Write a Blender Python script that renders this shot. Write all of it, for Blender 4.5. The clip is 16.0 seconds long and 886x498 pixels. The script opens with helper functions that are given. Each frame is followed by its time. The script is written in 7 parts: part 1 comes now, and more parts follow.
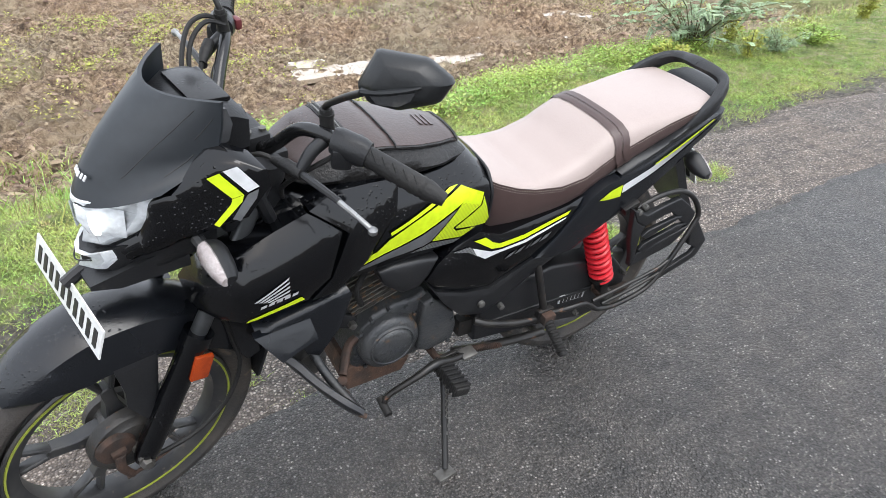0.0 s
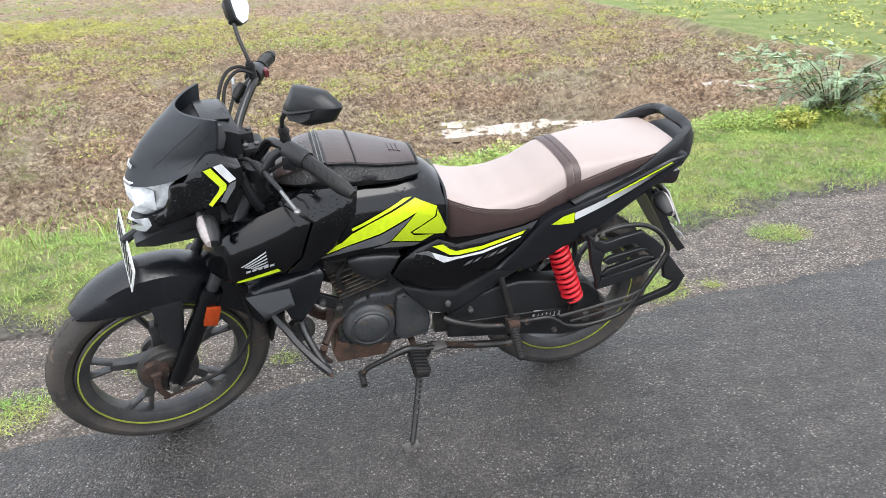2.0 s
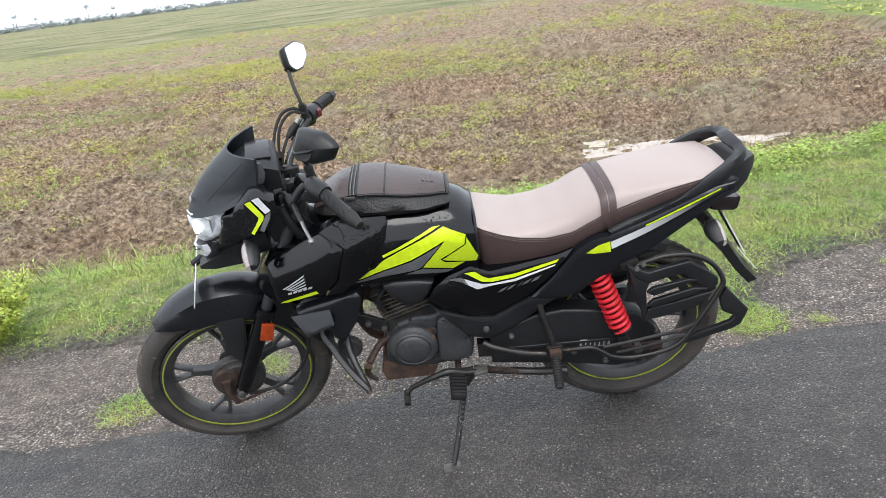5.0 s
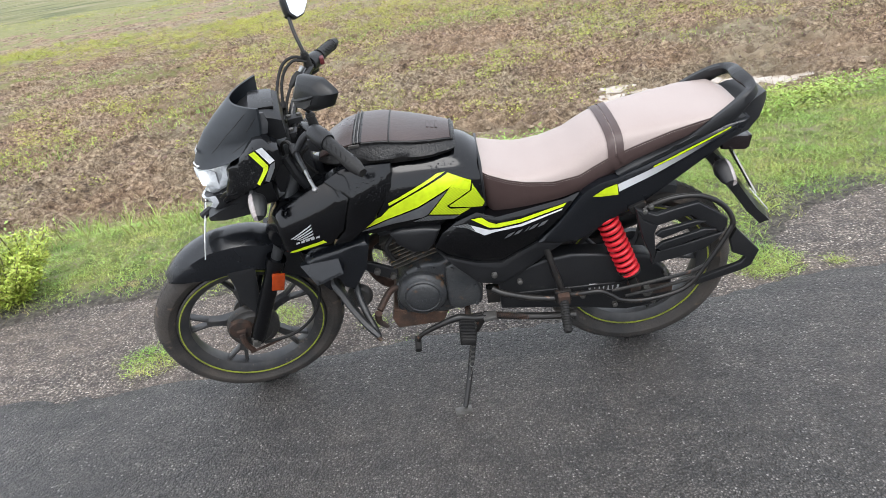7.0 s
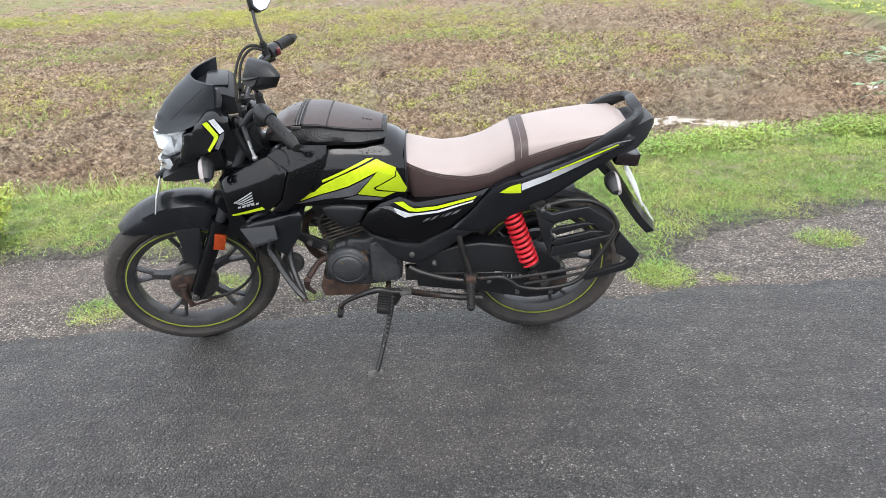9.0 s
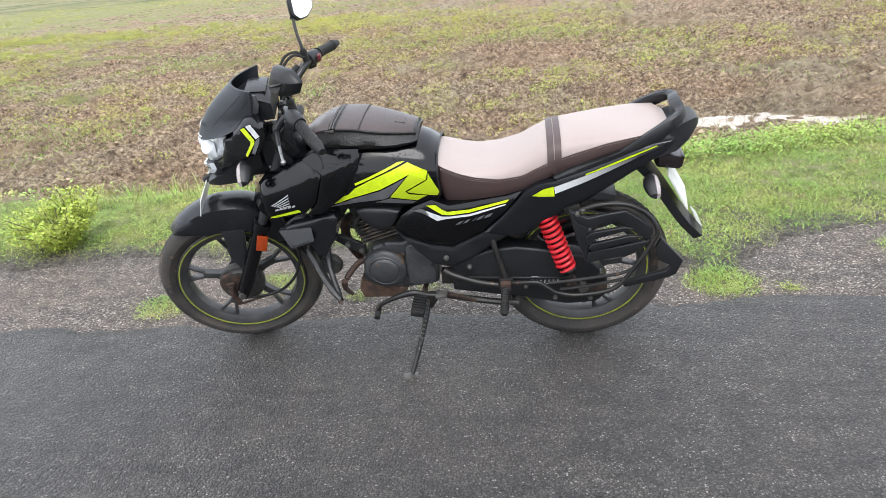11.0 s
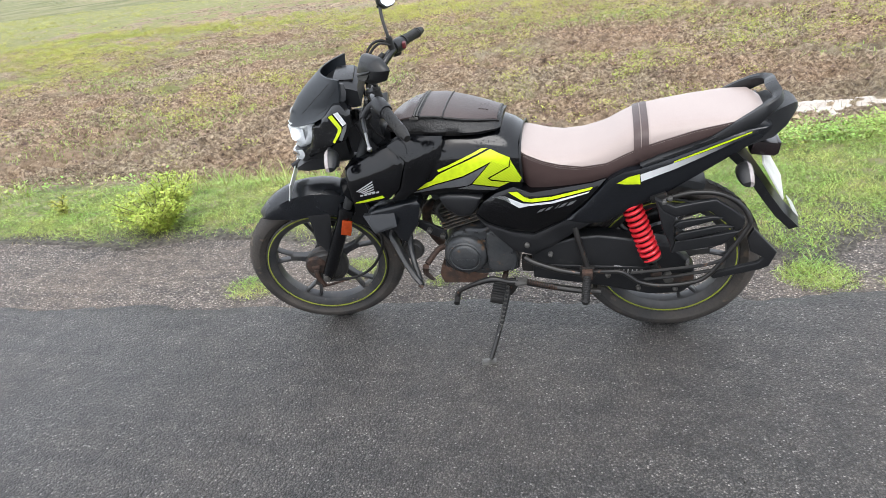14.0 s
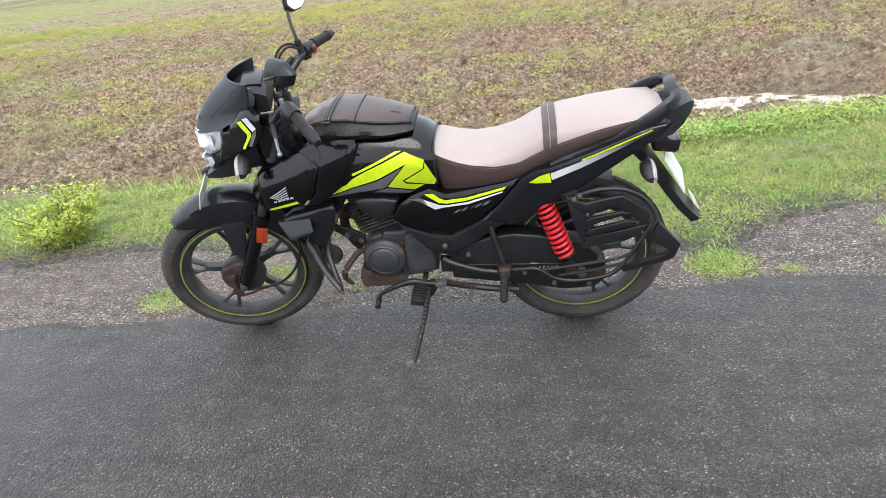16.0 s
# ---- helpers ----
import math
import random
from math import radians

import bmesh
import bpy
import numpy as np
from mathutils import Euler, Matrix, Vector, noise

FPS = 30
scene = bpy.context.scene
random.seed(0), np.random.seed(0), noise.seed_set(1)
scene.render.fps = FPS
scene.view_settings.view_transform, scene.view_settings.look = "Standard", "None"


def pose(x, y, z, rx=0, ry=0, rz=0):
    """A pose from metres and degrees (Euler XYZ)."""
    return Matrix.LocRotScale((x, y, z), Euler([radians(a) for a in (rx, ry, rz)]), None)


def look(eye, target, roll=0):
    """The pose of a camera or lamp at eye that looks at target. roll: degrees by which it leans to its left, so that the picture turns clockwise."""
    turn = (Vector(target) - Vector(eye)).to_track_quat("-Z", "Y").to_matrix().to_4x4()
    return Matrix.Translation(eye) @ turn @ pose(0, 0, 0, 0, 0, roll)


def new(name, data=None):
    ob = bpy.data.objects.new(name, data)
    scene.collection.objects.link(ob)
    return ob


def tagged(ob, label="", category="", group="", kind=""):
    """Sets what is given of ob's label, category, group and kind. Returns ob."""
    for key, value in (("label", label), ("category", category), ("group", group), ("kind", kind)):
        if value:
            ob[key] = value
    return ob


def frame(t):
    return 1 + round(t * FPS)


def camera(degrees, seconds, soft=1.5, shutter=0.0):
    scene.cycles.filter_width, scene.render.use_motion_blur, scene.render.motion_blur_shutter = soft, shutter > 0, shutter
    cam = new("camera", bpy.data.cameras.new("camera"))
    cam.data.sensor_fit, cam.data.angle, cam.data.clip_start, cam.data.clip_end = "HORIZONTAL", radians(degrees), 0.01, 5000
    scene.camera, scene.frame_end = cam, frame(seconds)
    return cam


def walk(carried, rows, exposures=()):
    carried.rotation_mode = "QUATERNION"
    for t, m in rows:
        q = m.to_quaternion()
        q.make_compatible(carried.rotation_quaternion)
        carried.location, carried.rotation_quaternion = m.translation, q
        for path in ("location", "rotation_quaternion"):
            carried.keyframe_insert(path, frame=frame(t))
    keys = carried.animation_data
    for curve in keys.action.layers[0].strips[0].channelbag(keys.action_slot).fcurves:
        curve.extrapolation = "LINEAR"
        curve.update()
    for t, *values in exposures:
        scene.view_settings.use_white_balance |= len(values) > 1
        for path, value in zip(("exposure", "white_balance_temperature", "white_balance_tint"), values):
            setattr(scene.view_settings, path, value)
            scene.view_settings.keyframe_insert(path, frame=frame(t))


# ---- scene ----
cam = camera(67.8, 16.0, soft=0.5)
PATH = [
    (0, (-0.457, -1.287, 1.37), (0.331, 0.235, 0.339), 1.1),
    (0.5, (-0.319, -1.44, 1.38), (0.388, 0.169, 0.424), -1.6),
    (0.6, (-0.287, -1.466, 1.364), (0.408, 0.157, 0.425), -1.4),
    (1, (-0.165, -1.587, 1.393), (0.351, 0.122, 0.492), -5.1),
    (1.5, (-0.115, -1.696, 1.392), (0.39, 0.054, 0.566), -5.2),
    (1.6, (-0.114, -1.715, 1.389), (0.328, 0.036, 0.529), -5.3),
    (1.8, (-0.097, -1.786, 1.389), (0.239, -0.012, 0.529), -3.2),
    (2, (-0.085, -1.817, 1.401), (0.245, -0.041, 0.544), -1.8),
    (2.5, (-0.004, -1.865, 1.408), (0.295, -0.092, 0.531), -2.3),
    (3, (0.148, -1.893, 1.416), (0.327, -0.092, 0.565), -3.4),
    (3.5, (0.27, -1.892, 1.414), (0.426, -0.057, 0.634), -3.6),
    (4, (0.28, -1.891, 1.417), (0.152, -0.04, 0.671), -5.8),
    (4.2, (0.286, -1.893, 1.421), (0.121, -0.044, 0.677), -6.7),
    (6.3, (0.293, -1.887, 1.419), (0.138, -0.069, 0.6), -8.3),
    (6.5, (0.31, -1.877, 1.413), (0.122, -0.065, 0.589), -7.7),
    (7, (0.323, -1.9, 1.4), (0.085, -0.125, 0.511), -9.6),
    (7.5, (0.336, -2.028, 1.395), (0.155, -0.262, 0.475), -5.3),
    (8, (0.363, -2.168, 1.399), (0.209, -0.409, 0.461), -1.5),
    (8.5, (0.401, -2.208, 1.415), (0.257, -0.408, 0.555), -2.2),
    (8.7, (0.439, -2.199, 1.412), (0.31, -0.398, 0.551), -2.6),
    (10.8, (0.685, -2.146, 1.402), (0.278, -0.374, 0.568), -5.0),
    (11, (0.681, -2.141, 1.4), (0.271, -0.373, 0.558), -5.6),
    (11.5, (0.701, -2.135, 1.394), (0.286, -0.374, 0.542), -6.2),
    (12, (0.699, -2.125, 1.398), (0.199, -0.383, 0.551), -7.5),
    (12.5, (0.692, -2.128, 1.405), (0.158, -0.395, 0.561), -8.4),
    (13, (0.697, -2.121, 1.41), (0.098, -0.408, 0.57), -8.5),
    (13.5, (0.684, -2.139, 1.415), (-0.052, -0.47, 0.595), -9.1),
    (14, (0.664, -2.156, 1.405), (0.036, -0.46, 0.552), -7.7),
    (14.5, (0.677, -2.151, 1.401), (0.155, -0.43, 0.526), -7.0),
    (15, (0.692, -2.154, 1.402), (0.263, -0.408, 0.525), -6.5),
    (15.5, (0.704, -2.143, 1.405), (0.302, -0.393, 0.523), -6.2),
    (16, (0.702, -2.146, 1.405), (0.279, -0.398, 0.531), -7.0),
]
EXPOSURE = [(0, 0.73), (0.5, 0.84), (1.5, 0.84), (2, 0.76), (3.5, 0.74), (4, 0.62), (4.2, 0.59), (6.3, 0.45), (6.5, 0.46), (7, 0.56), (8, 0.66), (16, 0.67)]
walk(cam, [(t, look(eye, target, roll)) for t, eye, target, roll in PATH], EXPOSURE)

# ---- world and light: bright overcast day ----
world = bpy.data.worlds.new("overcast_sky")
scene.world = world
world.use_nodes = True
wn, wl = world.node_tree.nodes, world.node_tree.links
wn.clear()
sky = wn.new("ShaderNodeTexSky")
sky.sky_type, sky.sun_disc = "NISHITA", False
sky.sun_elevation, sky.sun_rotation = radians(55), radians(200)
sky.air_density, sky.dust_density = 1.0, 4.0
grey = wn.new("ShaderNodeMix")
grey.data_type = "RGBA"
grey.inputs[0].default_value = 0.82
grey.inputs[7].default_value = (8.5, 9.0, 9.85, 1)
wl.new(sky.outputs[0], grey.inputs[6])
wback = wn.new("ShaderNodeBackground")
wback.inputs[1].default_value = 0.15
wl.new(grey.outputs[2], wback.inputs[0])
wout = wn.new("ShaderNodeOutputWorld")
wl.new(wback.outputs[0], wout.inputs[0])
sun = new("sun", bpy.data.lights.new("sun", "SUN"))
sun.data.energy, sun.data.angle, sun.data.color = 1.3, radians(35), (1.0, 0.98, 0.955)
sun.matrix_world = look((2, -4, 8), (0, 0, 0))


# ---- materials ----
def mat(name, col, col2=None, rough=0.5, metal=0.0, scale=6.0, bump=0.0, bscale=60.0, coat=0.0, spec=0.5,
        drops=0.0, wear=None, wear_amount=0.0, island=0.0, objvar=0.0, rvar=0.12):
    m = bpy.data.materials.new(name)
    m.use_nodes = True
    n, l = m.node_tree.nodes, m.node_tree.links
    b = n["Principled BSDF"]
    tc = n.new("ShaderNodeTexCoord")
    col2 = col2 or tuple(c * 0.75 for c in col)

    def noise(s, d=5.0):
        q = n.new("ShaderNodeTexNoise")
        q.inputs["Scale"].default_value, q.inputs["Detail"].default_value = s, d
        l.new(tc.outputs["Object"], q.inputs["Vector"])
        return q

    def ramp(src, a, z, ca=(0, 0, 0, 1), cz=(1, 1, 1, 1)):
        r = n.new("ShaderNodeValToRGB")
        r.color_ramp.elements[0].position, r.color_ramp.elements[1].position = a, z
        r.color_ramp.elements[0].color, r.color_ramp.elements[1].color = ca, cz
        l.new(src, r.inputs[0])
        return r.outputs[0]

    def mix(fac, a, c, mode="MIX"):
        q = n.new("ShaderNodeMix")
        q.data_type, q.blend_type = "RGBA", mode
        for sock, v in ((q.inputs[0], fac), (q.inputs[6], a), (q.inputs[7], c)):
            if isinstance(v, (float, int)):
                sock.default_value = v
            elif isinstance(v, tuple):
                sock.default_value = (*v[:3], 1)
            else:
                l.new(v, sock)
        return q.outputs[2]

    big, fine = noise(scale), noise(bscale, 6.0)
    base = mix(ramp(big.outputs[0], 0.35, 0.65), col, col2)
    base = mix(ramp(fine.outputs[0], 0.3, 0.7), base, mix(1.0, base, (0.8, 0.8, 0.8), "MULTIPLY"))
    if wear:
        w1 = noise(scale * 2.3, 8.0)
        base = mix(ramp(w1.outputs[0], 0.62 - wear_amount * 0.3, 0.70 - wear_amount * 0.2), base, wear)
    if island or objvar:
        if island:
            g = n.new("ShaderNodeNewGeometry")
            src, amt = g.outputs["Random Per Island"], island
        else:
            g = n.new("ShaderNodeObjectInfo")
            src, amt = g.outputs["Random"], objvar
        h = n.new("ShaderNodeHueSaturation")
        mr = n.new("ShaderNodeMapRange")
        mr.inputs[3].default_value, mr.inputs[4].default_value = 1 - amt, 1 + amt
        l.new(src, mr.inputs[0])
        l.new(mr.outputs[0], h.inputs["Value"])
        mh = n.new("ShaderNodeMapRange")
        mh.inputs[3].default_value, mh.inputs[4].default_value = 0.5 - amt * 0.07, 0.5 + amt * 0.05
        l.new(src, mh.inputs[0])
        l.new(mh.outputs[0], h.inputs["Hue"])
        l.new(base, h.inputs["Color"])
        base = h.outputs[0]
    l.new(base, b.inputs["Base Color"])
    rr = n.new("ShaderNodeMapRange")
    rr.inputs[3].default_value, rr.inputs[4].default_value = max(0.02, rough - rvar), min(1.0, rough + rvar)
    l.new(big.outputs[0], rr.inputs[0])
    l.new(rr.outputs[0], b.inputs["Roughness"])
    b.inputs["Metallic"].default_value = metal
    b.inputs["Specular IOR Level"].default_value = spec
    b.inputs["Coat Weight"].default_value = coat
    b.inputs["Coat Roughness"].default_value = 0.08
    last = None
    if bump:
        bp = n.new("ShaderNodeBump")
        bp.inputs["Strength"].default_value, bp.inputs["Distance"].default_value = bump, 1.2 / bscale
        l.new(fine.outputs[0], bp.inputs["Height"])
        last = bp
    if drops:
        v = n.new("ShaderNodeTexVoronoi")
        v.inputs["Scale"].default_value = 125.0
        l.new(tc.outputs["Object"], v.inputs["Vector"])
        dm = noise(9.0, 3.0)
        d = mix(1.0, ramp(v.outputs["Distance"], 0.0, 0.30, (1, 1, 1, 1), (0, 0, 0, 1)), ramp(dm.outputs[0], 0.5, 0.56), "MULTIPLY")
        b2 = n.new("ShaderNodeBump")
        b2.inputs["Strength"].default_value, b2.inputs["Distance"].default_value = drops, 0.0022
        l.new(d, b2.inputs["Height"])
        if last:
            l.new(last.outputs[0], b2.inputs["Normal"])
        last = b2
    if last:
        l.new(last.outputs[0], b.inputs["Normal"])
    return m


def stony(name, dark, mid, light, share, rough, cell, big_scale, tint, gloss, film):
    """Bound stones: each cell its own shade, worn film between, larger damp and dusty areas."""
    m = bpy.data.materials.new(name)
    m.use_nodes = True
    n, l = m.node_tree.nodes, m.node_tree.links
    b = n["Principled BSDF"]
    tc = n.new("ShaderNodeTexCoord")

    def node(kind, **inp):
        q = n.new(kind)
        for k, v in inp.items():
            q.inputs[k].default_value = v
        return q
    v = node("ShaderNodeTexVoronoi", Scale=cell)
    v2 = node("ShaderNodeTexVoronoi", Scale=cell * 0.43)
    big = node("ShaderNodeTexNoise", Scale=big_scale, Detail=6.0)
    mid_n = node("ShaderNodeTexNoise", Scale=big_scale * 9, Detail=6.0, Roughness=0.65)
    streak = node("ShaderNodeTexNoise", Scale=1.0, Detail=5.0)
    mp = n.new("ShaderNodeMapping")
    mp.inputs["Scale"].default_value = (1.2, 16.0, 1.0)
    mp.inputs["Rotation"].default_value = (0, 0, radians(-7))
    l.new(tc.outputs["Object"], mp.inputs["Vector"])
    l.new(mp.outputs[0], streak.inputs["Vector"])
    for q in (v, v2, big, mid_n):
        l.new(tc.outputs["Object"], q.inputs["Vector"])
    sep = n.new("ShaderNodeSeparateColor")
    l.new(v.outputs["Color"], sep.inputs[0])
    r = n.new("ShaderNodeValToRGB")
    e = r.color_ramp.elements
    e[0].position, e[0].color = 0.0, (*dark, 1)
    e[1].position, e[1].color = 1.0, (*light, 1)
    k = e.new(1 - share * 2.6)
    k.color = (*mid, 1)
    k = e.new(1 - share)
    k.color = (*[c * 1.5 for c in mid], 1)
    l.new(sep.outputs[0], r.inputs[0])

    def mixc(f, a, c, mode):
        q = n.new("ShaderNodeMix")
        q.data_type, q.blend_type = "RGBA", mode
        for s_, val in ((q.inputs[0], f), (q.inputs[6], a), (q.inputs[7], c)):
            if isinstance(val, float):
                s_.default_value = val
            elif isinstance(val, tuple):
                s_.default_value = (*val, 1)
            else:
                l.new(val, s_)
        return q.outputs[2]

    def band(src, a, z, lo, hi):
        q = n.new("ShaderNodeMapRange")
        for i_, val in zip((1, 2, 3, 4), (a, z, lo, hi)):
            q.inputs[i_].default_value = val
        l.new(src, q.inputs[0])
        return q.outputs[0]
    # dark binder between the stones; its colour also paints in the pits' shade
    binder_pit_shade = mixc(band(v.outputs["Distance"], 0.34, 0.62, 0.0, 0.85), r.outputs[0], dark, "MIX")
    c = mixc(band(big.outputs[0], 0.42, 0.62, 0.0, film), binder_pit_shade, tint, "MIX")
    c = mixc(1.0, c, mixc(band(mid_n.outputs[0], 0.35, 0.65, 0.0, 1.0), (0.72, 0.72, 0.72), (1.25, 1.22, 1.18), "MIX"), "MULTIPLY")
    c = mixc(1.0, c, mixc(band(streak.outputs[0], 0.38, 0.62, 0.0, 1.0), (0.86, 0.86, 0.87), (1.12, 1.11, 1.10), "MIX"), "MULTIPLY")
    l.new(c, b.inputs["Base Color"])
    l.new(band(big.outputs[0], 0.35, 0.65, rough - gloss, rough + gloss), b.inputs["Roughness"])
    bp = n.new("ShaderNodeBump")
    bp.inputs["Strength"].default_value, bp.inputs["Distance"].default_value = 1.0, 1.5 / cell
    add = n.new("ShaderNodeMath")
    l.new(v.outputs["Distance"], add.inputs[0])
    l.new(v2.outputs["Distance"], add.inputs[1])
    inv = n.new("ShaderNodeMath")
    inv.operation = "MULTIPLY"
    inv.inputs[1].default_value = -1.0
    l.new(add.outputs[0], inv.inputs[0])
    l.new(inv.outputs[0], bp.inputs["Height"])
    l.new(bp.outputs[0], b.inputs["Normal"])
    return m


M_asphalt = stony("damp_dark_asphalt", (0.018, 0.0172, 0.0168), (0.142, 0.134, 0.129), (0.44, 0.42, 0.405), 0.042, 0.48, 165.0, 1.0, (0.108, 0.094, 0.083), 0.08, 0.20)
M_shoulder = stony("worn_gravelly_asphalt", (0.050, 0.042, 0.036), (0.28, 0.242, 0.212), (0.66, 0.61, 0.55), 0.10, 0.74, 125.0, 1.1, (0.255, 0.205, 0.17), 0.10, 0.25)
M_stone = mat("grey_brown_pebble", (0.26, 0.23, 0.21), (0.14, 0.12, 0.11), rough=0.7, scale=20, bump=0.3, island=0.35)
M_grass = mat("fresh_green_grass", (0.235, 0.39, 0.078), (0.45, 0.49, 0.135), rough=0.5, scale=2.2, island=0.55, wear=(0.44, 0.34, 0.16), wear_amount=-0.06)
M_drygrass = mat("pale_dry_grass", (0.42, 0.37, 0.18), (0.30, 0.28, 0.12), rough=0.7, scale=1.4, island=0.4)
M_deadweed = mat("brown_dead_stalks", (0.175, 0.110, 0.075), (0.26, 0.20, 0.10), rough=0.8, scale=0.5, island=0.45)
M_shrub = mat("bright_yellow_green_leaf", (0.36, 0.47, 0.06), (0.48, 0.55, 0.10), rough=0.45, scale=3, island=0.35)
M_herb = mat("leafy_green_herb", (0.24, 0.38, 0.065), (0.37, 0.47, 0.095), rough=0.5, scale=1.5, island=0.5)
M_weed = mat("yellow_green_weed_leaf", (0.36, 0.41, 0.075), (0.50, 0.48, 0.105), rough=0.6, scale=0.6, island=0.28)
M_bushleaf = mat("blue_green_feathery_leaf", (0.30, 0.42, 0.25), (0.38, 0.50, 0.29), rough=0.6, scale=3, island=0.3)
M_twig = mat("green_brown_twig", (0.17, 0.16, 0.07), (0.11, 0.09, 0.05), rough=0.8, scale=12)
M_clod = mat("dry_mud_clod", (0.38, 0.275, 0.195), (0.15, 0.104, 0.072), rough=0.9, scale=2.0, bump=0.6, bscale=60, island=0.45)
# distance haze is painted into these pale blue-grey leaf and trunk colours
M_farleaf = mat("haze_tinted_far_foliage", (0.19, 0.235, 0.24), (0.25, 0.295, 0.30), rough=0.8, scale=0.05, island=0.25)
M_fartrunk = mat("haze_tinted_far_trunk", (0.30, 0.31, 0.32), rough=0.9, scale=0.3)


def ground_material():
    m = bpy.data.materials.new("verge_soil_and_ploughed_mud")
    m.use_nodes = True
    n, l = m.node_tree.nodes, m.node_tree.links
    b = n["Principled BSDF"]
    tc = n.new("ShaderNodeTexCoord")
    sep = n.new("ShaderNodeSeparateXYZ")
    l.new(tc.outputs["Object"], sep.inputs[0])

    def noise(s, d=6.0, rgh=0.55):
        q = n.new("ShaderNodeTexNoise")
        q.inputs["Scale"].default_value, q.inputs["Detail"].default_value, q.inputs["Roughness"].default_value = s, d, rgh
        l.new(tc.outputs["Object"], q.inputs["Vector"])
        return q.outputs[0]

    def ramp(src, *stops):
        r = n.new("ShaderNodeValToRGB")
        while len(r.color_ramp.elements) < len(stops):
            r.color_ramp.elements.new(0.5)
        for e, (p, c) in zip(r.color_ramp.elements, stops):
            e.position, e.color = p, (*c, 1)
        l.new(src, r.inputs[0])
        return r.outputs[0]

    def math_(op, a, c):
        q = n.new("ShaderNodeMath")
        q.operation = op
        for s, v in zip(q.inputs, (a, c)):
            if isinstance(v, (int, float)):
                s.default_value = v
            else:
                l.new(v, s)
        return q.outputs[0]

    def step(v, a, z):
        q = n.new("ShaderNodeMapRange")
        q.interpolation_type = "SMOOTHSTEP"
        q.inputs[1].default_value, q.inputs[2].default_value = a, z
        l.new(v, q.inputs[0])
        return q.outputs[0]

    def mix(f, a, c):
        q = n.new("ShaderNodeMix")
        q.data_type = "RGBA"
        l.new(f, q.inputs[0])
        l.new(a, q.inputs[6])
        l.new(c, q.inputs[7])
        return q.outputs[2]

    mud = ramp(noise(17.0, 8.0, 0.75), (0.35, (0.060, 0.040, 0.026)), (0.445, (0.20, 0.143, 0.095)), (0.53, (0.39, 0.298, 0.208)), (0.62, (0.60, 0.485, 0.355)))
    damp = ramp(noise(4.2, 7.0, 0.72), (0.38, (0.50, 0.46, 0.43)), (0.47, (0.86, 0.84, 0.82)), (0.56, (1.0, 1.0, 1.0)), (0.66, (1.22, 1.22, 1.20)))
    brown = ramp(noise(0.45, 5.0, 0.6), (0.40, (1.02, 0.93, 0.86)), (0.60, (0.95, 0.99, 0.95)))
    pale = ramp(noise(2.6, 6.0), (0.35, (0.24, 0.185, 0.125)), (0.65, (0.41, 0.335, 0.24)))
    mud = mix(step(noise(0.33, 3.0), 0.49, 0.64), mud, pale)
    for layer in (damp, brown):
        q = n.new("ShaderNodeMix")
        q.data_type, q.blend_type = "RGBA", "MULTIPLY"
        q.inputs[0].default_value = 1.0
        l.new(mud, q.inputs[6])
        l.new(layer, q.inputs[7])
        mud = q.outputs[2]
    soil = ramp(noise(9.0, 6.0), (0.32, (0.11, 0.14, 0.045)), (0.48, (0.19, 0.25, 0.060)), (0.62, (0.33, 0.29, 0.17)))
    green = ramp(noise(1.3, 7.0, 0.65), (0.3, (0.13, 0.17, 0.05)), (0.5, (0.20, 0.26, 0.07)), (0.68, (0.30, 0.29, 0.11)))
    moss = ramp(noise(3.0, 7.0), (0.3, (0.17, 0.19, 0.06)), (0.7, (0.30, 0.28, 0.12)))
    wob = math_("MULTIPLY", math_("SUBTRACT", noise(0.9, 4.0), 0.5), 1.6)
    edge = math_("ADD", math_("SUBTRACT", sep.outputs[1], math_("MULTIPLY", sep.outputs[0], 0.18)), wob)
    dirt = ramp(noise(34.0, 7.0, 0.7), (0.36, (0.055, 0.048, 0.040)), (0.5, (0.125, 0.110, 0.092)), (0.64, (0.22, 0.20, 0.165)))
    rim_ = math_("ADD", math_("SUBTRACT", sep.outputs[1], math_("MULTIPLY", sep.outputs[0], 0.12)), math_("MULTIPLY", math_("SUBTRACT", noise(3.5, 6.0, 0.65), 0.5), 1.3))
    soil = mix(step(rim_, 0.98, 1.22), dirt, soil)
    ymud = step(edge, 2.35, 2.9)
    c = mix(ymud, soil, mud)
    # green growth creeping over the mud, more of it far off and to the near side of the far bund
    creep = math_("ADD", noise(0.5, 6.0, 0.6), math_("MULTIPLY", math_("SUBTRACT", sep.outputs[1], 14.0), 0.0035))
    creep = math_("ADD", creep, math_("MULTIPLY", math_("ADD", sep.outputs[0], -2.0), -0.006))
    c = mix(math_("MULTIPLY", step(creep, 0.60, 0.72), ymud), c, moss)
    # fields beyond the bunds are green
    xw = math_("ADD", sep.outputs[0], math_("MULTIPLY", wob, 0.25))
    olive = ramp(noise(0.16, 9.0, 0.7), (0.36, (0.10, 0.115, 0.042)), (0.5, (0.19, 0.19, 0.075)), (0.62, (0.27, 0.235, 0.135)))
    c = mix(math_("MULTIPLY", step(sep.outputs[1], 46.0, 47.2), ymud), c, olive)
    c = mix(math_("MULTIPLY", step(xw, 9.0, 9.5), ymud), c, green)
    bank = ramp(noise(1.1, 5.0), (0.3, (0.045, 0.065, 0.02)), (0.7, (0.09, 0.11, 0.035)))
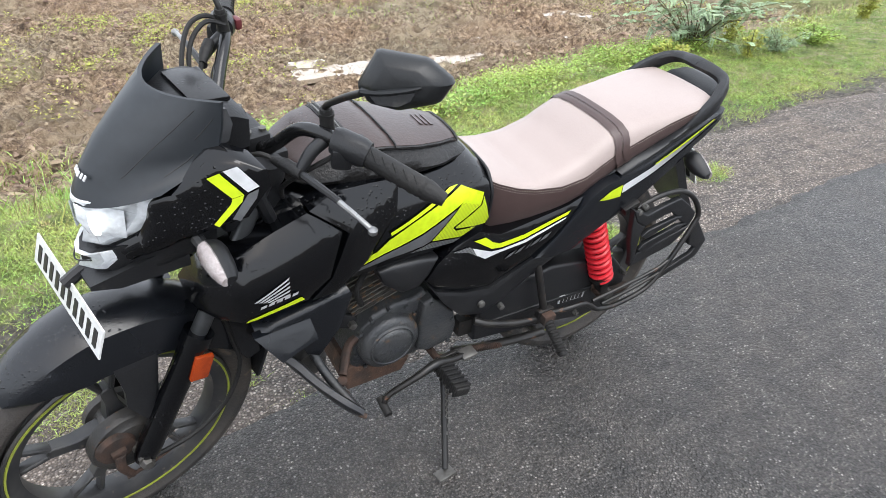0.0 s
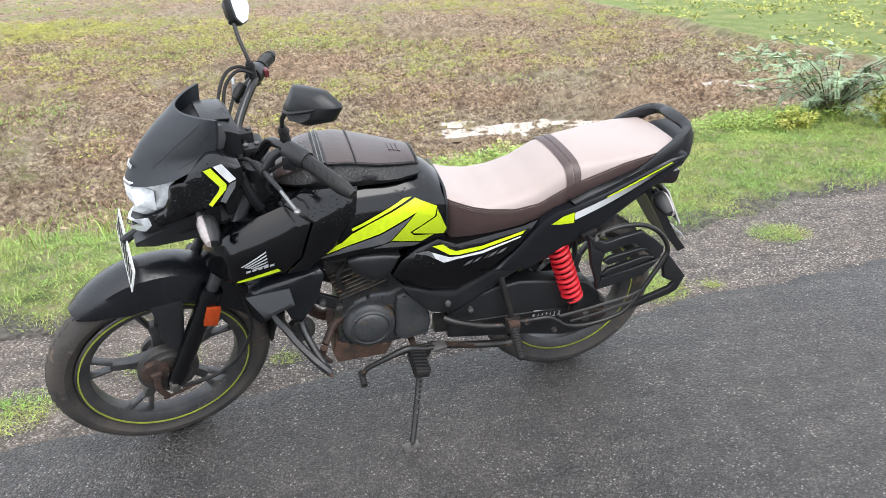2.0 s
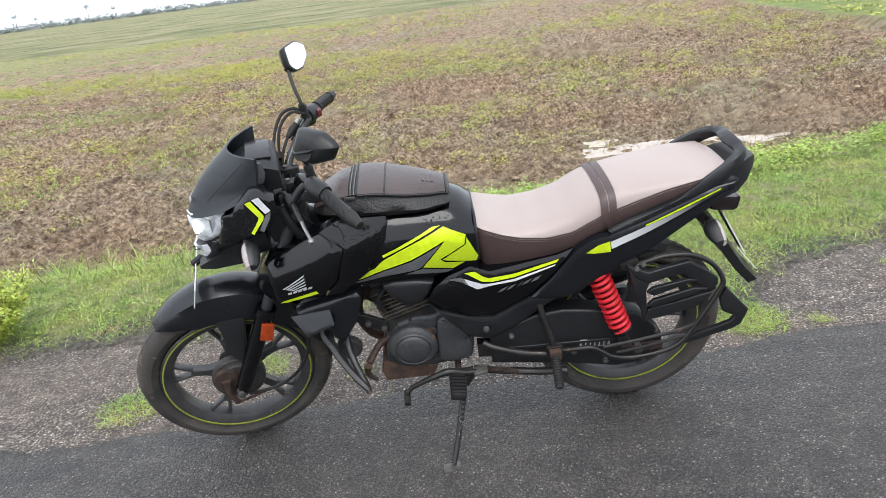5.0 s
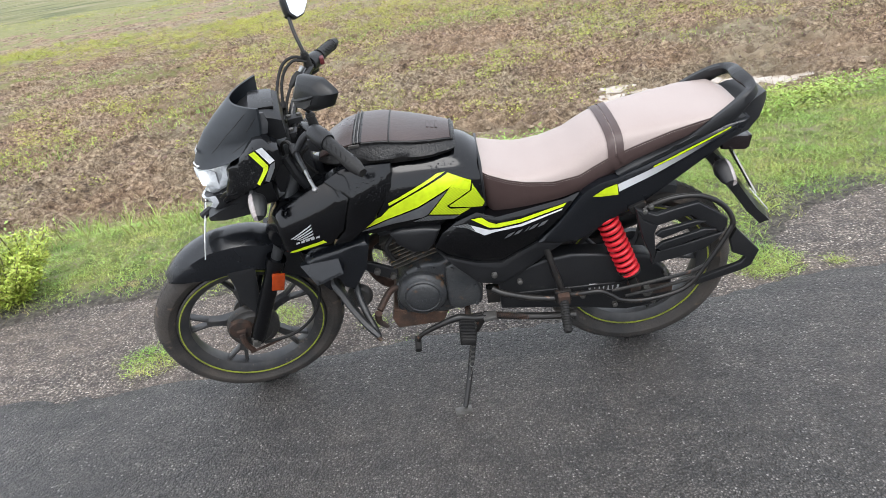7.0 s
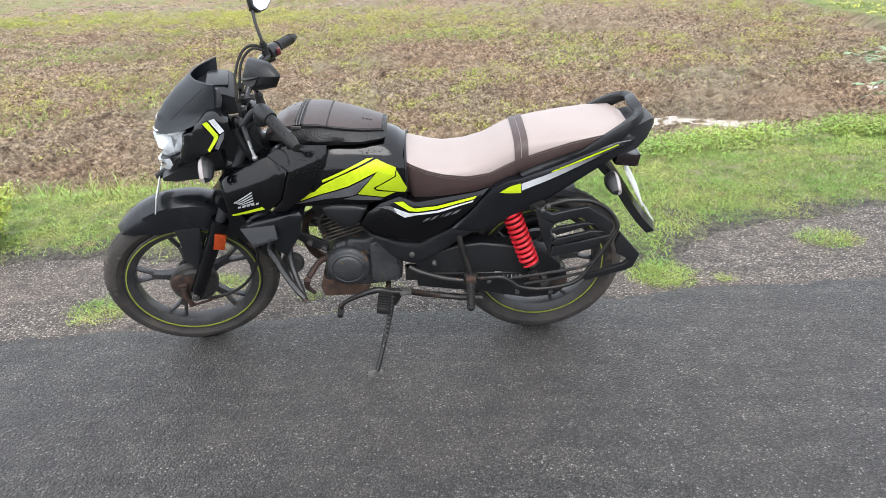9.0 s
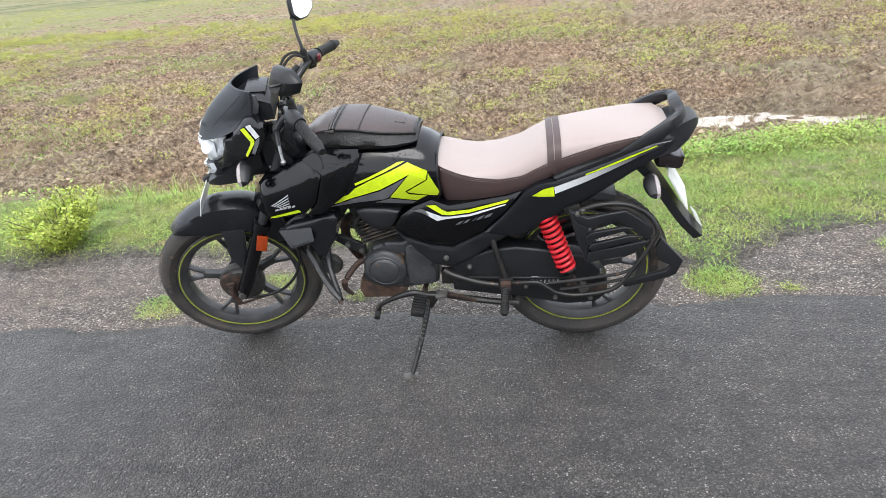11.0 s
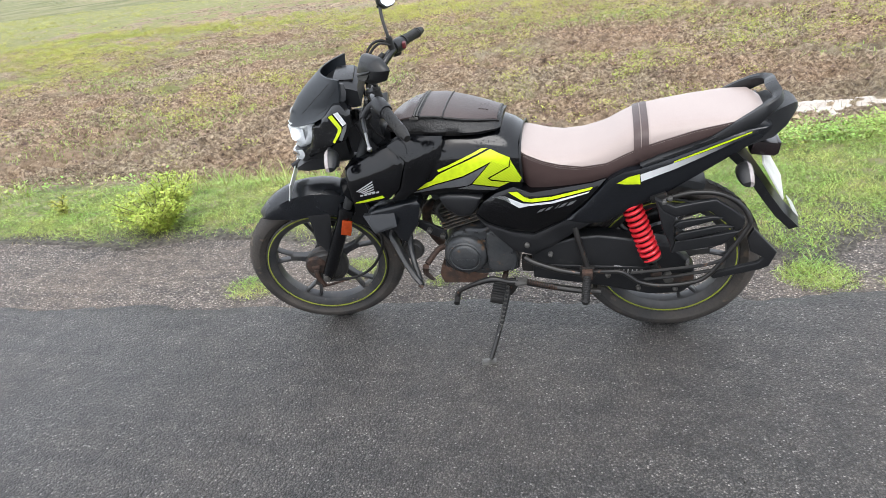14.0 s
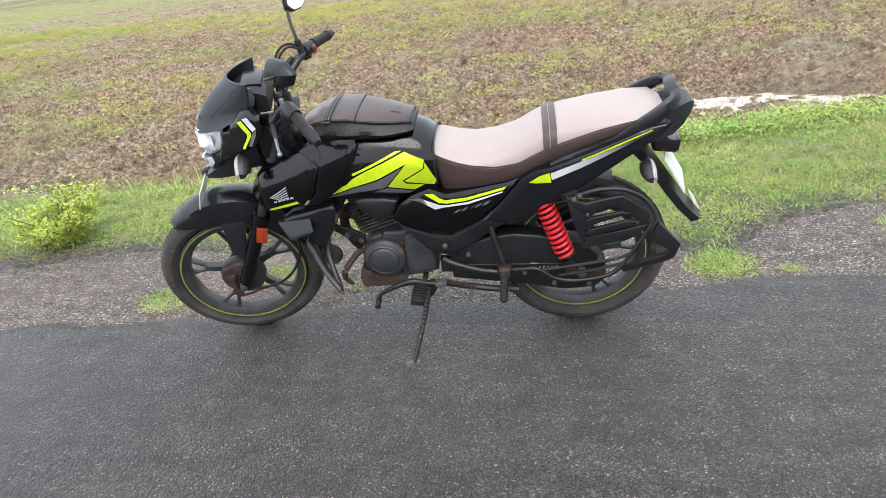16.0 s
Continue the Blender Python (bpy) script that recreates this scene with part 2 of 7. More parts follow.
    for y0, half in ((46.6, 0.5), (64.0, 0.7), (100.0, 1.1), (150.0, 1.6)):
        c = mix(math_("SUBTRACT", step(sep.outputs[1], y0 - half, y0 - half * 0.5), step(sep.outputs[1], y0 + half * 0.5, y0 + half)), c, bank)
    l.new(c, b.inputs["Base Color"])
    b.inputs["Roughness"].default_value = 0.85
    bp = n.new("ShaderNodeBump")
    bp.inputs["Strength"].default_value, bp.inputs["Distance"].default_value = 1.0, 0.09
    l.new(noise(19.0, 9.0, 0.72), bp.inputs["Height"])
    l.new(bp.outputs[0], b.inputs["Normal"])
    return m


M_ground = ground_material()
M_water = mat("muddy_puddle_water", (0.50, 0.42, 0.33), (0.40, 0.33, 0.25), rough=0.16, scale=3.0, spec=0.5, rvar=0.08)


# ---- helpers for meshes ----
def finish(name, bm, material, angle=40):
    me = bpy.data.meshes.new(name)
    bm.to_mesh(me)
    bm.free()
    me.materials.append(material)
    me.shade_smooth()
    me.set_sharp_from_angle(angle=radians(angle))
    return me


def part(name, bm, material, parent, label="", angle=40):
    ob = new(name, finish(name, bm, material, angle))
    ob.parent = parent
    if label:
        ob["label"] = label
    return ob


def pydata(name, verts, faces, material, smooth=False):
    me = bpy.data.meshes.new(name)
    me.from_pydata(verts, [], faces)
    me.materials.append(material)
    if smooth:
        me.shade_smooth()
    return new(name, me)


rng = np.random.default_rng(7)
TABLE = rng.random((256, 256))


def vnoise(x, y):
    xi, yi = np.floor(x).astype(int), np.floor(y).astype(int)
    fx, fy = x - xi, y - yi
    fx, fy = fx * fx * (3 - 2 * fx), fy * fy * (3 - 2 * fy)
    a, b = TABLE[xi % 256, yi % 256], TABLE[(xi + 1) % 256, yi % 256]
    c, d = TABLE[xi % 256, (yi + 1) % 256], TABLE[(xi + 1) % 256, (yi + 1) % 256]
    return (a + (b - a) * fx) * (1 - fy) + (c + (d - c) * fx) * fy


def steps(lo, hi, first, grow, start):
    out, s = [start], first
    while out[-1] < hi:
        s = s if out[-1] - start < 9 else s * grow
        out.append(out[-1] + s)
    s = first
    while out[0] > lo:
        s = s if start - out[0] < 9 else s * grow
        out.insert(0, out[0] - s)
    return np.array(out)


def verge_edge(x):
    return 2.3 + 0.18 * np.clip(x, -12, 12)


def grass_edge(x):
    return 0.93 + 0.12 * np.clip(x, -30, 30) + 0.16 * (vnoise(x * 1.7 + 40, x * 0 + 3.3) - 0.5) \
        - 0.56 * np.exp(-((x - 1.25) / 0.20) ** 2) - 0.16 * np.exp(-((x - 1.6) / 0.25) ** 2) + 0.1 * (vnoise(x * 6 + 11, x * 0 + 9.1) - 0.5)


def asphalt_edge(x):
    return 0.16 + 0.125 * np.clip(x, -30, 30)


POOLS = ((2.05, 6.25, 0.42, 0.30), (2.75, 6.35, 0.55, 0.24), (3.55, 6.22, 0.40, 0.13), (4.58, 6.66, 0.26, 0.16), (5.47, 6.47, 0.24, 0.12), (7.05, 7.75, 0.42, 0.22), (1.75, 6.75, 0.22, 0.13), (4.46, 6.95, 0.22, 0.10), (-0.02, 5.56, 0.20, 0.09), (6.4, 8.1, 0.3, 0.12))


def ground_height(x, y):
    d = y - verge_edge(x) - 0.5 * (vnoise(x * 0.9, y * 0.9) - 0.5)
    z = np.interp(d, [-1.6, -0.9, -0.2, 0.4, 1.3, 2.6, 5.0], [-0.012, 0.0, -0.05, -0.2, -0.54, -0.82, -0.88])
    rough = np.clip((d - 0.3) / 1.0, 0, 1)
    inner = np.clip((9.1 - x) / 0.5, 0, 1) * np.clip((46.5 - y) / 1.0, 0, 1)
    clod = (vnoise(x * 2.6, y * 2.6) - 0.5) * 0.12 + (0.5 - np.abs(vnoise(x * 5.0 + 5, y * 6.6) - 0.5)) * 0.25 - 0.10 + (vnoise(x * 11.0, y * 13.5 + 7) - 0.5) * 0.115
    z = z + rough * (clod * (0.25 + 0.75 * inner) + (vnoise(x * 0.55, y * 0.55) - 0.5) * 0.10)
    # wet hollows where water stands
    wet = np.zeros_like(z)
    for px_, py_, ra, rb in POOLS:
        wet = np.maximum(wet, np.exp(-(((x - px_) / (ra * 1.25)) ** 2 + ((y - py_) / (rb * 1.5)) ** 2) ** 2))
    z = z * (1 - wet) + wet * (-0.903 + 0.40 * (z + 0.88))
    z = z + 0.13 * np.clip((x - 9.0 - 0.25 * (vnoise(y * 0.8, y * 0.8 + 3) - 0.5)) / 0.22, 0, 1) * np.clip((x - 2) * 9, 0, 1) * np.clip((y - 3.5) / 1.5, 0, 1)
    # bunds round the field
    bund = 0.05 * np.exp(-((x - 9.25) / 0.2) ** 2) * np.clip(d, 0, 1) + 0.12 * np.exp(-((y - 46.5) / 0.35) ** 2) + 0.14 * np.exp(-((y - 100) / 0.6) ** 2) + 0.12 * np.exp(-((x + 35) / 0.4) ** 2) * np.clip(d, 0, 1)
    z = z + bund
    z = z + (vnoise(x * 8, y * 8) - 0.5) * 0.02 * np.clip((y - grass_edge(x)) * 3, 0, 1) * (1 - rough)
    road = (y < grass_edge(x) - 0.03) & (y > -4.6 + 0.125 * np.clip(x, -30, 30))
    return np.where(road, -0.045, z)


# ---- setting: ground, road, shoulder ----
gx = steps(-420, 420, 0.042, 1.08, 1.0)
gy = steps(-90, 560, 0.042, 1.075, 8.0)
XX, YY = np.meshgrid(gx, gy)
ZZ = ground_height(XX, YY)
nx, ny = len(gx), len(gy)
idx = np.arange(nx * ny).reshape(ny, nx)
quads = np.stack([idx[:-1, :-1], idx[:-1, 1:], idx[1:, 1:], idx[1:, :-1]], -1).reshape(-1, 4)
ground = pydata("ground", np.stack([XX, YY, ZZ], -1).reshape(-1, 3).tolist(), quads.tolist(), M_ground, True)
tagged(ground, "grassy roadside verge dropping to a ploughed muddy field", "ground", kind="structure")


def strip(name, xs, lo, hi, rows, zfun, material):
    u = np.linspace(0, 1, rows)
    X = np.repeat(xs[None, :], rows, 0)
    Y = lo[None, :] * (1 - u[:, None]) + hi[None, :] * u[:, None]
    Z = zfun(X, Y, u[:, None])
    # folded-down skirt gives the slab its thickness
    X, Y, Z = (np.vstack([a[:1], a, a[-1:]]) for a in (X, Y, Z))
    Z[0] -= 0.06
    Z[-1] -= 0.06
    r, c = X.shape
    i = np.arange(r * c).reshape(r, c)
    q = np.stack([i[:-1, :-1], i[:-1, 1:], i[1:, 1:], i[1:, :-1]], -1).reshape(-1, 4)
    return pydata(name, np.stack([X, Y, Z], -1).reshape(-1, 3).tolist(), q.tolist(), material, True)


rx = np.concatenate([np.linspace(-300, -8, 60)[:-1], np.linspace(-8, 10, 500), np.linspace(10, 300, 60)[1:]])
ragged = asphalt_edge(rx) + 0.05 * (vnoise(rx * 5, rx * 0) - 0.5) + 0.035 * (vnoise(rx * 19, rx * 0 + 5) - 0.5)
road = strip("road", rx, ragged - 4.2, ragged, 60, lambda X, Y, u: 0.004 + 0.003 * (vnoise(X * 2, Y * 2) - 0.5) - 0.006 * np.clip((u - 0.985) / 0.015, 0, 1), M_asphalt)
tagged(road, "damp dark asphalt road with fine stone texture", "road", kind="structure")
shoulder = strip("shoulder", rx, ragged - 0.3, grass_edge(rx) + 0.06, 24, lambda X, Y, u: -0.006 - 0.010 * u + 0.012 * (vnoise(X * 5, Y * 5) - 0.5) * u, M_shoulder)
tagged(shoulder, "worn brown-grey gravelly edge of the road", "road shoulder", kind="structure")


# ---- plants ----
def blades(name, px, py, pz, h, w, lean, material, label, category, seed):
    g = np.random.default_rng(seed)
    k = len(px)
    a = g.random(k) * 2 * np.pi
    la = g.random(k) * 2 * np.pi
    hh, ln = h * (0.5 + g.random(k) * 0.9), lean * (0.3 + g.random(k))
    dx, dy = np.cos(a) * w / 2, np.sin(a) * w / 2
    ox, oy = np.cos(la) * ln * hh, np.sin(la) * ln * hh
    V = np.empty((k, 5, 3))
    V[:, 0] = np.stack([px - dx, py - dy, pz], -1)
    V[:, 1] = np.stack([px + dx, py + dy, pz], -1)
    V[:, 2] = np.stack([px + dx * 0.7 + ox * 0.4, py + dy * 0.7 + oy * 0.4, pz + hh * 0.6], -1)
    V[:, 3] = np.stack([px - dx * 0.7 + ox * 0.4, py - dy * 0.7 + oy * 0.4, pz + hh * 0.6], -1)
    V[:, 4] = np.stack([px + ox * 1.3, py + oy * 1.3, pz + hh], -1)
    i = np.arange(k)[:, None] * 5
    q = (i + np.array([[0, 1, 2, 3]])).tolist()
    t = (i + np.array([[3, 2, 4]])).tolist()
    ob = pydata(name, V.reshape(-1, 3).tolist(), q + t, material)
    return tagged(ob, label, category, kind="stuff")


def leaf_cloud(centers, radius, height, per, leaf, seed, upright=0.3):
    """Verts and faces of many small bent leaves round the given centres."""
    g = np.random.default_rng(seed)
    c = np.repeat(np.asarray(centers), per, 0)
    rad = np.repeat(np.broadcast_to(radius, len(centers)), per)
    hei = np.repeat(np.broadcast_to(height, len(centers)), per)
    lf = np.repeat(np.broadcast_to(leaf, len(centers)), per)
    k = len(c)
    a, r = g.random(k) * 2 * np.pi, np.sqrt(g.random(k)) * rad
    z = g.random(k) ** 0.8 * hei * (1.15 - 0.6 * (r / np.maximum(rad, 1e-6)))
    p = c + np.stack([np.cos(a) * r, np.sin(a) * r, z], -1)
    o = a + g.normal(0, 0.9, k)
    d = np.stack([np.cos(o), np.sin(o), upright + g.normal(0, 0.5, k)], -1)
    d /= np.linalg.norm(d, axis=1, keepdims=True)
    s = np.cross(d, np.stack([g.normal(0, 0.4, k), g.normal(0, 0.4, k), np.ones(k)], -1))
    s /= np.linalg.norm(s, axis=1, keepdims=True)
    ll = lf * (0.6 + 0.8 * g.random(k))
    V = np.empty((k, 4, 3))
    V[:, 0] = p
    V[:, 1] = p + d * ll[:, None] * 0.5 + s * ll[:, None] * 0.24
    V[:, 2] = p + d * ll[:, None] * 1.0 - np.array([0, 0, 1]) * ll[:, None] * 0.15
    V[:, 3] = p + d * ll[:, None] * 0.5 - s * ll[:, None] * 0.24
    return V.reshape(-1, 3), (np.arange(k)[:, None] * 4 + np.array([[0, 1, 2, 3]])).tolist()


def scatter(count, x0, x1, y0, y1, keep, seed):
    g = np.random.default_rng(seed)
    x, y = g.random(count) * (x1 - x0) + x0, g.random(count) * (y1 - y0) + y0
    ok = keep(x, y, g.random(count))
    return x[ok], y[ok]


def verge_density(x, y):
    d0, d1 = (y - grass_edge(x) + 0.09 - 0.16 * vnoise(x * 7 + 3, y * 7)) / 0.24, (verge_edge(x) + 0.45 - y) / 0.7
    den = np.clip(np.minimum(d0, d1), 0, 1) * (0.25 + 1.2 * vnoise(x * 2.1 + 9, y * 2.1)) * (0.45 + 0.9 * vnoise(x * 7.3 + 2, y * 7.3 + 5))
    for cx, cy, r in ((-1.2, 0.20, 0.13), (2.15, 0.86, 0.14), (1.28, 0.46, 0.12), (-0.30, 0.32, 0.05), (1.53, 0.45, 0.05), (-0.75, 0.42, 0.14), (0.0, 0.42, 0.08), (-0.15, 0.16, 0.06)):
        den = np.maximum(den, 0.5 * np.exp(-(((x - cx) / r) ** 2 + ((y - cy) / (r * 0.75)) ** 2) ** 2))
    return den


def root_height(x, y):
    return np.maximum(ground_height(x, y), np.where(y < grass_edge(x) + 0.08, -0.018, -9.0))


near_share = lambda x: 0.35 + 0.65 * np.exp(-np.maximum(0, np.abs(x - 0.8) - 3.5) / 2.5)
vx, vy = scatter(660000, -9, 13, 0.05, 5.0, lambda x, y, r: r < verge_density(x, y) * near_share(x), 3)
blades("verge_grass", vx, vy, root_height(vx, vy), 0.017, 0.0032, 1.5, M_grass, "short fresh green grass on the roadside verge", "grass", 5)
vx, vy = scatter(200000, -3.4, 3.6, 0.05, 2.6, lambda x, y, r: r < verge_density(x, y), 73)
blades("fine_grass", vx, vy, root_height(vx, vy), 0.014, 0.0027, 1.6, M_grass, "fine short grass close to the road edge", "grass", 75)
for k, (cx, cy, r, n) in enumerate(((-1.2, 0.20, 0.14, 1000), (-0.75, 0.42, 0.13, 1100), (-0.30, 0.32, 0.06, 160), (1.27, 0.50, 0.15, 1800), (2.15, 0.86, 0.14, 900), (1.53, 0.45, 0.045, 160), (0.0, 0.42, 0.05, 90))):
    g = np.random.default_rng(400 + k)
    rr, aa = r * np.sqrt(g.random(n)) * (0.75 + 0.5 * g.random(n)), g.random(n) * 6.283
    gx_, gy_ = cx + rr * np.cos(aa), cy + rr * np.sin(aa) * 0.8
    blades("grass_tuft", gx_, gy_, root_height(gx_, gy_), 0.017, 0.0036, 1.5, M_grass, "tuft of short green grass on the worn road edge", "grass", 410 + k)
vx, vy = scatter(30000, -9, 13, 0.05, 5.0, lambda x, y, r: r < verge_density(x, y) * (0.2 + vnoise(x * 1.7 + 21, y * 1.7)), 63)
blades("longer_grass", vx, vy, root_height(vx, vy), 0.034, 0.0034, 1.4, M_grass, "longer green grass blades in the verge", "grass", 65)
vx, vy = scatter(34000, -9, 13, 0.05, 5.0, lambda x, y, r: r < 0.4 * (y > grass_edge(x) - 0.06) * near_share(x) + 0.9 * verge_density(x, y) * vnoise(x * 2.7, y * 2.7 + 9), 13)
blades("dry_grass", vx, vy, root_height(vx, vy), 0.030, 0.0034, 1.9, M_drygrass, "pale dry grass stalks in the verge", "grass", 15)
g6 = np.random.default_rng(67)
for sx, sy in ((-1.95, 1.75), (-1.62, 1.80), (-2.6, 1.55), (-0.9, 1.95)):
    kx, ky = sx + 0.10 * g6.normal(size=26), sy + 0.07 * g6.normal(size=26)
    blades("dry_stalk_clump", kx, ky, ground_height(kx, ky), 0.15, 0.0045, 0.6, M_drygrass, "thin clump of pale dry flowering stalks in the verge", "dry stalks", 68 + int(10 * sy))
# taller grass fringe along the top of the bank
vx, vy = scatter(70000, -9, 13, 1.0, 5.5, lambda x, y, r: r < 0.55 * np.exp(-((y - verge_edge(x) - 0.15) / 0.35) ** 2) * np.clip(vnoise(x * 1.1 + 3, y * 1.1) * 2.4 - 0.55, 0, 1), 23)
blades("tall_grass", vx, vy, ground_height(vx, vy), 0.11, 0.006, 0.8, M_grass, "taller green grass fringe along the bank", "grass", 25)
# dead stalks and straw lying over the ploughed mud
vx, vy = scatter(90000, -16, 9, 2.6, 20, lambda x, y, r: (y > verge_edge(x) + 0.5) & (r < 0.12 + 1.0 * np.clip((vnoise(x * 0.6 + 51, y * 0.6) - 0.42) * 3, 0, 1)), 27)
blades("dead_stalks", vx, vy, ground_height(vx, vy), 0.070, 0.006, 1.6, M_deadweed, "brown dead stalks and straw over the mud", "dead stalks", 28)


def weeds(name, px, py, rad, hei, per, leaf, seed, label, material=M_weed):
    c = np.stack([px, py, ground_height(px, py)], -1)
    V, Fc = leaf_cloud(c, rad, hei, per, leaf, seed)
    ob = pydata(name, V.tolist(), Fc, material)
    return tagged(ob, label, "weeds", kind="stuff")


g2 = np.random.default_rng(31)
hx, hy = scatter(26000, -4.5, 5.5, 0.1, 3.4, lambda x, y, r: r < 0.9 * verge_density(x, y) * np.clip(vnoise(x * 2.9 + 13, y * 2.9) * 2 - 0.3, 0, 1), 37)
V, Fc = leaf_cloud(np.stack([hx, hy, root_height(hx, hy)], -1), 0.02 + 0.02 * g2.random(len(hx)), 0.016, 10, 0.0115, 38, 0.2)
tagged(pydata("small_herbs", V.tolist(), Fc, M_herb), "tiny creeping green herbs among the verge grass", "herbs", kind="stuff")
wx, wy = scatter(900, -8, 12, 1.2, 4.2, lambda x, y, r: (np.abs(y - verge_edge(x) - 0.1) < 0.45) & (vnoise(x * 0.9 + 7, y * 0.9) > 0.6), 33)
bx, by = scatter(1500, -0.4, 4.2, 1.6, 3.4, lambda x, y, r: (np.abs(y - verge_edge(x) - 0.02) < 0.16 + 0.30 * vnoise(x * 1.9 + 4, y * 0)) & (r < 0.25 + 0.9 * vnoise(x * 3.1 + 8, y * 3.1)), 35)
weeds("bank_herbs", bx, by, 0.07 + 0.05 * g2.random(len(bx)), 0.07 + 0.11 * g2.random(len(bx)), 64, 0.021, 36, "dense bright green leafy herbs along the top of the bank", M_herb)
weeds("bank_weeds", wx, wy, 0.07 + 0.06 * g2.random(len(wx)), 0.07 + 0.10 * g2.random(len(wx)), 34, 0.032, 34, "leafy green weeds along the top of the bank", M_grass)


def weed_density(x, y, r):
    base = np.clip((vnoise(x * 0.25 + 3, y * 0.25 + 8) - 0.28) * 2.5, 0, 1) * (0.35 + 0.65 * np.clip((4 - x) / 10, 0, 1))
    return r < base * np.clip((y - 4.0 + 0.25 * x) / 8, 0.04, 1)


wx, wy = scatter(12000, -30, 9, 4.5, 24, weed_density, 41)
weeds("field_weeds", wx, wy, 0.10 + 0.20 * g2.random(len(wx)), 0.10 + 0.16 * g2.random(len(wx)), 64, 0.036, 42, "yellow-green weeds sprouting on the ploughed mud")
wx, wy = scatter(3000, -60, 9, 20, 46, lambda x, y, r: r < 0.9 * np.clip((vnoise(x * 0.12 + 3, y * 0.12 + 8) - 0.3) * 2, 0, 1), 43)
weeds("far_weeds", wx, wy, 0.22 + 0.24 * g2.random(len(wx)), 0.12 + 0.16 * g2.random(len(wx)), 24, 0.085, 44, "yellow-green weeds on the far part of the field")
wx, wy = scatter(4600, 9.4, 48, 4, 44, lambda x, y, r: r < np.clip((vnoise(x * 0.2 + 3, y * 0.2 + 8) - 0.25) * 2, 0, 1), 45)
weeds("meadow_weeds", wx, wy, 0.16 + 0.2 * g2.random(len(wx)), 0.08 + 0.14 * g2.random(len(wx)), 16, 0.10, 46, "bright yellow-green weeds on the neighbouring field")


def leafy_plant(name, x, y, r, h, per, leaf, label, material, seed, stems=9):
    g = np.random.default_rng(seed)
    z0 = float(ground_height(np.array([x]), np.array([y]))[0])
    root = new(name)
    root.location = (x, y, z0 - 0.01)
    cs = []
    bm = bmesh.new()
    for k in range(stems):
        a, q = g.random() * 6.283, r * (0.25 + 0.65 * g.random())
        top = Vector((math.cos(a) * q, math.sin(a) * q, h * (0.55 + 0.45 * g.random())))
        mid = Vector((top.x * 0.35, top.y * 0.35, top.z * 0.55))
        tube_into(bm, [Vector((0, 0, 0)), mid, top], 0.0026, 5)
        for f in (0.35, 0.6, 0.85, 1.0):
            cs.append((top * f if f > 0.55 else mid * (f / 0.55)) + Vector((0, 0, -0.03)))
    part("stem", bm, M_twig, root)
    V, Fc = leaf_cloud([tuple(c) for c in cs], r * 0.20, h * 0.15, per, leaf, seed + 1, 0.45)
    me = bpy.data.meshes.new("foliage")
    me.from_pydata(V.tolist(), [], Fc)
    me.materials.append(material)
    ob = new("foliage", me)
    ob.parent = root
    return tagged(root, label, "plant")


def tube_into(bm, pts, r, segs=8, cap=True):
    """A swept round bar along the points; r: one radius or one for each point."""
    pts = [Vector(p) for p in pts]
    rs = r if isinstance(r, (list, tuple)) else [r] * len(pts)
    up, rings = None, []
    for i, p in enumerate(pts):
        d = (pts[min(i + 1, len(pts) - 1)] - pts[max(i - 1, 0)]).normalized()
        if up is None:
            up = d.orthogonal().normalized()
        up = (up - d * up.dot(d)).normalized()
        side = d.cross(up)
        rings.append([bm.verts.new(p + (up * math.cos(6.28318 * k / segs) + side * math.sin(6.28318 * k / segs)) * rs[i]) for k in range(segs)])
    for a, b in zip(rings, rings[1:]):
        for k in range(segs):
            bm.faces.new((a[k], b[k], b[(k + 1) % segs], a[(k + 1) % segs]))
    if cap:
        bm.faces.new(rings[0])
        bm.faces.new(rings[-1][::-1])
    return bm


leafy_plant("roadside_shrub", -2.22, 0.80, 0.25, 0.27, 60, 0.019, "bright yellow-green leafy shrub at the grass edge", M_shrub, 51, 30)
leafy_plant("roadside_shrub", -2.25, 0.98, 0.18, 0.36, 44, 0.018, "taller thin yellow-green shrub behind the low one", M_shrub, 53, 16)
leafy_plant("roadside_shrub", -3.25, 1.05, 0.07, 0.16, 16, 0.026, "small yellow-green sprig in the verge", M_weed, 52, 4)


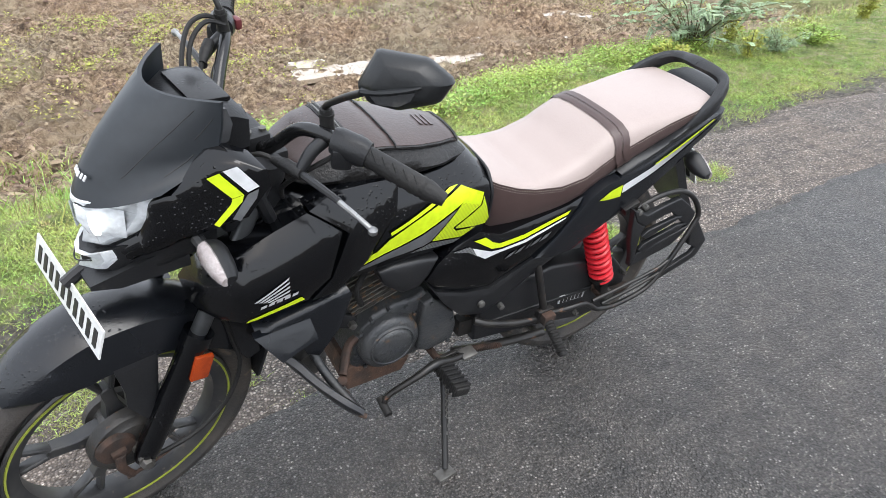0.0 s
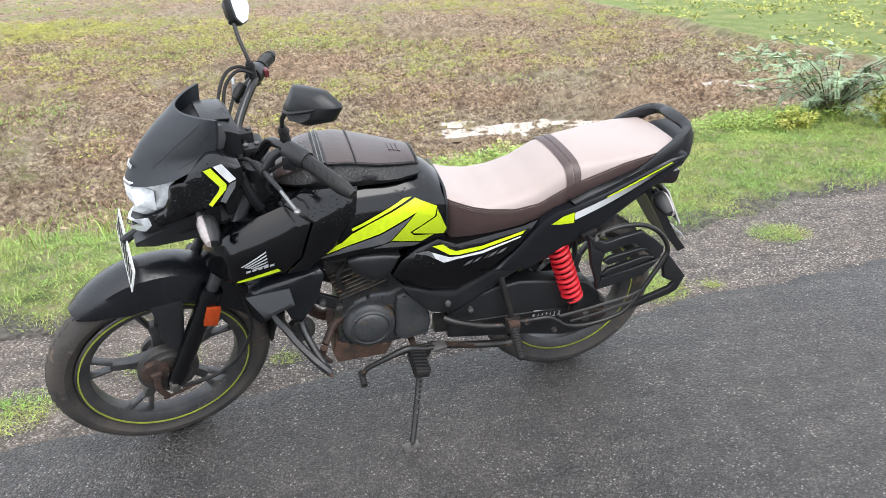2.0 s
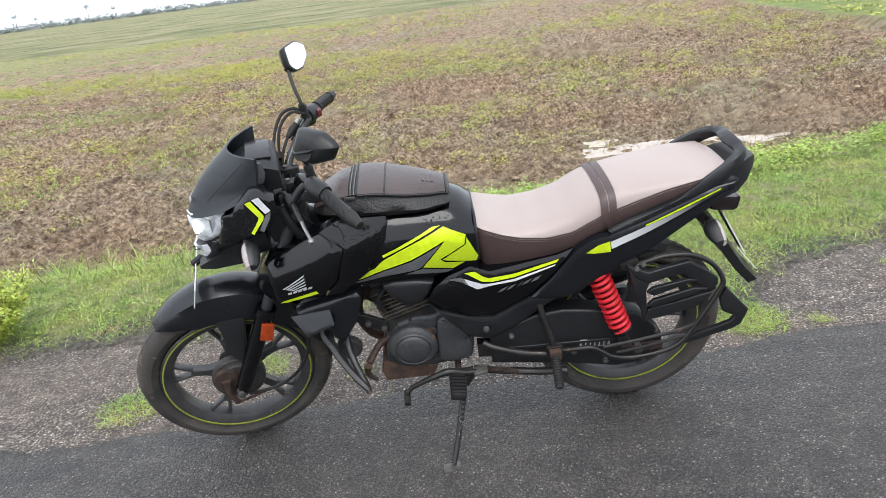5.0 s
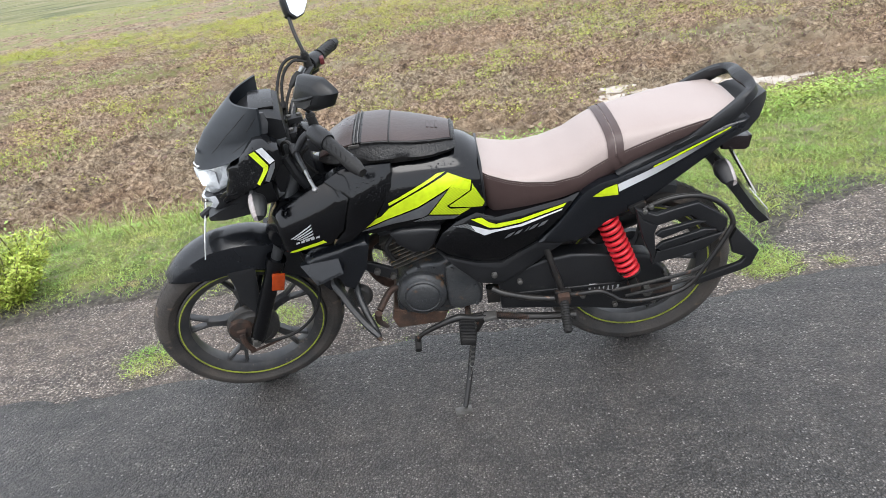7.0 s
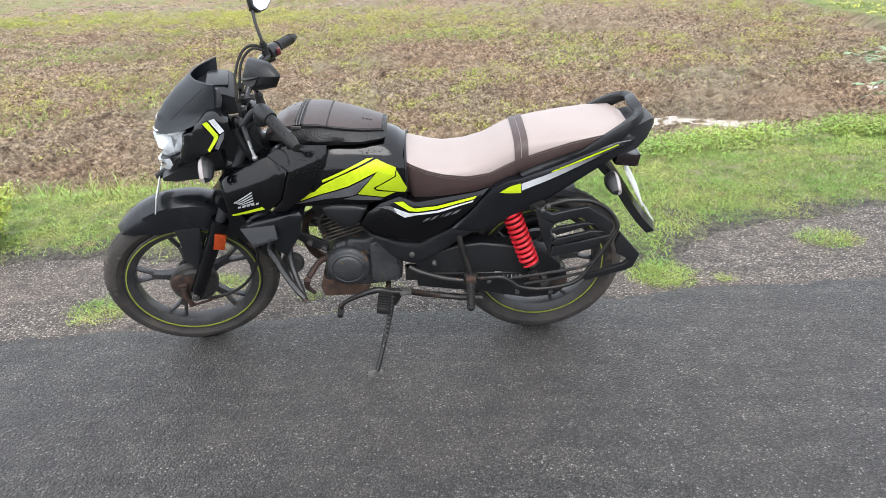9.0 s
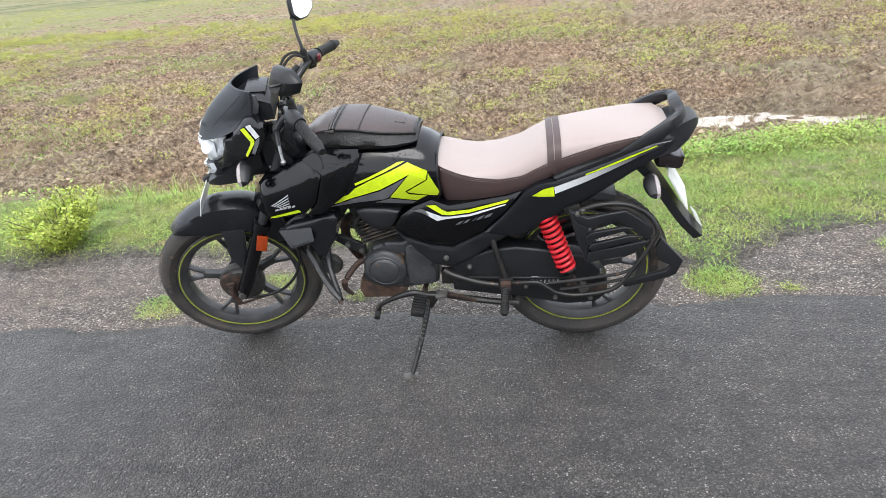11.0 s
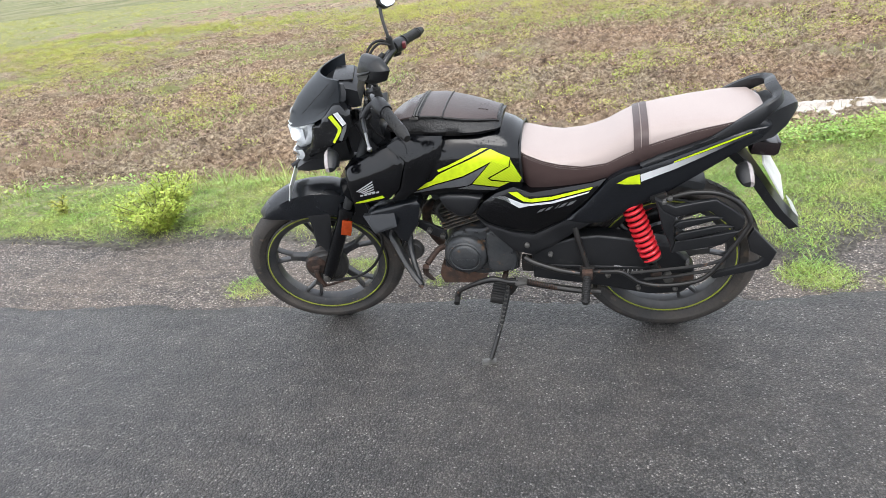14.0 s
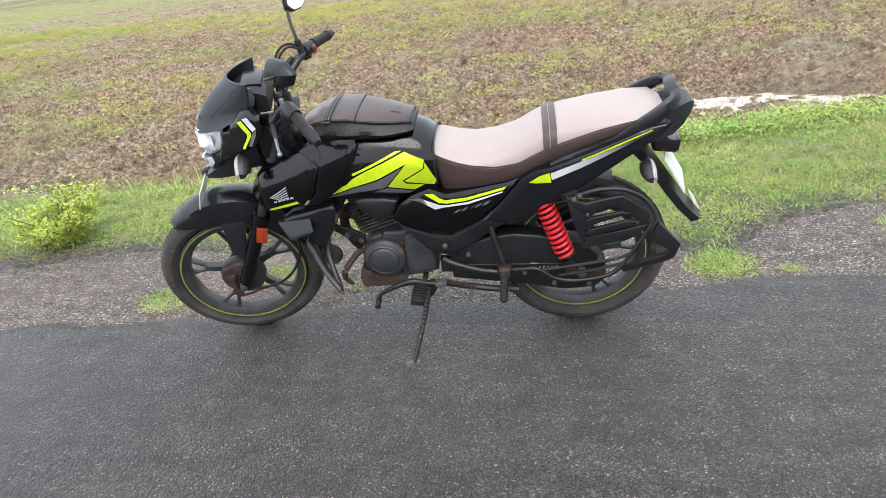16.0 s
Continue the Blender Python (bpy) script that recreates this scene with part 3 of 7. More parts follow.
def feathery_bush(x, y, label, seed):
    g = np.random.default_rng(seed)
    z0 = float(ground_height(np.array([x]), np.array([y]))[0])
    root = new("acacia_bush")
    root.location = (x, y, z0 - 0.02)
    bm = bmesh.new()
    V, Fc = [], []
    for k in range(34):
        a = g.random() * 6.283
        reach, rise = 0.25 + 0.75 * g.random(), 0.22 + 0.42 * g.random()
        d = Vector((math.cos(a), math.sin(a), 0))
        arc = lambda f: d * (reach * f ** 1.25) + Vector((0, 0, rise * math.sin(f * 1.9) + 0.03 * math.sin(f * 9 + a)))
        pts = [arc(f) for f in (0, 0.2, 0.4, 0.6, 0.8, 1.0)]
        tube_into(bm, pts, [0.007, 0.0055, 0.0042, 0.003, 0.002, 0.001], 5)
        for f in np.linspace(0.18, 1.0, 22):
            base = arc(f)
            o = Vector((g.normal(), g.normal(), 0.25 + 0.5 * g.normal())).normalized()
            s = o.cross(Vector((0, 0, 1))).normalized()
            ln = 0.05 + 0.05 * g.random()
            for t in np.linspace(0.08, 1, 13):
                for sg in (-1, 1):
                    c = base + o * ln * t - Vector((0, 0, 0.03 * t * t))
                    tip = c + s * sg * 0.023 + o * 0.006
                    i = len(V)
                    V += [c, c + s * sg * 0.011 + o * 0.009, tip, c + s * sg * 0.011 - o * 0.003]
                    Fc.append((i, i + 1, i + 2, i + 3))
    part("branch", bm, M_twig, root)
    me = bpy.data.meshes.new("foliage")
    me.from_pydata([tuple(v) for v in V], [], Fc)
    me.materials.append(M_bushleaf)
    ob = new("foliage", me)
    ob.parent = root
    return tagged(root, label, "bush")


feathery_bush(4.15, 2.95, "blue-green feathery thorn bush on the bank", 61)
leafy_plant("roadside_shrub", 3.55, 2.6, 0.22, 0.17, 36, 0.03, "low leafy weed clump with yellow flowers on the bank", M_weed, 63, 9)
leafy_plant("roadside_shrub", 4.75, 3.1, 0.16, 0.26, 30, 0.032, "small yellow-green shrub beside the thorn bush", M_weed, 64, 7)
leafy_plant("roadside_shrub", 4.10, 2.32, 0.10, 0.26, 26, 0.024, "upright yellow-green sprig at the top of the bank", M_weed, 66, 7)
leafy_plant("roadside_shrub", 4.50, 2.36, 0.22, 0.20, 40, 0.020, "low grey-green shrub at the top of the bank", M_bushleaf, 67, 12)
leafy_plant("roadside_shrub", 5.10, 2.48, 0.26, 0.18, 40, 0.024, "low fresh green shrub at the top of the bank", M_herb, 68, 12)
leafy_plant("roadside_shrub", 6.60, 3.05, 0.16, 0.30, 36, 0.028, "yellow-green shrub further along the bank", M_weed, 69, 9)
leafy_plant("roadside_shrub", 1.15, 2.35, 0.30, 0.16, 40, 0.03, "low green weed clump on the bank", M_grass, 65, 12)


# puddles standing in the hollows of the mud
def puddle(x, y, rx_, ry_, seed):
    g = np.random.default_rng(seed)
    bm = bmesh.new()
    ring = []
    ph = g.random(4) * 6.28
    for k in range(48):
        a = 6.28318 * k / 48
        r = 1.12 + 0.26 * math.sin(2 * a + ph[0]) + 0.22 * math.sin(3 * a + ph[1]) + 0.18 * math.sin(7 * a + ph[2]) + 0.10 * math.sin(13 * a + ph[3])
        ring.append(bm.verts.new((x + rx_ * r * math.cos(a), y + ry_ * r * math.sin(a), -0.890 - 0.0012 * (seed - 70))))
    low = [bm.verts.new(v.co - Vector((0, 0, 0.05))) for v in ring]
    for k in range(48):
        bm.faces.new((ring[k], low[k], low[(k + 1) % 48], ring[(k + 1) % 48]))
    bm.faces.new(ring)
    return tagged(new("puddle", finish("puddle", bm, M_water)), "pale muddy puddle reflecting the white sky", "puddle", "puddles in the field", "structure")


for k, (x, y, a, b) in enumerate(POOLS):
    puddle(x, y, a, b, 70 + k)

# pebbles on the worn road edge
px, py = scatter(9000, -4, 6, -0.15, 1.6, lambda x, y, r: (y > asphalt_edge(x) - 0.04) & (y < grass_edge(x) + 0.12) & (r < 0.75), 81)
g3 = np.random.default_rng(82)
V, Fc = [], []
octa = np.array([[1, 0, 0], [0, 1, 0], [-1, 0, 0], [0, -1, 0], [0, 0, 0.75], [0, 0, -0.6]])
for x, y in zip(px, py):
    s = 0.0025 + 0.006 * g3.random() ** 3
    a = g3.random() * 6.28
    q = octa * s * (0.7 + 0.6 * g3.random((6, 1)))
    q = np.stack([q[:, 0] * math.cos(a) - q[:, 1] * math.sin(a) + x, q[:, 0] * math.sin(a) + q[:, 1] * math.cos(a) + y, q[:, 2] - 0.009], -1)
    i = len(V)
    V += q.tolist()
    Fc += [(i + u, i + v, i + 4) for u, v in ((0, 1), (1, 2), (2, 3), (3, 0))]
tagged(pydata("pebbles", V, Fc, M_stone), "loose small stones on the worn road edge", "pebbles", kind="stuff")


# broken lumps of mud lying on the ploughed field
def lumps(name, count, x0, x1, y0, y1, lo, hi, seed):
    lx, ly = scatter(count, x0, x1, y0, y1, lambda x, y, r: (y > verge_edge(x) + 0.7) & (x < 9.0) & (r < 0.25 + 0.9 * vnoise(x * 0.7 + 31, y * 0.7)), seed)
    g = np.random.default_rng(seed + 1)
    k = len(lx)
    s_ = lo + (hi - lo) * g.random(k) ** 2.2
    a = g.random(k) * 6.283
    base = np.array([[1, 0, 0], [0.3, 0.95, 0.1], [-0.8, 0.6, 0], [-0.8, -0.6, 0.1], [0.3, -0.95, 0], [0.35, 0.2, 0.8], [-0.35, 0.15, 0.75], [0.0, -0.35, 0.85]])
    q = base[None] * (0.6 + 0.7 * g.random((k, 8, 1))) * s_[:, None, None] * np.array([1.2, 0.9, 0.8])
    X = q[:, :, 0] * np.cos(a)[:, None] - q[:, :, 1] * np.sin(a)[:, None] + lx[:, None]
    Y = q[:, :, 0] * np.sin(a)[:, None] + q[:, :, 1] * np.cos(a)[:, None] + ly[:, None]
    Z = q[:, :, 2] + (ground_height(lx, ly) - 0.012)[:, None]
    tri = np.array([[0, 1, 5], [1, 6, 5], [1, 2, 6], [2, 3, 6], [3, 7, 6], [3, 4, 7], [4, 5, 7], [4, 0, 5], [5, 6, 7]])
    Fc = (np.arange(k)[:, None, None] * 8 + tri[None]).reshape(-1, 3).tolist()
    return tagged(pydata(name, np.stack([X, Y, Z], -1).reshape(-1, 3).tolist(), Fc, M_clod, True), "broken brown lumps of ploughed mud", "mud clods", kind="stuff")


lumps("mud_clods", 52000, -11, 9, 2.5, 15, 0.008, 0.042, 301)
lumps("far_mud_clods", 20000, -26, 9, 13, 40, 0.022, 0.075, 303)
# grass patches creeping over the mud
vx, vy = scatter(120000, -14, 6, 3.2, 16, lambda x, y, r: (y > verge_edge(x) + 0.6) & (r < np.clip((vnoise(x * 0.42 + 17, y * 0.55 + 4) - 0.54) * 4, 0, 1) * np.clip((5 - x) / 6, 0.15, 1)), 305)
blades("field_grass", vx, vy, ground_height(vx, vy), 0.06, 0.010, 0.9, M_grass, "patches of green grass creeping over the mud", "grass", 306)

# ---- far tree line ----
g5 = np.random.default_rng(95)
ring_a = np.radians(-74 + 88 * (np.arange(420) + g5.random(420)) / 420)
ring_r = 372 + 40 * g5.random(420)
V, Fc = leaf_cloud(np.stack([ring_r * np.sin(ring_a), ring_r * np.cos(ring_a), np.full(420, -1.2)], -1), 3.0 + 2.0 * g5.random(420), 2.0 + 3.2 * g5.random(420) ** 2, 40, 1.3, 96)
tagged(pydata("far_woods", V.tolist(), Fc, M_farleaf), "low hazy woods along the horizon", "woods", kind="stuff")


def far_tree(x, y, h, palm, seed):
    g = np.random.default_rng(seed)
    root = new("palm_tree" if palm else "far_tree")
    root.location = (x, y, -0.95)
    bm = bmesh.new()
    top = h * (0.86 if palm else 0.45)
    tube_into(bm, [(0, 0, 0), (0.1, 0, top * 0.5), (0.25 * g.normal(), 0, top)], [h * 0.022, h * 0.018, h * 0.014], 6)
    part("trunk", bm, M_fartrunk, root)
    if palm:
        cs, rad, per = [(0, 0, top - h * 0.10)], h * 0.13, 70
    else:
        cs = [(g.normal() * h * 0.28, g.normal() * h * 0.28, h * (0.10 + 0.45 * g.random())) for _ in range(14)]
        rad, per = h * 0.20, 26
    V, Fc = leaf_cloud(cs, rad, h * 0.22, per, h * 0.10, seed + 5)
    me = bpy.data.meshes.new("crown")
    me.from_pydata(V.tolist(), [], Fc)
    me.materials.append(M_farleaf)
    ob = new("crown", me)
    ob.parent = root
    return tagged(root, "tall thin palmyra palm on the hazy skyline" if palm else "hazy low broadleaf tree on the skyline", "tree", "trees on the skyline")


g4 = np.random.default_rng(91)
for k in range(34):
    ang = radians(-70 + 74 * (k + g4.random()) / 34)
    r = 330 + 60 * g4.random()
    far_tree(r * math.sin(ang), r * math.cos(ang), 5.2 + 3.4 * g4.random(), True, 100 + k)
for k in range(130):
    ang = radians(-72 + 84 * (k + g4.random()) / 130)
    r = 340 + 70 * g4.random()
    far_tree(r * math.sin(ang), r * math.cos(ang), 3.0 + 2.6 * g4.random(), False, 200 + k)


# ---- the motorcycle: materials ----
M_black = mat("glossy_black_paint", (0.0018, 0.0020, 0.0028), (0.0026, 0.0029, 0.0038), rough=0.12, scale=5, drops=0.8, bscale=30, rvar=0.05, spec=0.45)
M_satin = mat("satin_blue_black_paint", (0.0062, 0.0075, 0.0100), (0.0088, 0.0102, 0.0130), rough=0.26, scale=4, drops=0.6, rvar=0.07, spec=0.5)
M_matte = mat("matte_black_plastic", (0.0105, 0.0112, 0.0128), (0.0170, 0.0173, 0.0187), rough=0.40, scale=9, bump=0.12, bscale=240, spec=0.42, wear=(0.036, 0.034, 0.032), wear_amount=-0.12)
M_visor = mat("smoked_matte_visor", (0.017, 0.0205, 0.0248), (0.023, 0.0268, 0.031), rough=0.38, scale=6, rvar=0.08, spec=0.45, wear=(0.032, 0.032, 0.033), wear_amount=-0.20)
M_rubber = mat("black_rubber", (0.009, 0.009, 0.0095), (0.018, 0.017, 0.016), rough=0.6, scale=14, bump=0.25, bscale=160, spec=0.4)
M_tyre = mat("dusty_tyre_rubber", (0.031, 0.029, 0.0275), (0.070, 0.059, 0.050), rough=0.75, scale=9, bump=0.35, bscale=150, wear=(0.110, 0.084, 0.062), wear_amount=0.08)
M_rim = mat("dusty_black_alloy", (0.028, 0.029, 0.032), (0.056, 0.054, 0.052), rough=0.40, scale=16, wear=(0.10, 0.085, 0.07), wear_amount=-0.10)
M_lime = mat("lime_decal", (0.62, 0.80, 0.008), (0.66, 0.83, 0.02), rough=0.3, scale=6, coat=0.3)
M_rimlime = mat("dusty_lime_sticker", (0.36, 0.42, 0.04), (0.25, 0.27, 0.05), rough=0.5, scale=14)
M_greydecal = mat("grey_decal", (0.13, 0.135, 0.14), (0.09, 0.09, 0.095), rough=0.35, scale=12, coat=0.3)
M_white = mat("white_decal", (0.74, 0.75, 0.76), (0.62, 0.63, 0.64), rough=0.3, scale=8, coat=0.3)
M_silver = mat("silver_emblem", (0.45, 0.46, 0.47), (0.34, 0.34, 0.35), rough=0.3, scale=30)
M_seattop = mat("wet_beige_leatherette", (0.355, 0.285, 0.260), (0.405, 0.335, 0.310), rough=0.42, scale=3, bump=0.05, bscale=420, rvar=0.1)
M_seatside = mat("dark_brown_leatherette", (0.060, 0.036, 0.033), (0.078, 0.050, 0.046), rough=0.42, scale=7, bump=0.12, bscale=260)
M_thread = mat("pale_stitching", (0.40, 0.36, 0.33), rough=0.8, scale=40)
M_bag = mat("black_leatherette_bag", (0.0065, 0.0062, 0.0064), (0.012, 0.011, 0.0105), rough=0.36, scale=8, bump=0.35, bscale=150, spec=0.4)
M_bagtop = mat("wet_brown_bag_panel", (0.038, 0.0245, 0.0225), (0.062, 0.042, 0.038), rough=0.30, scale=6, bump=0.12, bscale=190, spec=0.45)
M_engine = mat("dirty_dark_engine_metal", (0.036, 0.0395, 0.045), (0.066, 0.068, 0.069), rough=0.40, metal=0.2, scale=14, bump=0.3, bscale=120, wear=(0.13, 0.082, 0.050), wear_amount=-0.02)
M_trim = mat("pale_silver_plastic", (0.50, 0.51, 0.52), (0.40, 0.41, 0.42), rough=0.3, scale=12)
M_fins = mat("muddy_aluminium_fins", (0.15, 0.140, 0.125), (0.060, 0.054, 0.048), rough=0.6, metal=0.3, scale=26, bump=0.3, bscale=140, wear=(0.22, 0.13, 0.07), wear_amount=0.15)
M_rust = mat("rusty_steel", (0.075, 0.040, 0.027), (0.026, 0.020, 0.017), rough=0.8, metal=0.1, scale=30, bump=0.4, bscale=200)
M_rustplate = mat("muddy_rusty_plate", (0.115, 0.060, 0.038), (0.045, 0.030, 0.022), rough=0.85, scale=26, bump=0.5, bscale=150, wear=(0.19, 0.12, 0.08), wear_amount=-0.05)
M_bar = mat("worn_black_steel", (0.010, 0.010, 0.0105), (0.022, 0.020, 0.018), rough=0.40, metal=0.1, scale=18, wear=(0.11, 0.058, 0.036), wear_amount=-0.08)
M_barblack = mat("glossy_black_bar", (0.005, 0.005, 0.0055), (0.009, 0.009, 0.0095), rough=0.24, scale=14, drops=0.5)
M_forktube = mat("dull_grey_fork_tube", (0.11, 0.115, 0.12), (0.07, 0.072, 0.075), rough=0.35, metal=0.7, scale=14)
M_steel = mat("dull_steel", (0.22, 0.215, 0.205), (0.12, 0.115, 0.105), rough=0.45, metal=0.7, scale=24)
M_chrome = mat("bare_metal_lever", (0.38, 0.38, 0.38), (0.28, 0.28, 0.28), rough=0.3, metal=0.85, scale=20)
M_guardgrey = mat("scuffed_dark_grey_guard", (0.016, 0.017, 0.019), (0.030, 0.030, 0.030), rough=0.38, scale=18, bump=0.2, bscale=120, wear=(0.10, 0.085, 0.075), wear_amount=-0.14)
M_drum = mat("dull_grey_cast_alloy", (0.035, 0.035, 0.035), (0.070, 0.064, 0.058), rough=0.5, metal=0.2, scale=18, bump=0.2, bscale=150, wear=(0.14, 0.07, 0.04), wear_amount=-0.06)
M_red = mat("red_spring_coating", (0.66, 0.018, 0.030), (0.54, 0.014, 0.022), rough=0.35, scale=12)
M_orange = mat("orange_reflector", (0.44, 0.060, 0.010), (0.34, 0.045, 0.008), rough=0.2, scale=60, bump=0.5, bscale=420)
M_clearlens = mat("milky_clear_lens", (0.44, 0.395, 0.385), (0.30, 0.255, 0.25), rough=0.15, scale=45, bump=0.4, bscale=240, coat=0.5)
M_reflector = mat("bright_headlamp_reflector", (0.80, 0.83, 0.85), (0.66, 0.69, 0.72), rough=0.18, scale=30, bump=0.25, bscale=90, coat=0.6)
M_plate = mat("white_number_plate", (0.76, 0.77, 0.76), (0.68, 0.68, 0.66), rough=0.4, scale=12)
M_char = mat("black_plate_marks", (0.02, 0.02, 0.02), rough=0.5, scale=20)
M_tailred = mat("smoked_tail_lamp", (0.014, 0.009, 0.010), (0.020, 0.010, 0.011), rough=0.2, scale=20, coat=0.4)
M_switchred = mat("faded_red_switch", (0.16, 0.030, 0.034), (0.11, 0.022, 0.026), rough=0.4, scale=30)
M_sidegrey = mat("sky_sheen_grey_side", (0.060, 0.062, 0.066), (0.040, 0.041, 0.044), rough=0.22, scale=20)
M_mirrorshell = mat("black_mirror_shell", (0.010, 0.011, 0.012), (0.016, 0.017, 0.018), rough=0.40, scale=9, bump=0.08, bscale=260, drops=0.6, spec=0.4)
M_mirror = bpy.data.materials.new("mirror_glass")
M_mirror.use_nodes = True
M_mirror.node_tree.nodes["Principled BSDF"].inputs["Metallic"].default_value = 1.0
M_mirror.node_tree.nodes["Principled BSDF"].inputs["Roughness"].default_value = 0.02
M_mirror.node_tree.nodes["Principled BSDF"].inputs["Base Color"].default_value = (0.9, 0.92, 0.93, 1)
M_glass = bpy.data.materials.new("clear_lamp_glass")
M_glass.use_nodes = True
_g = M_glass.node_tree.nodes["Principled BSDF"]
_g.inputs["Transmission Weight"].default_value, _g.inputs["Roughness"].default_value, _g.inputs["IOR"].default_value = 1.0, 0.03, 1.3
M_glow = bpy.data.materials.new("lit_lamp")
M_glow.use_nodes = True
_g = M_glow.node_tree.nodes["Principled BSDF"]
_g.inputs["Emission Color"].default_value, _g.inputs["Emission Strength"].default_value = (0.95, 1.0, 1.0, 1), 1.6


def dotted(name, a, b, scale):
    """A decal with a fine honeycomb of dots."""
    m = mat(name, a, rough=0.32, scale=8, coat=0.3)
    n, l = m.node_tree.nodes, m.node_tree.links
    bs = n["Principled BSDF"]
    v = n.new("ShaderNodeTexVoronoi")
    v.inputs["Scale"].default_value, v.inputs["Randomness"].default_value = scale, 0.0
    tc = n.new("ShaderNodeTexCoord")
    mp = n.new("ShaderNodeMapping")
    mp.inputs["Scale"].default_value, mp.inputs["Rotation"].default_value = (0.75, 0.0, 1.0), (0, radians(25), 0)
    l.new(tc.outputs["Object"], mp.inputs["Vector"])
    l.new(mp.outputs[0], v.inputs["Vector"])
    r = n.new("ShaderNodeValToRGB")
    r.color_ramp.elements[0].position, r.color_ramp.elements[1].position = 0.36, 0.44
    r.color_ramp.elements[0].color, r.color_ramp.elements[1].color = (*a, 1), (*b, 1)
    l.new(v.outputs["Distance"], r.inputs[0])
    l.new(r.outputs[0], bs.inputs["Base Color"])
    return m


def fading(name, a, b, x0, x1):
    """A printed stripe whose ink fades from a to b along the machine."""
    m = mat(name, a, rough=0.3, scale=8, coat=0.3)
    n, l = m.node_tree.nodes, m.node_tree.links
    tc, sep, r = n.new("ShaderNodeTexCoord"), n.new("ShaderNodeSeparateXYZ"), n.new("ShaderNodeMapRange")
    mx = n.new("ShaderNodeMix")
    mx.data_type = "RGBA"
    r.inputs[1].default_value, r.inputs[2].default_value = x0, x1
    mx.inputs[6].default_value, mx.inputs[7].default_value = (*a, 1), (*b, 1)
    l.new(tc.outputs["Object"], sep.inputs[0])
    l.new(sep.outputs[0], r.inputs[0])
    l.new(r.outputs[0], mx.inputs[0])
    l.new(mx.outputs[2], n["Principled BSDF"].inputs["Base Color"])
    return m


M_silverfade = fading("silver_to_black_print", (0.66, 0.67, 0.68), (0.03, 0.032, 0.035), 0.57, 0.80)
M_limedots = dotted("lime_decal_dots", (0.62, 0.80, 0.008), (0.34, 0.44, 0.02), 180)
M_greydots = dotted("grey_decal_dots", (0.16, 0.165, 0.17), (0.04, 0.04, 0.042), 180)

# ---- the motorcycle: mesh helpers (x to the tail, y to its right side, z up) ----
LEAN, YAW, STEER, RAKE = 8.2, 4.5, 13.5, 26.5
bike = new("motorcycle")
bike.matrix_world = Matrix.Translation((0.035, 0.035, 0.0)) @ Matrix.Rotation(radians(YAW), 4, "Z") @ Matrix.Rotation(radians(LEAN), 4, "X")
tagged(bike, "black motorcycle with lime decals leaning on its side stand", "motorcycle")
PIVOT = Vector((-0.60, 0, 0.3085))
TURN = Matrix.Translation(PIVOT) @ Matrix.Rotation(radians(STEER), 4, Vector((math.sin(radians(RAKE)), 0, math.cos(radians(RAKE))))) @ Matrix.Translation(-PIVOT)


def turned(bm):
    bm.transform(TURN)
    return bm


def mirrored(bm):
    c = bm.copy()
    c.transform(Matrix.Diagonal((1, -1, 1, 1)))
    bmesh.ops.reverse_faces(c, faces=c.faces)
    return c


def curve(pts, n=6, closed=False):
    pts = [Vector(p) for p in pts]
    k, out = len(pts), []
    for i in range(k if closed else k - 1):
        if closed:
            a, b, c, d = pts[i - 1], pts[i], pts[(i + 1) % k], pts[(i + 2) % k]
        else:
            a, b, c, d = pts[max(i - 1, 0)], pts[i], pts[i + 1], pts[min(i + 2, k - 1)]
        for j in range(n):
            t = j / n
            out.append(0.5 * ((2 * b) + (c - a) * t + (2 * a - 5 * b + 4 * c - d) * t * t + (3 * b - a - 3 * c + d) * t ** 3))
    if not closed:
        out.append(pts[-1])
    return out


def tube(pts, r, segs=10, n=6, smooth=True):
    bm = bmesh.new()
    p = curve(pts, n) if smooth and len(pts) > 2 else [Vector(q) for q in pts]
    if isinstance(r, (list, tuple)):
        r = list(np.interp(np.linspace(0, 1, len(p)), np.linspace(0, 1, len(r)), r))
    return tube_into(bm, p, r, segs)


def block(c, size, bevel=0.004, rot=None, taper=1.0):
    bm = bmesh.new()
    bmesh.ops.create_cube(bm, size=1.0)
    for v in bm.verts:
        k = taper if v.co.z > 0 else 1.0
        v.co = Vector((v.co.x * size[0] * k, v.co.y * size[1] * k, v.co.z * size[2]))
    if bevel:
        bmesh.ops.bevel(bm, geom=bm.edges[:], offset=bevel, segments=2, affect="EDGES", profile=0.6)
    m = Matrix.Translation(c)
    if rot:
        m = m @ Euler([radians(a) for a in rot]).to_matrix().to_4x4()
    bm.transform(m)
    return bm


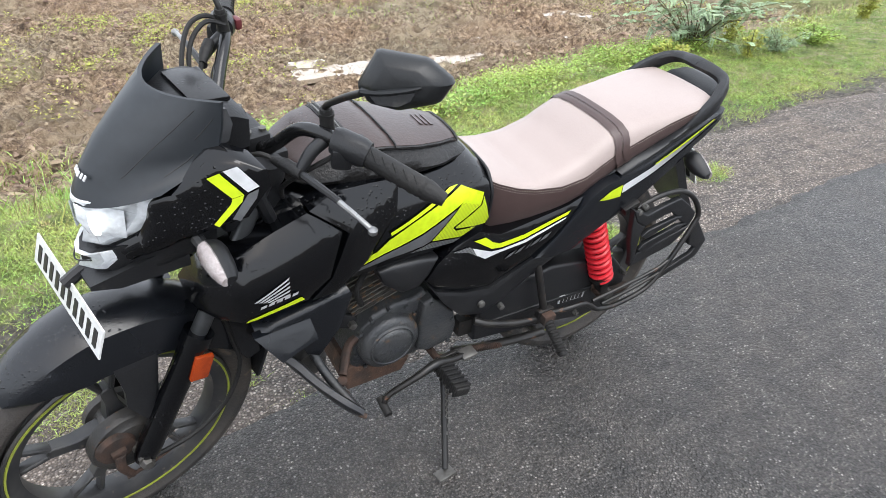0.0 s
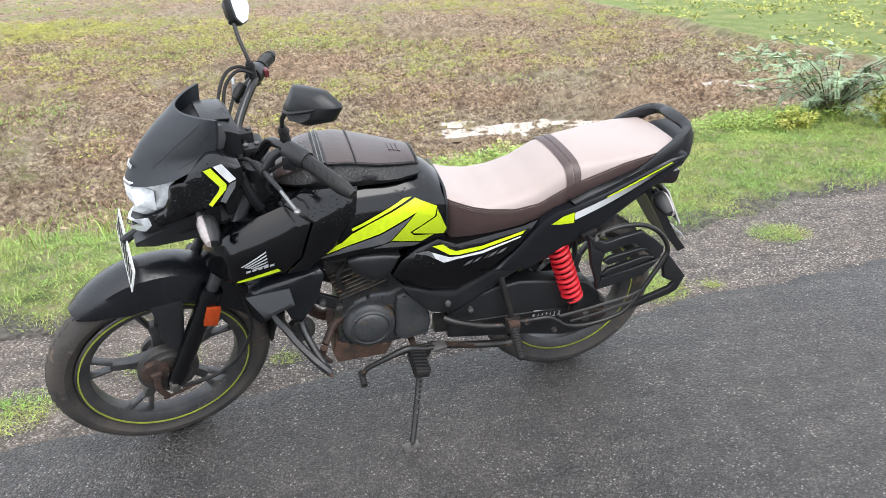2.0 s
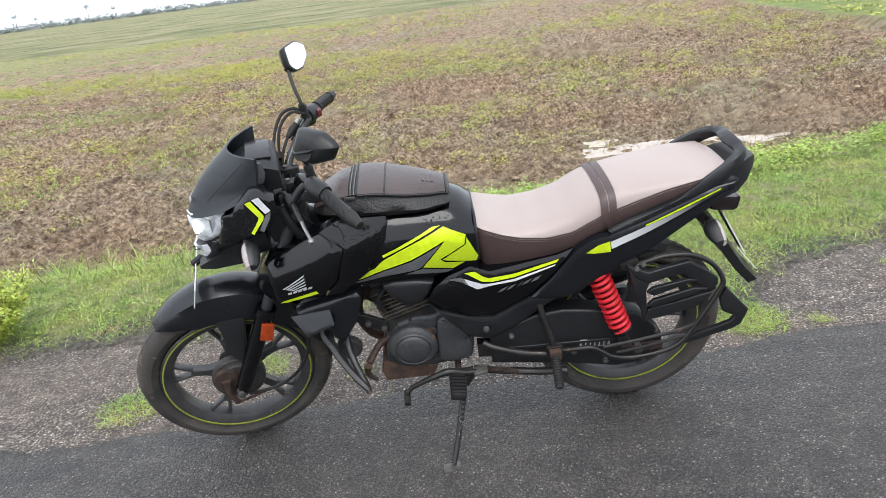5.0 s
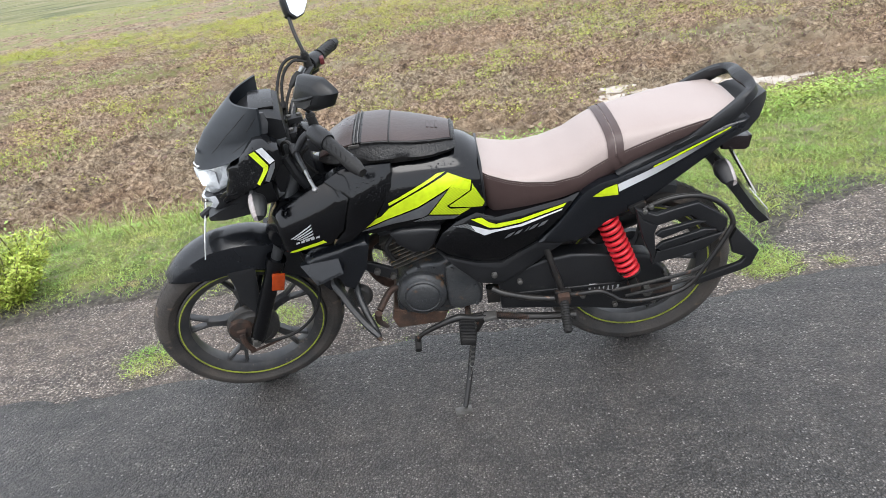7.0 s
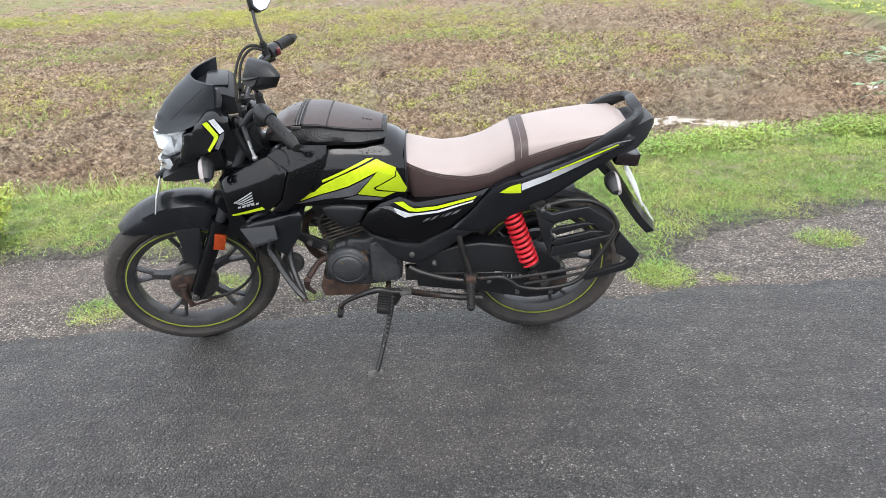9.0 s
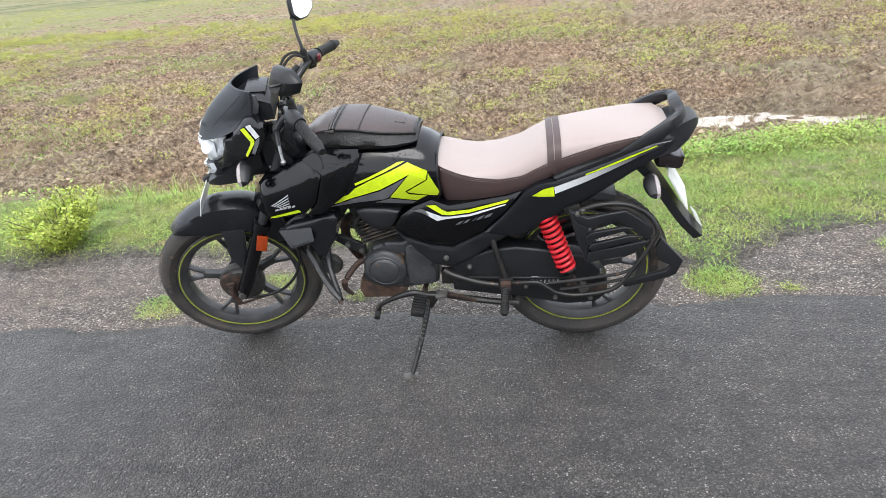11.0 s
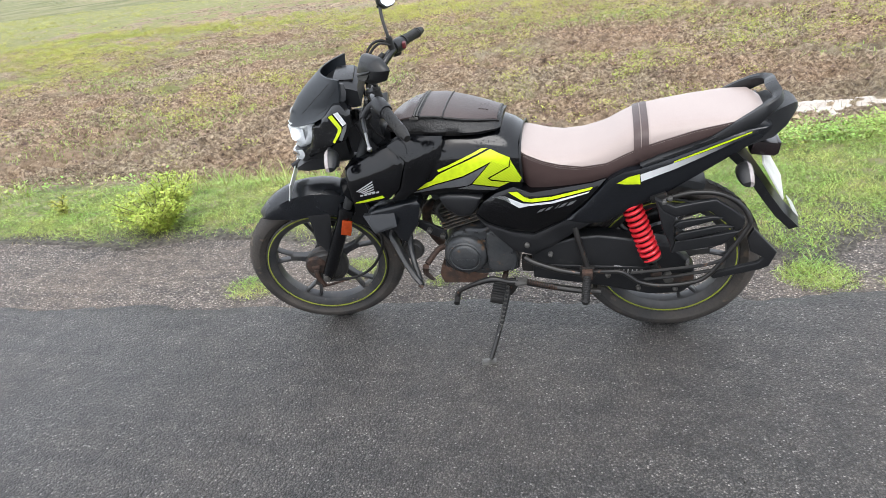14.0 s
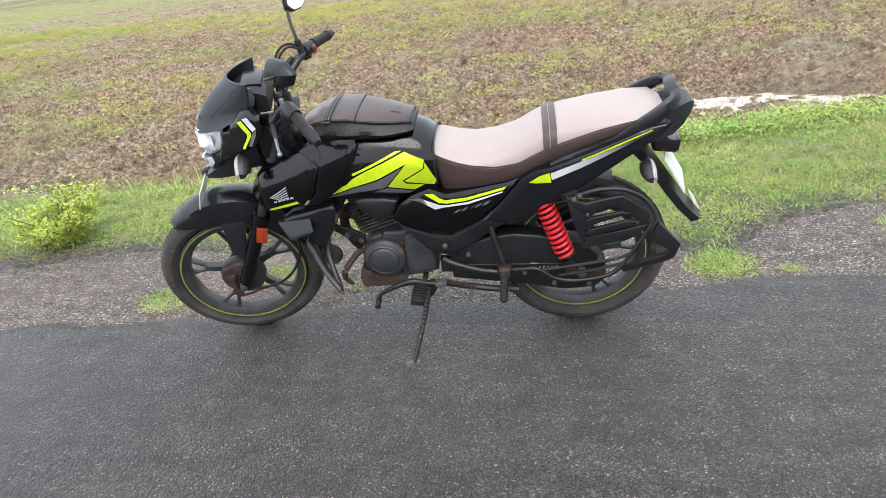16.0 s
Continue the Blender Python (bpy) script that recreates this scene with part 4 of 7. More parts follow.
def lathe(profile, c, segs=48, axis="Y", closed=False):
    """Turn (radius, offset along the axis) pairs round an axis through c."""
    bm = bmesh.new()
    rings = []
    for r, o in profile:
        ring = []
        for k in range(segs):
            a = 6.2831853 * k / segs
            p = (r * math.cos(a), o, r * math.sin(a)) if axis == "Y" else (r * math.cos(a), r * math.sin(a), o) if axis == "Z" else (o, r * math.cos(a), r * math.sin(a))
            ring.append(bm.verts.new(Vector(p) + Vector(c)))
        rings.append(ring)
    pairs = list(zip(rings, rings[1:])) + ([(rings[-1], rings[0])] if closed else [])
    for a, b in pairs:
        for k in range(segs):
            bm.faces.new((a[k], a[(k + 1) % segs], b[(k + 1) % segs], b[k]))
    if not closed:
        for ring in (rings[0], rings[-1]):
            bm.faces.new(ring)
    bmesh.ops.recalc_face_normals(bm, faces=bm.faces[:])
    return bm


def loft(rings, cap=True, closed=True):
    bm = bmesh.new()
    vs = [[bm.verts.new(Vector(p)) for p in r] for r in rings]
    k = len(vs[0])
    for a, b in zip(vs, vs[1:]):
        for i in range(k if closed else k - 1):
            bm.faces.new((a[i], a[(i + 1) % k], b[(i + 1) % k], b[i]))
    if cap and closed:
        bm.faces.new(vs[0])
        bm.faces.new(vs[-1])
    bmesh.ops.recalc_face_normals(bm, faces=bm.faces[:])
    return bm


def slab(pts, yf, t, bevel=0.005, smooth=0):
    """A panel with the outline pts (x, z), its outer face at y = yf(x, z) or yf, t thick towards the middle."""
    if smooth:
        pts = [(p.x, p.y) for p in curve([(a, b, 0) for a, b in pts], smooth, True)]
    if not callable(yf):
        bm = bmesh.new()
        out = [bm.verts.new((x, yf, z)) for x, z in pts]
        inn = [bm.verts.new((x, yf + t, z)) for x, z in pts]
        k = len(pts)
        fo, fi = bm.faces.new(out), bm.faces.new(inn[::-1])
        for i in range(k):
            bm.faces.new((out[i], inn[i], inn[(i + 1) % k], out[(i + 1) % k]))
        bmesh.ops.recalc_face_normals(bm, faces=bm.faces[:])
        if bevel:
            bmesh.ops.bevel(bm, geom=list(fo.edges), offset=bevel, segments=3, affect="EDGES", profile=0.5)
        bmesh.ops.triangulate(bm, faces=[q for q in bm.faces if len(q.verts) > 4])
        return bm
    bm = bmesh.new()
    face = bm.faces.new([bm.verts.new((x, 0, z)) for x, z in pts])
    if bevel:
        bmesh.ops.inset_region(bm, faces=[face], thickness=bevel, depth=0.0, use_even_offset=True)
    bmesh.ops.triangulate(bm, faces=bm.faces[:])
    for _ in range(3):
        bmesh.ops.subdivide_edges(bm, edges=[e for e in bm.edges if e.calc_length() > 0.022 and not e.is_boundary], cuts=1)
        bmesh.ops.triangulate(bm, faces=bm.faces[:])
    for v in bm.verts:
        v.co.y = yf(v.co.x, v.co.z) + (bevel * 0.8 if v.is_boundary else 0.0)
    rim = [e for e in bm.edges if e.is_boundary]
    ex = bmesh.ops.extrude_edge_only(bm, edges=rim)
    low = [v for v in ex["geom"] if isinstance(v, bmesh.types.BMVert)]
    for v in low:
        v.co.y += t
    loop = [e for e in bm.edges if e.is_boundary]
    bmesh.ops.holes_fill(bm, edges=loop, sides=0)
    bmesh.ops.triangulate(bm, faces=[q for q in bm.faces if len(q.verts) > 4])
    bmesh.ops.recalc_face_normals(bm, faces=bm.faces[:])
    return bm


def pillow(pts, yf, bulge, t, smooth=0):
    """A domed panel: the outline sinks t towards the middle and the face swells out by bulge."""
    f = yf if callable(yf) else (lambda x, z: yf)
    if smooth:
        pts = [(p.x, p.y) for p in curve([(a, b, 0) for a, b in pts], smooth, True)]
    cx, cz = sum(p[0] for p in pts) / len(pts), sum(p[1] for p in pts) / len(pts)
    rings = []
    for s, d in ((0.985, None), (1.0, 0.0), (0.985, 0.30), (0.94, 0.58), (0.8, 0.82), (0.55, 0.95), (0.25, 1.0)):
        ring = []
        for x, z in pts:
            u, w = cx + (x - cx) * s, cz + (z - cz) * s
            ring.append((u, f(u, w) + (t if d is None else -bulge * d), w))
        rings.append(ring)
    return loft(rings)


def decal(pts, yf, off=0.003, cuts=2):
    """A thin sticker laid on the surface y = yf(x, z)."""
    bm = bmesh.new()
    bm.faces.new([bm.verts.new((x, 0, z)) for x, z in pts])
    bmesh.ops.triangulate(bm, faces=bm.faces[:])
    for _ in range(cuts):
        bmesh.ops.subdivide_edges(bm, edges=[e for e in bm.edges if e.calc_length() > 0.02], cuts=1, use_grid_fill=True)
        bmesh.ops.triangulate(bm, faces=bm.faces[:])
    for v in bm.verts:
        v.co.y = yf(v.co.x, v.co.z) - off
    bmesh.ops.recalc_face_normals(bm, faces=bm.faces[:])
    if sum(q.normal.y for q in bm.faces) > 0:
        bmesh.ops.reverse_faces(bm, faces=bm.faces[:])
    return bm


def pair(name, make, material, parent, label="", steer=False):
    """The same part on the left and on the right side."""
    out = []
    a = make()
    for bm in (a, mirrored(a)):
        out.append(part(name, turned(bm) if steer else bm, material, parent, label))
    return out


def join(*bms):
    a = bms[0]
    for b in bms[1:]:
        me = bpy.data.meshes.new("tmp")
        b.to_mesh(me)
        b.free()
        a.from_mesh(me)
        bpy.data.meshes.remove(me)
    return a


def lin(x, xs, ys):
    return float(np.interp(x, xs, ys))


# ---- wheels ----
def wheel(name, c, rtyre, half, steer, label):
    fix = turned if steer else (lambda b: b)
    # tyre: carcass and tread blocks
    prof = []
    rb = 0.232
    for a in np.linspace(-78, 258, 25):
        u = radians(a)
        prof.append((rb + (rtyre - rb) * (0.5 + 0.5 * math.sin(u)) if a > 0 and a < 180 else rb + (rtyre - rb) * (0.5 + 0.5 * math.sin(u)), half * math.cos(u) * (1.0 if math.sin(u) > -0.2 else 0.86)))
    tyre = fix(lathe(prof, c, 72, closed=True))
    tob = part("tyre", tyre, M_tyre, bike, label)
    tread = bmesh.new()
    for k in range(64):
        a = 6.28318 * k / 64
        for side in (0, ):
            q = block((0, 0, 0), (0.019, half * 0.50, 0.0065), 0.0)
            off = side * half * 0.60
            rr = rtyre - 0.0028 - (half * 0.30 if side else 0.0)
            m = Matrix.Translation(c) @ Matrix.Rotation(-(a + (0.05 if side == 0 else 0.0)), 4, "Y") @ Matrix.Translation((rr, off, 0)) @ Matrix.Rotation(radians(-side * 38), 4, "Z") @ Matrix.Rotation(radians(90), 4, "Y") @ Matrix.Rotation(radians(18 * side if side else 22), 4, "Z")
            q.transform(m)
            me = bpy.data.meshes.new("t")
            q.to_mesh(me)
            q.free()
            tread.from_mesh(me)
            bpy.data.meshes.remove(me)
    part("tread_block", fix(tread), M_tyre, tob)
    w = 0.032
    rim = lathe([(0.236, -w - 0.004), (0.240, -w), (0.238, -w + 0.006), (0.222, -w + 0.010), (0.216, -0.012), (0.216, 0.012), (0.222, w - 0.010), (0.238, w - 0.006), (0.240, w), (0.236, w + 0.004), (0.222, w + 0.002), (0.202, w - 0.012), (0.198, 0.0), (0.202, -w + 0.012), (0.222, -w - 0.002)], c, 72, closed=True)
    rob = part("rim", fix(rim), M_rim, bike)
    for sgn in (-1, 1):
        st = lathe([(0.2290, sgn * (w + 0.0062)), (0.2330, sgn * (w + 0.0062)), (0.2330, sgn * (w + 0.003)), (0.2290, sgn * (w + 0.003))], c, 72, closed=True)
        part("rim_stripe", fix(st), M_rimlime, rob, "thin lime rim sticker")
    for k in range(5):
        a = radians((166 if steer else 150) + 72 * k)
        m = Matrix.Translation(c) @ Matrix.Rotation(-a, 4, "Y")
        b = loft([[(0.045, -0.020, -0.026), (0.045, 0.020, -0.026), (0.045, 0.020, 0.026), (0.045, -0.020, 0.026)],
                  [(0.100, -0.015, -0.013), (0.100, 0.015, -0.013), (0.100, 0.015, 0.013), (0.100, -0.015, 0.013)],
                  [(0.148, -0.014, -0.014), (0.148, 0.014, -0.014), (0.148, 0.014, 0.014), (0.148, -0.014, 0.014)]])
        for sg in (-1, 1):
            b = join(b, loft([[(0.140, -0.013, sg * 0.003), (0.140, 0.013, sg * 0.003), (0.140, 0.013, sg * 0.015), (0.140, -0.013, sg * 0.015)],
                              [(0.206, -0.012, sg * 0.026), (0.206, 0.012, sg * 0.026), (0.206, 0.012, sg * 0.039), (0.206, -0.012, sg * 0.039)]]))
        bmesh.ops.bevel(b, geom=b.edges[:], offset=0.003, segments=1, affect="EDGES")
        b.transform(m)
        part("spoke", fix(b), M_rim, rob)
    return tob, rob


FA = Vector((-0.640, 0, 0.3085))
RA = Vector((0.640, 0, 0.3085))
ft, fr = wheel("front", FA, 0.306, 0.042, True, "dusty black front tyre")
rt, rr_ = wheel("rear", RA, 0.308, 0.052, False, "dusty black rear tyre")
part("front_hub", turned(lathe([(0.02, -0.064), (0.060, -0.062), (0.066, -0.056), (0.080, -0.054), (0.084, -0.048), (0.084, -0.026), (0.060, -0.020), (0.050, 0.03), (0.062, 0.034), (0.062, 0.05), (0.02, 0.06)], FA, 40)), M_drum, bike, "dull black drum brake hub")
part("rear_hub", lathe([(0.02, -0.07), (0.07, -0.066), (0.075, -0.05), (0.06, -0.03), (0.06, 0.05), (0.085, 0.055), (0.085, 0.075), (0.02, 0.08)], RA, 40), M_engine, bike)
# brake arm, its plate and cable on the front hub
part("brake_plate", turned(join(lathe([(0.012, -0.074), (0.036, -0.072), (0.040, -0.064), (0.040, -0.058), (0.01, -0.058)], FA + Vector((-0.035, 0, 0.022)), 24), block(FA + Vector((-0.035, -0.078, 0.022)), (0.030, 0.012, 0.014), 0.003))), M_rust, bike, "rusty brake cam housing")
part("brake_arm", turned(tube([FA + Vector((-0.035, -0.078, 0.015)), FA + Vector((-0.038, -0.082, -0.03)), FA + Vector((-0.022, -0.080, -0.075))], [0.012, 0.010, 0.008], 8)), M_rust, bike, "rusty brake arm")
part("brake_rod", turned(tube([FA + Vector((-0.035, -0.080, -0.078)), FA + Vector((0.03, -0.083, -0.064)), FA + Vector((0.10, -0.078, -0.052))], 0.0045, 7)), M_rust, bike)
part("brake_cable", turned(tube([FA + Vector((0.02, -0.082, -0.050)), FA + Vector((0.12, -0.085, -0.044)), FA + Vector((0.20, -0.085, 0.01)), FA + Vector((0.245, -0.075, 0.10)), FA + Vector((0.235, -0.06, 0.20)), (-0.42, -0.06, 0.66), (-0.36, -0.10, 0.85)], 0.0055, 7)), M_rubber, bike)

# ---- front fork ----
def fork_point(z, y):
    return Vector((-0.596 + (z - 0.3085) * math.tan(radians(RAKE)) - 0.030, y, z))


pair("fork_leg", lambda: join(tube([fork_point(0.285, -0.092), fork_point(0.30, -0.092), fork_point(0.33, -0.092), fork_point(0.56, -0.092), fork_point(0.575, -0.092)], [0.019, 0.024, 0.0255, 0.0265, 0.028], 16, smooth=False), tube([fork_point(0.575, -0.092), fork_point(0.60, -0.092)], 0.030, 16)), M_black, bike, "black fork slider with mud splashes", True)
pair("fork_tube", lambda: tube([fork_point(0.595, -0.092), fork_point(0.93, -0.092)], 0.0165, 14), M_forktube, bike, "dark fork tube", True)
pair("axle_nut", lambda: lathe([(0.004, -0.125), (0.013, -0.122), (0.015, -0.112), (0.015, -0.10)], Vector((FA.x + 0.004, 0, 0.298)), 6), M_steel, bike, "", True)
part("axle", turned(tube([(FA.x, -0.11, 0.3085), (FA.x, 0.11, 0.3085)], 0.010, 10)), M_steel, bike)
for z, t in ((0.735, 0.03), (0.925, 0.026)):
    x = fork_point(z, 0).x
    part("fork_yoke", turned(join(block((x + 0.012, 0, z), (0.085, 0.15, t), 0.010), lathe([(0.026, z - t * 0.7), (0.028, z), (0.026, z + t * 0.7)], (x, -0.092, 0), 18, "Z"), lathe([(0.026, z - t * 0.7), (0.028, z), (0.026, z + t * 0.7)], (x, 0.092, 0), 18, "Z"))), M_matte, bike, "black fork yoke")
pair("fork_reflector", lambda: block((-0.498, -0.122, 0.530), (0.038, 0.010, 0.062), 0.003, (0, 18, 0)), M_orange, bike, "orange plastic reflector", True)

# ---- front mudguard ----
def fender_ring(a):
    ca, sa = math.cos(radians(a)), math.sin(radians(a))
    r = lin(a, [12, 40, 75, 95, 110, 124], [0.340, 0.346, 0.356, 0.350, 0.336, 0.318])
    hw = lin(a, [12, 40, 70, 105, 118, 124], [0.052, 0.058, 0.072, 0.068, 0.056, 0.036])
    drop = lin(a, [12, 30, 50, 66, 85, 100, 112, 124], [0.050, 0.070, 0.095, 0.085, 0.098, 0.090, 0.055, 0.010])
    prof = [(-hw, -drop), (-hw * 1.0, -drop * 0.5), (-hw * 0.86, -0.006), (-hw * 0.45, 0.010), (0, 0.014), (hw * 0.45, 0.010), (hw * 0.86, -0.006), (hw, -drop * 0.5), (hw, -drop)]
    inner = [(y * 0.94, z - 0.004) for y, z in reversed(prof)]
    return [(FA.x + ca * (r + z), y, FA.z + sa * (r + z)) for y, z in prof + inner]


part("front_mudguard", turned(loft([fender_ring(a) for a in np.linspace(14, 124, 34)])), M_satin, bike, "satin black front mudguard with rain drops")
pair("mudguard_stay", lambda: slab([(-0.640, 0.572), (-0.632, 0.504), (-0.636, 0.462), (-0.608, 0.405), (-0.596, 0.372), (-0.578, 0.440), (-0.556, 0.572)], lambda x, z: -0.072 - 0.020 * (0.58 - z) / 0.2, 0.010, 0.004), M_matte, bike, "matte black mudguard side stay with mud specks", True)
part("mud_flap", turned(loft([[(x, -w, z), (x + 0.008, -w, z), (x + 0.008, w, z), (x, w, z)] for x, w, z in ((-0.312, 0.052, 0.46), (-0.322, 0.058, 0.38), (-0.345, 0.056, 0.30))])), M_matte, bike)

# ---- headlamp cowl, visor, plate ----
VZ = [0.900, 0.930, 0.965, 1.000, 1.035, 1.072]
VF = [-0.616, -0.607, -0.587, -0.558, -0.518, -0.466]
VIS = []
for u in np.linspace(0, 1, 16):
    zf, zs = 0.916 + 0.156 * u, 0.946 + 0.128 * u
    VIS.append((zf, lin(zf, VZ, VF), lin(zs, [0.946, 0.966, 0.986, 1.03, 1.078], [-0.509, -0.452, -0.410, -0.398, -0.392]), lin(zs, [0.946, 0.985, 1.03, 1.078], [0.092, 0.099, 0.104, 0.1075]), zs - zf))


def visor_ring(z, xf, xs, hw, shift, tilt=0.0):
    out = []
    for k in range(25):
        u = -1 + 2 * k / 24
        s = abs(u) ** 1.9
        out.append((xf + (xs - xf) * s, u * hw + shift, z + tilt * abs(u) ** 2.5))
    return out


vrings = [visor_ring(z, xf, xs, hw, lin(z, [0.916, 1.0, 1.072], [0.0, 0.014, 0.0235]), rise) for z, xf, xs, hw, rise in VIS]
vbm = loft([a + [(p[0] + 0.006, p[1] * 0.965, p[2]) for p in reversed(a)] for a in vrings])
visor = part("visor", turned(vbm), M_visor, bike, "tall matte smoke-black headlamp visor")
part("visor_lettering", turned(join(*[block((-0.5925 + 0.0016 * abs(k - 2), -0.016 + 0.008 * k, 0.962), (0.0016, 0.0050, 0.009), 0.0, (0, 33, 0)) for k in range(5)])), M_white, visor, "small white lettering bars")

for sg in (-1, 1):
    for ka, ja, kb, jb in ((9.5, 13.5, 6.0, 4.0), (11.4, 12.0, 10.4, 8.6), (10.6, 6.0, 9.6, 3.2)):
        seam = []
        for f in np.linspace(0, 1, 12):
            k, j = 12 + sg * (ka + (kb - ka) * f), ja + (jb - ja) * f
            lo = Vector(vrings[int(j)][int(k)]).lerp(Vector(vrings[int(j)][int(k) + 1]), k % 1)
            hi = Vector(vrings[int(j) + 1][int(k)]).lerp(Vector(vrings[int(j) + 1][int(k) + 1]), k % 1)
            seam.append(lo.lerp(hi, j % 1))
        part("visor_groove", turned(tube(seam, 0.0011, 5, 1)), M_char, visor, "fine moulded groove")


def cowl_y(x, z):
    return -0.118 - 0.75 * (x + 0.445) + 0.25 * (z - 0.977)


def cowl_skin(x, z):
    """The cowl's face: flat above, folded in below a crease from the lamp to the tail of the flash."""
    return cowl_y(x, z) + 0.55 * max(0.0, 0.868 + 0.42 * (x + 0.49) - z)


COWL = [(-0.523, 0.924), (-0.494, 0.941), (-0.458, 0.970), (-0.427, 1.000), (-0.400, 1.004), (-0.366, 0.992), (-0.364, 0.966), (-0.400, 0.905), (-0.436, 0.884), (-0.489, 0.846), (-0.547, 0.808), (-0.592, 0.785), (-0.596, 0.800), (-0.578, 0.824), (-0.545, 0.852), (-0.528, 0.890)]
for sgn, bm in zip((-1, 1), (lambda a: (a, mirrored(a)))(slab(COWL, cowl_skin, 0.06, 0.008))):
    cw = part("headlamp_cowl", turned(bm), M_black, bike, "glossy black headlamp cowl side with rain drops")
    cy = cowl_skin
    for nm, pts, m, lb in (("white_flash", [(-0.424, 0.988), (-0.405, 0.998), (-0.382, 0.967), (-0.398, 0.955)], M_white, "white decal flash"),
                           ("lime_flash", [(-0.446, 0.974), (-0.429, 0.984), (-0.4035, 0.9505), (-0.419, 0.942)], M_lime, "lime decal flash"),
                           ("lime_flash", [(-0.419, 0.9415), (-0.4035, 0.950), (-0.407, 0.938), (-0.443, 0.889), (-0.449, 0.893), (-0.422, 0.932)], M_lime, "lime decal flash"),
                           ("grey_flash", [(-0.398, 0.952), (-0.383, 0.963), (-0.388, 0.946), (-0.414, 0.903), (-0.424, 0.905)], M_greydecal, "grey decal flash")):
        d = decal(pts, cy, 0.003, 3)
        if sgn > 0:
            d = (lambda q: (mirrored(q)))(d)
        part(nm, turned(d), m, cw, lb)
def swept(y, x0=-0.612):
    return x0 + 18.0 * y * y


YS = list(np.linspace(-1, 1, 13))
part("cowl_front", turned(loft([[(swept(y * w, xf), y * w, z) for y in YS] + [(-0.42, y * w, z) for y in reversed(YS)] for w, xf, z in ((0.078, -0.590, 0.922), (0.084, -0.590, 0.870), (0.084, -0.596, 0.820), (0.074, -0.606, 0.785), (0.05, -0.600, 0.765))])), M_matte, bike, "matte black headlamp housing")
LAMP = [(-0.073, 0.934), (-0.050, 0.930), (-0.026, 0.928), (0, 0.927), (0.026, 0.928), (0.050, 0.930), (0.073, 0.934), (0.071, 0.904), (0.061, 0.867), (0.035, 0.836), (0.0, 0.827), (-0.035, 0.836), (-0.061, 0.867), (-0.071, 0.904)]
lamp = part("headlamp", turned(loft([[(swept(y * k, -0.606 + d), y * k, 0.888 + (z - 0.888) * k) for y, z in LAMP] for k, d in ((1.0, 0.020), (1.0, 0.0), (0.95, -0.006), (0.90, -0.007))])), M_reflector, bike, "clear headlamp with chrome reflector")
for sg in (-1, 1):
    part("reflector_bowl", turned(loft([[(swept(sg * 0.033 + y * k, -0.6145) + d, sg * 0.033 + y * k, 0.888 + z * k) for y, z in ((-0.024, 0.024), (0.024, 0.030), (0.028, 0.000), (0.010, -0.028), (-0.022, -0.034))] for k, d in ((1.0, 0.0), (0.75, -0.003), (0.3, -0.002))])), M_reflector, lamp, "faceted headlamp reflector")
part("lit_bulb", turned(lathe([(0.006, -0.005), (0.018, -0.004), (0.021, 0.003), (0.010, 0.005)], (swept(0.034, -0.619), -0.034, 0.888), 20, "X")), M_glow, lamp, "lit white lamp")
DAY = [(-0.045, 0.832), (-0.022, 0.820), (0, 0.816), (0.022, 0.820), (0.045, 0.832), (0.048, 0.811), (0.036, 0.788), (0, 0.780), (-0.036, 0.788), (-0.048, 0.811)]
day = part("day_lamp", turned(loft([[(swept(y * k, -0.622 + d), y * k, 0.808 + (z - 0.808) * k) for y, z in DAY] for k, d in ((1, 0.015), (1, 0), (0.85, -0.006))])), M_reflector, bike, "white daytime lamp under the headlamp")
part("day_lamp_frame", turned(loft([[(swept(y * k, -0.619 + d), y * k, 0.806 + (z - 0.806) * k * 1.05) for y, z in DAY] for k, d in ((1.0, 0.03), (1.22, 0.012), (1.22, 0.0), (1.04, -0.002))])), M_matte, day, "black frame round the daytime lamp")
part("day_lamp_mark", turned(tube([(swept(0.03, -0.631), -0.03, 0.812), (swept(0, -0.631), 0, 0.802), (swept(0.03, -0.631), 0.03, 0.812)], 0.0014, 6)), M_char, day)
plate = part("number_plate", turned(block((-0.655, 0.02, 0.712), (0.003, 0.285, 0.062), 0.0, (0, 18, 0))), M_plate, bike, "white number plate with black marks")
for k in range(10):
    part("plate_mark", turned(block((-0.6575, -0.100 + 0.0265 * k, 0.712), (0.0015, 0.013, 0.036), 0.0, (0, 18, 0))), M_char, plate, "black number marks as bars")
part("plate_bracket", turned(tube([(-0.655, 0.02, 0.735), (-0.60, 0.02, 0.76), (-0.52, 0.0, 0.77)], 0.012, 8)), M_matte, bike)
part("beak", turned(loft([[(-0.628, -0.030, 0.745), (-0.628, 0.030, 0.745), (-0.628, 0.030, 0.755), (-0.628, -0.030, 0.755)], [(-0.585, -0.055, 0.75), (-0.585, 0.055, 0.75), (-0.585, 0.055, 0.785), (-0.585, -0.055, 0.785)], [(-0.47, -0.075, 0.76), (-0.47, 0.075, 0.76), (-0.47, 0.075, 0.82), (-0.47, -0.075, 0.82)]])), M_matte, bike, "matte black beak under the headlamp")
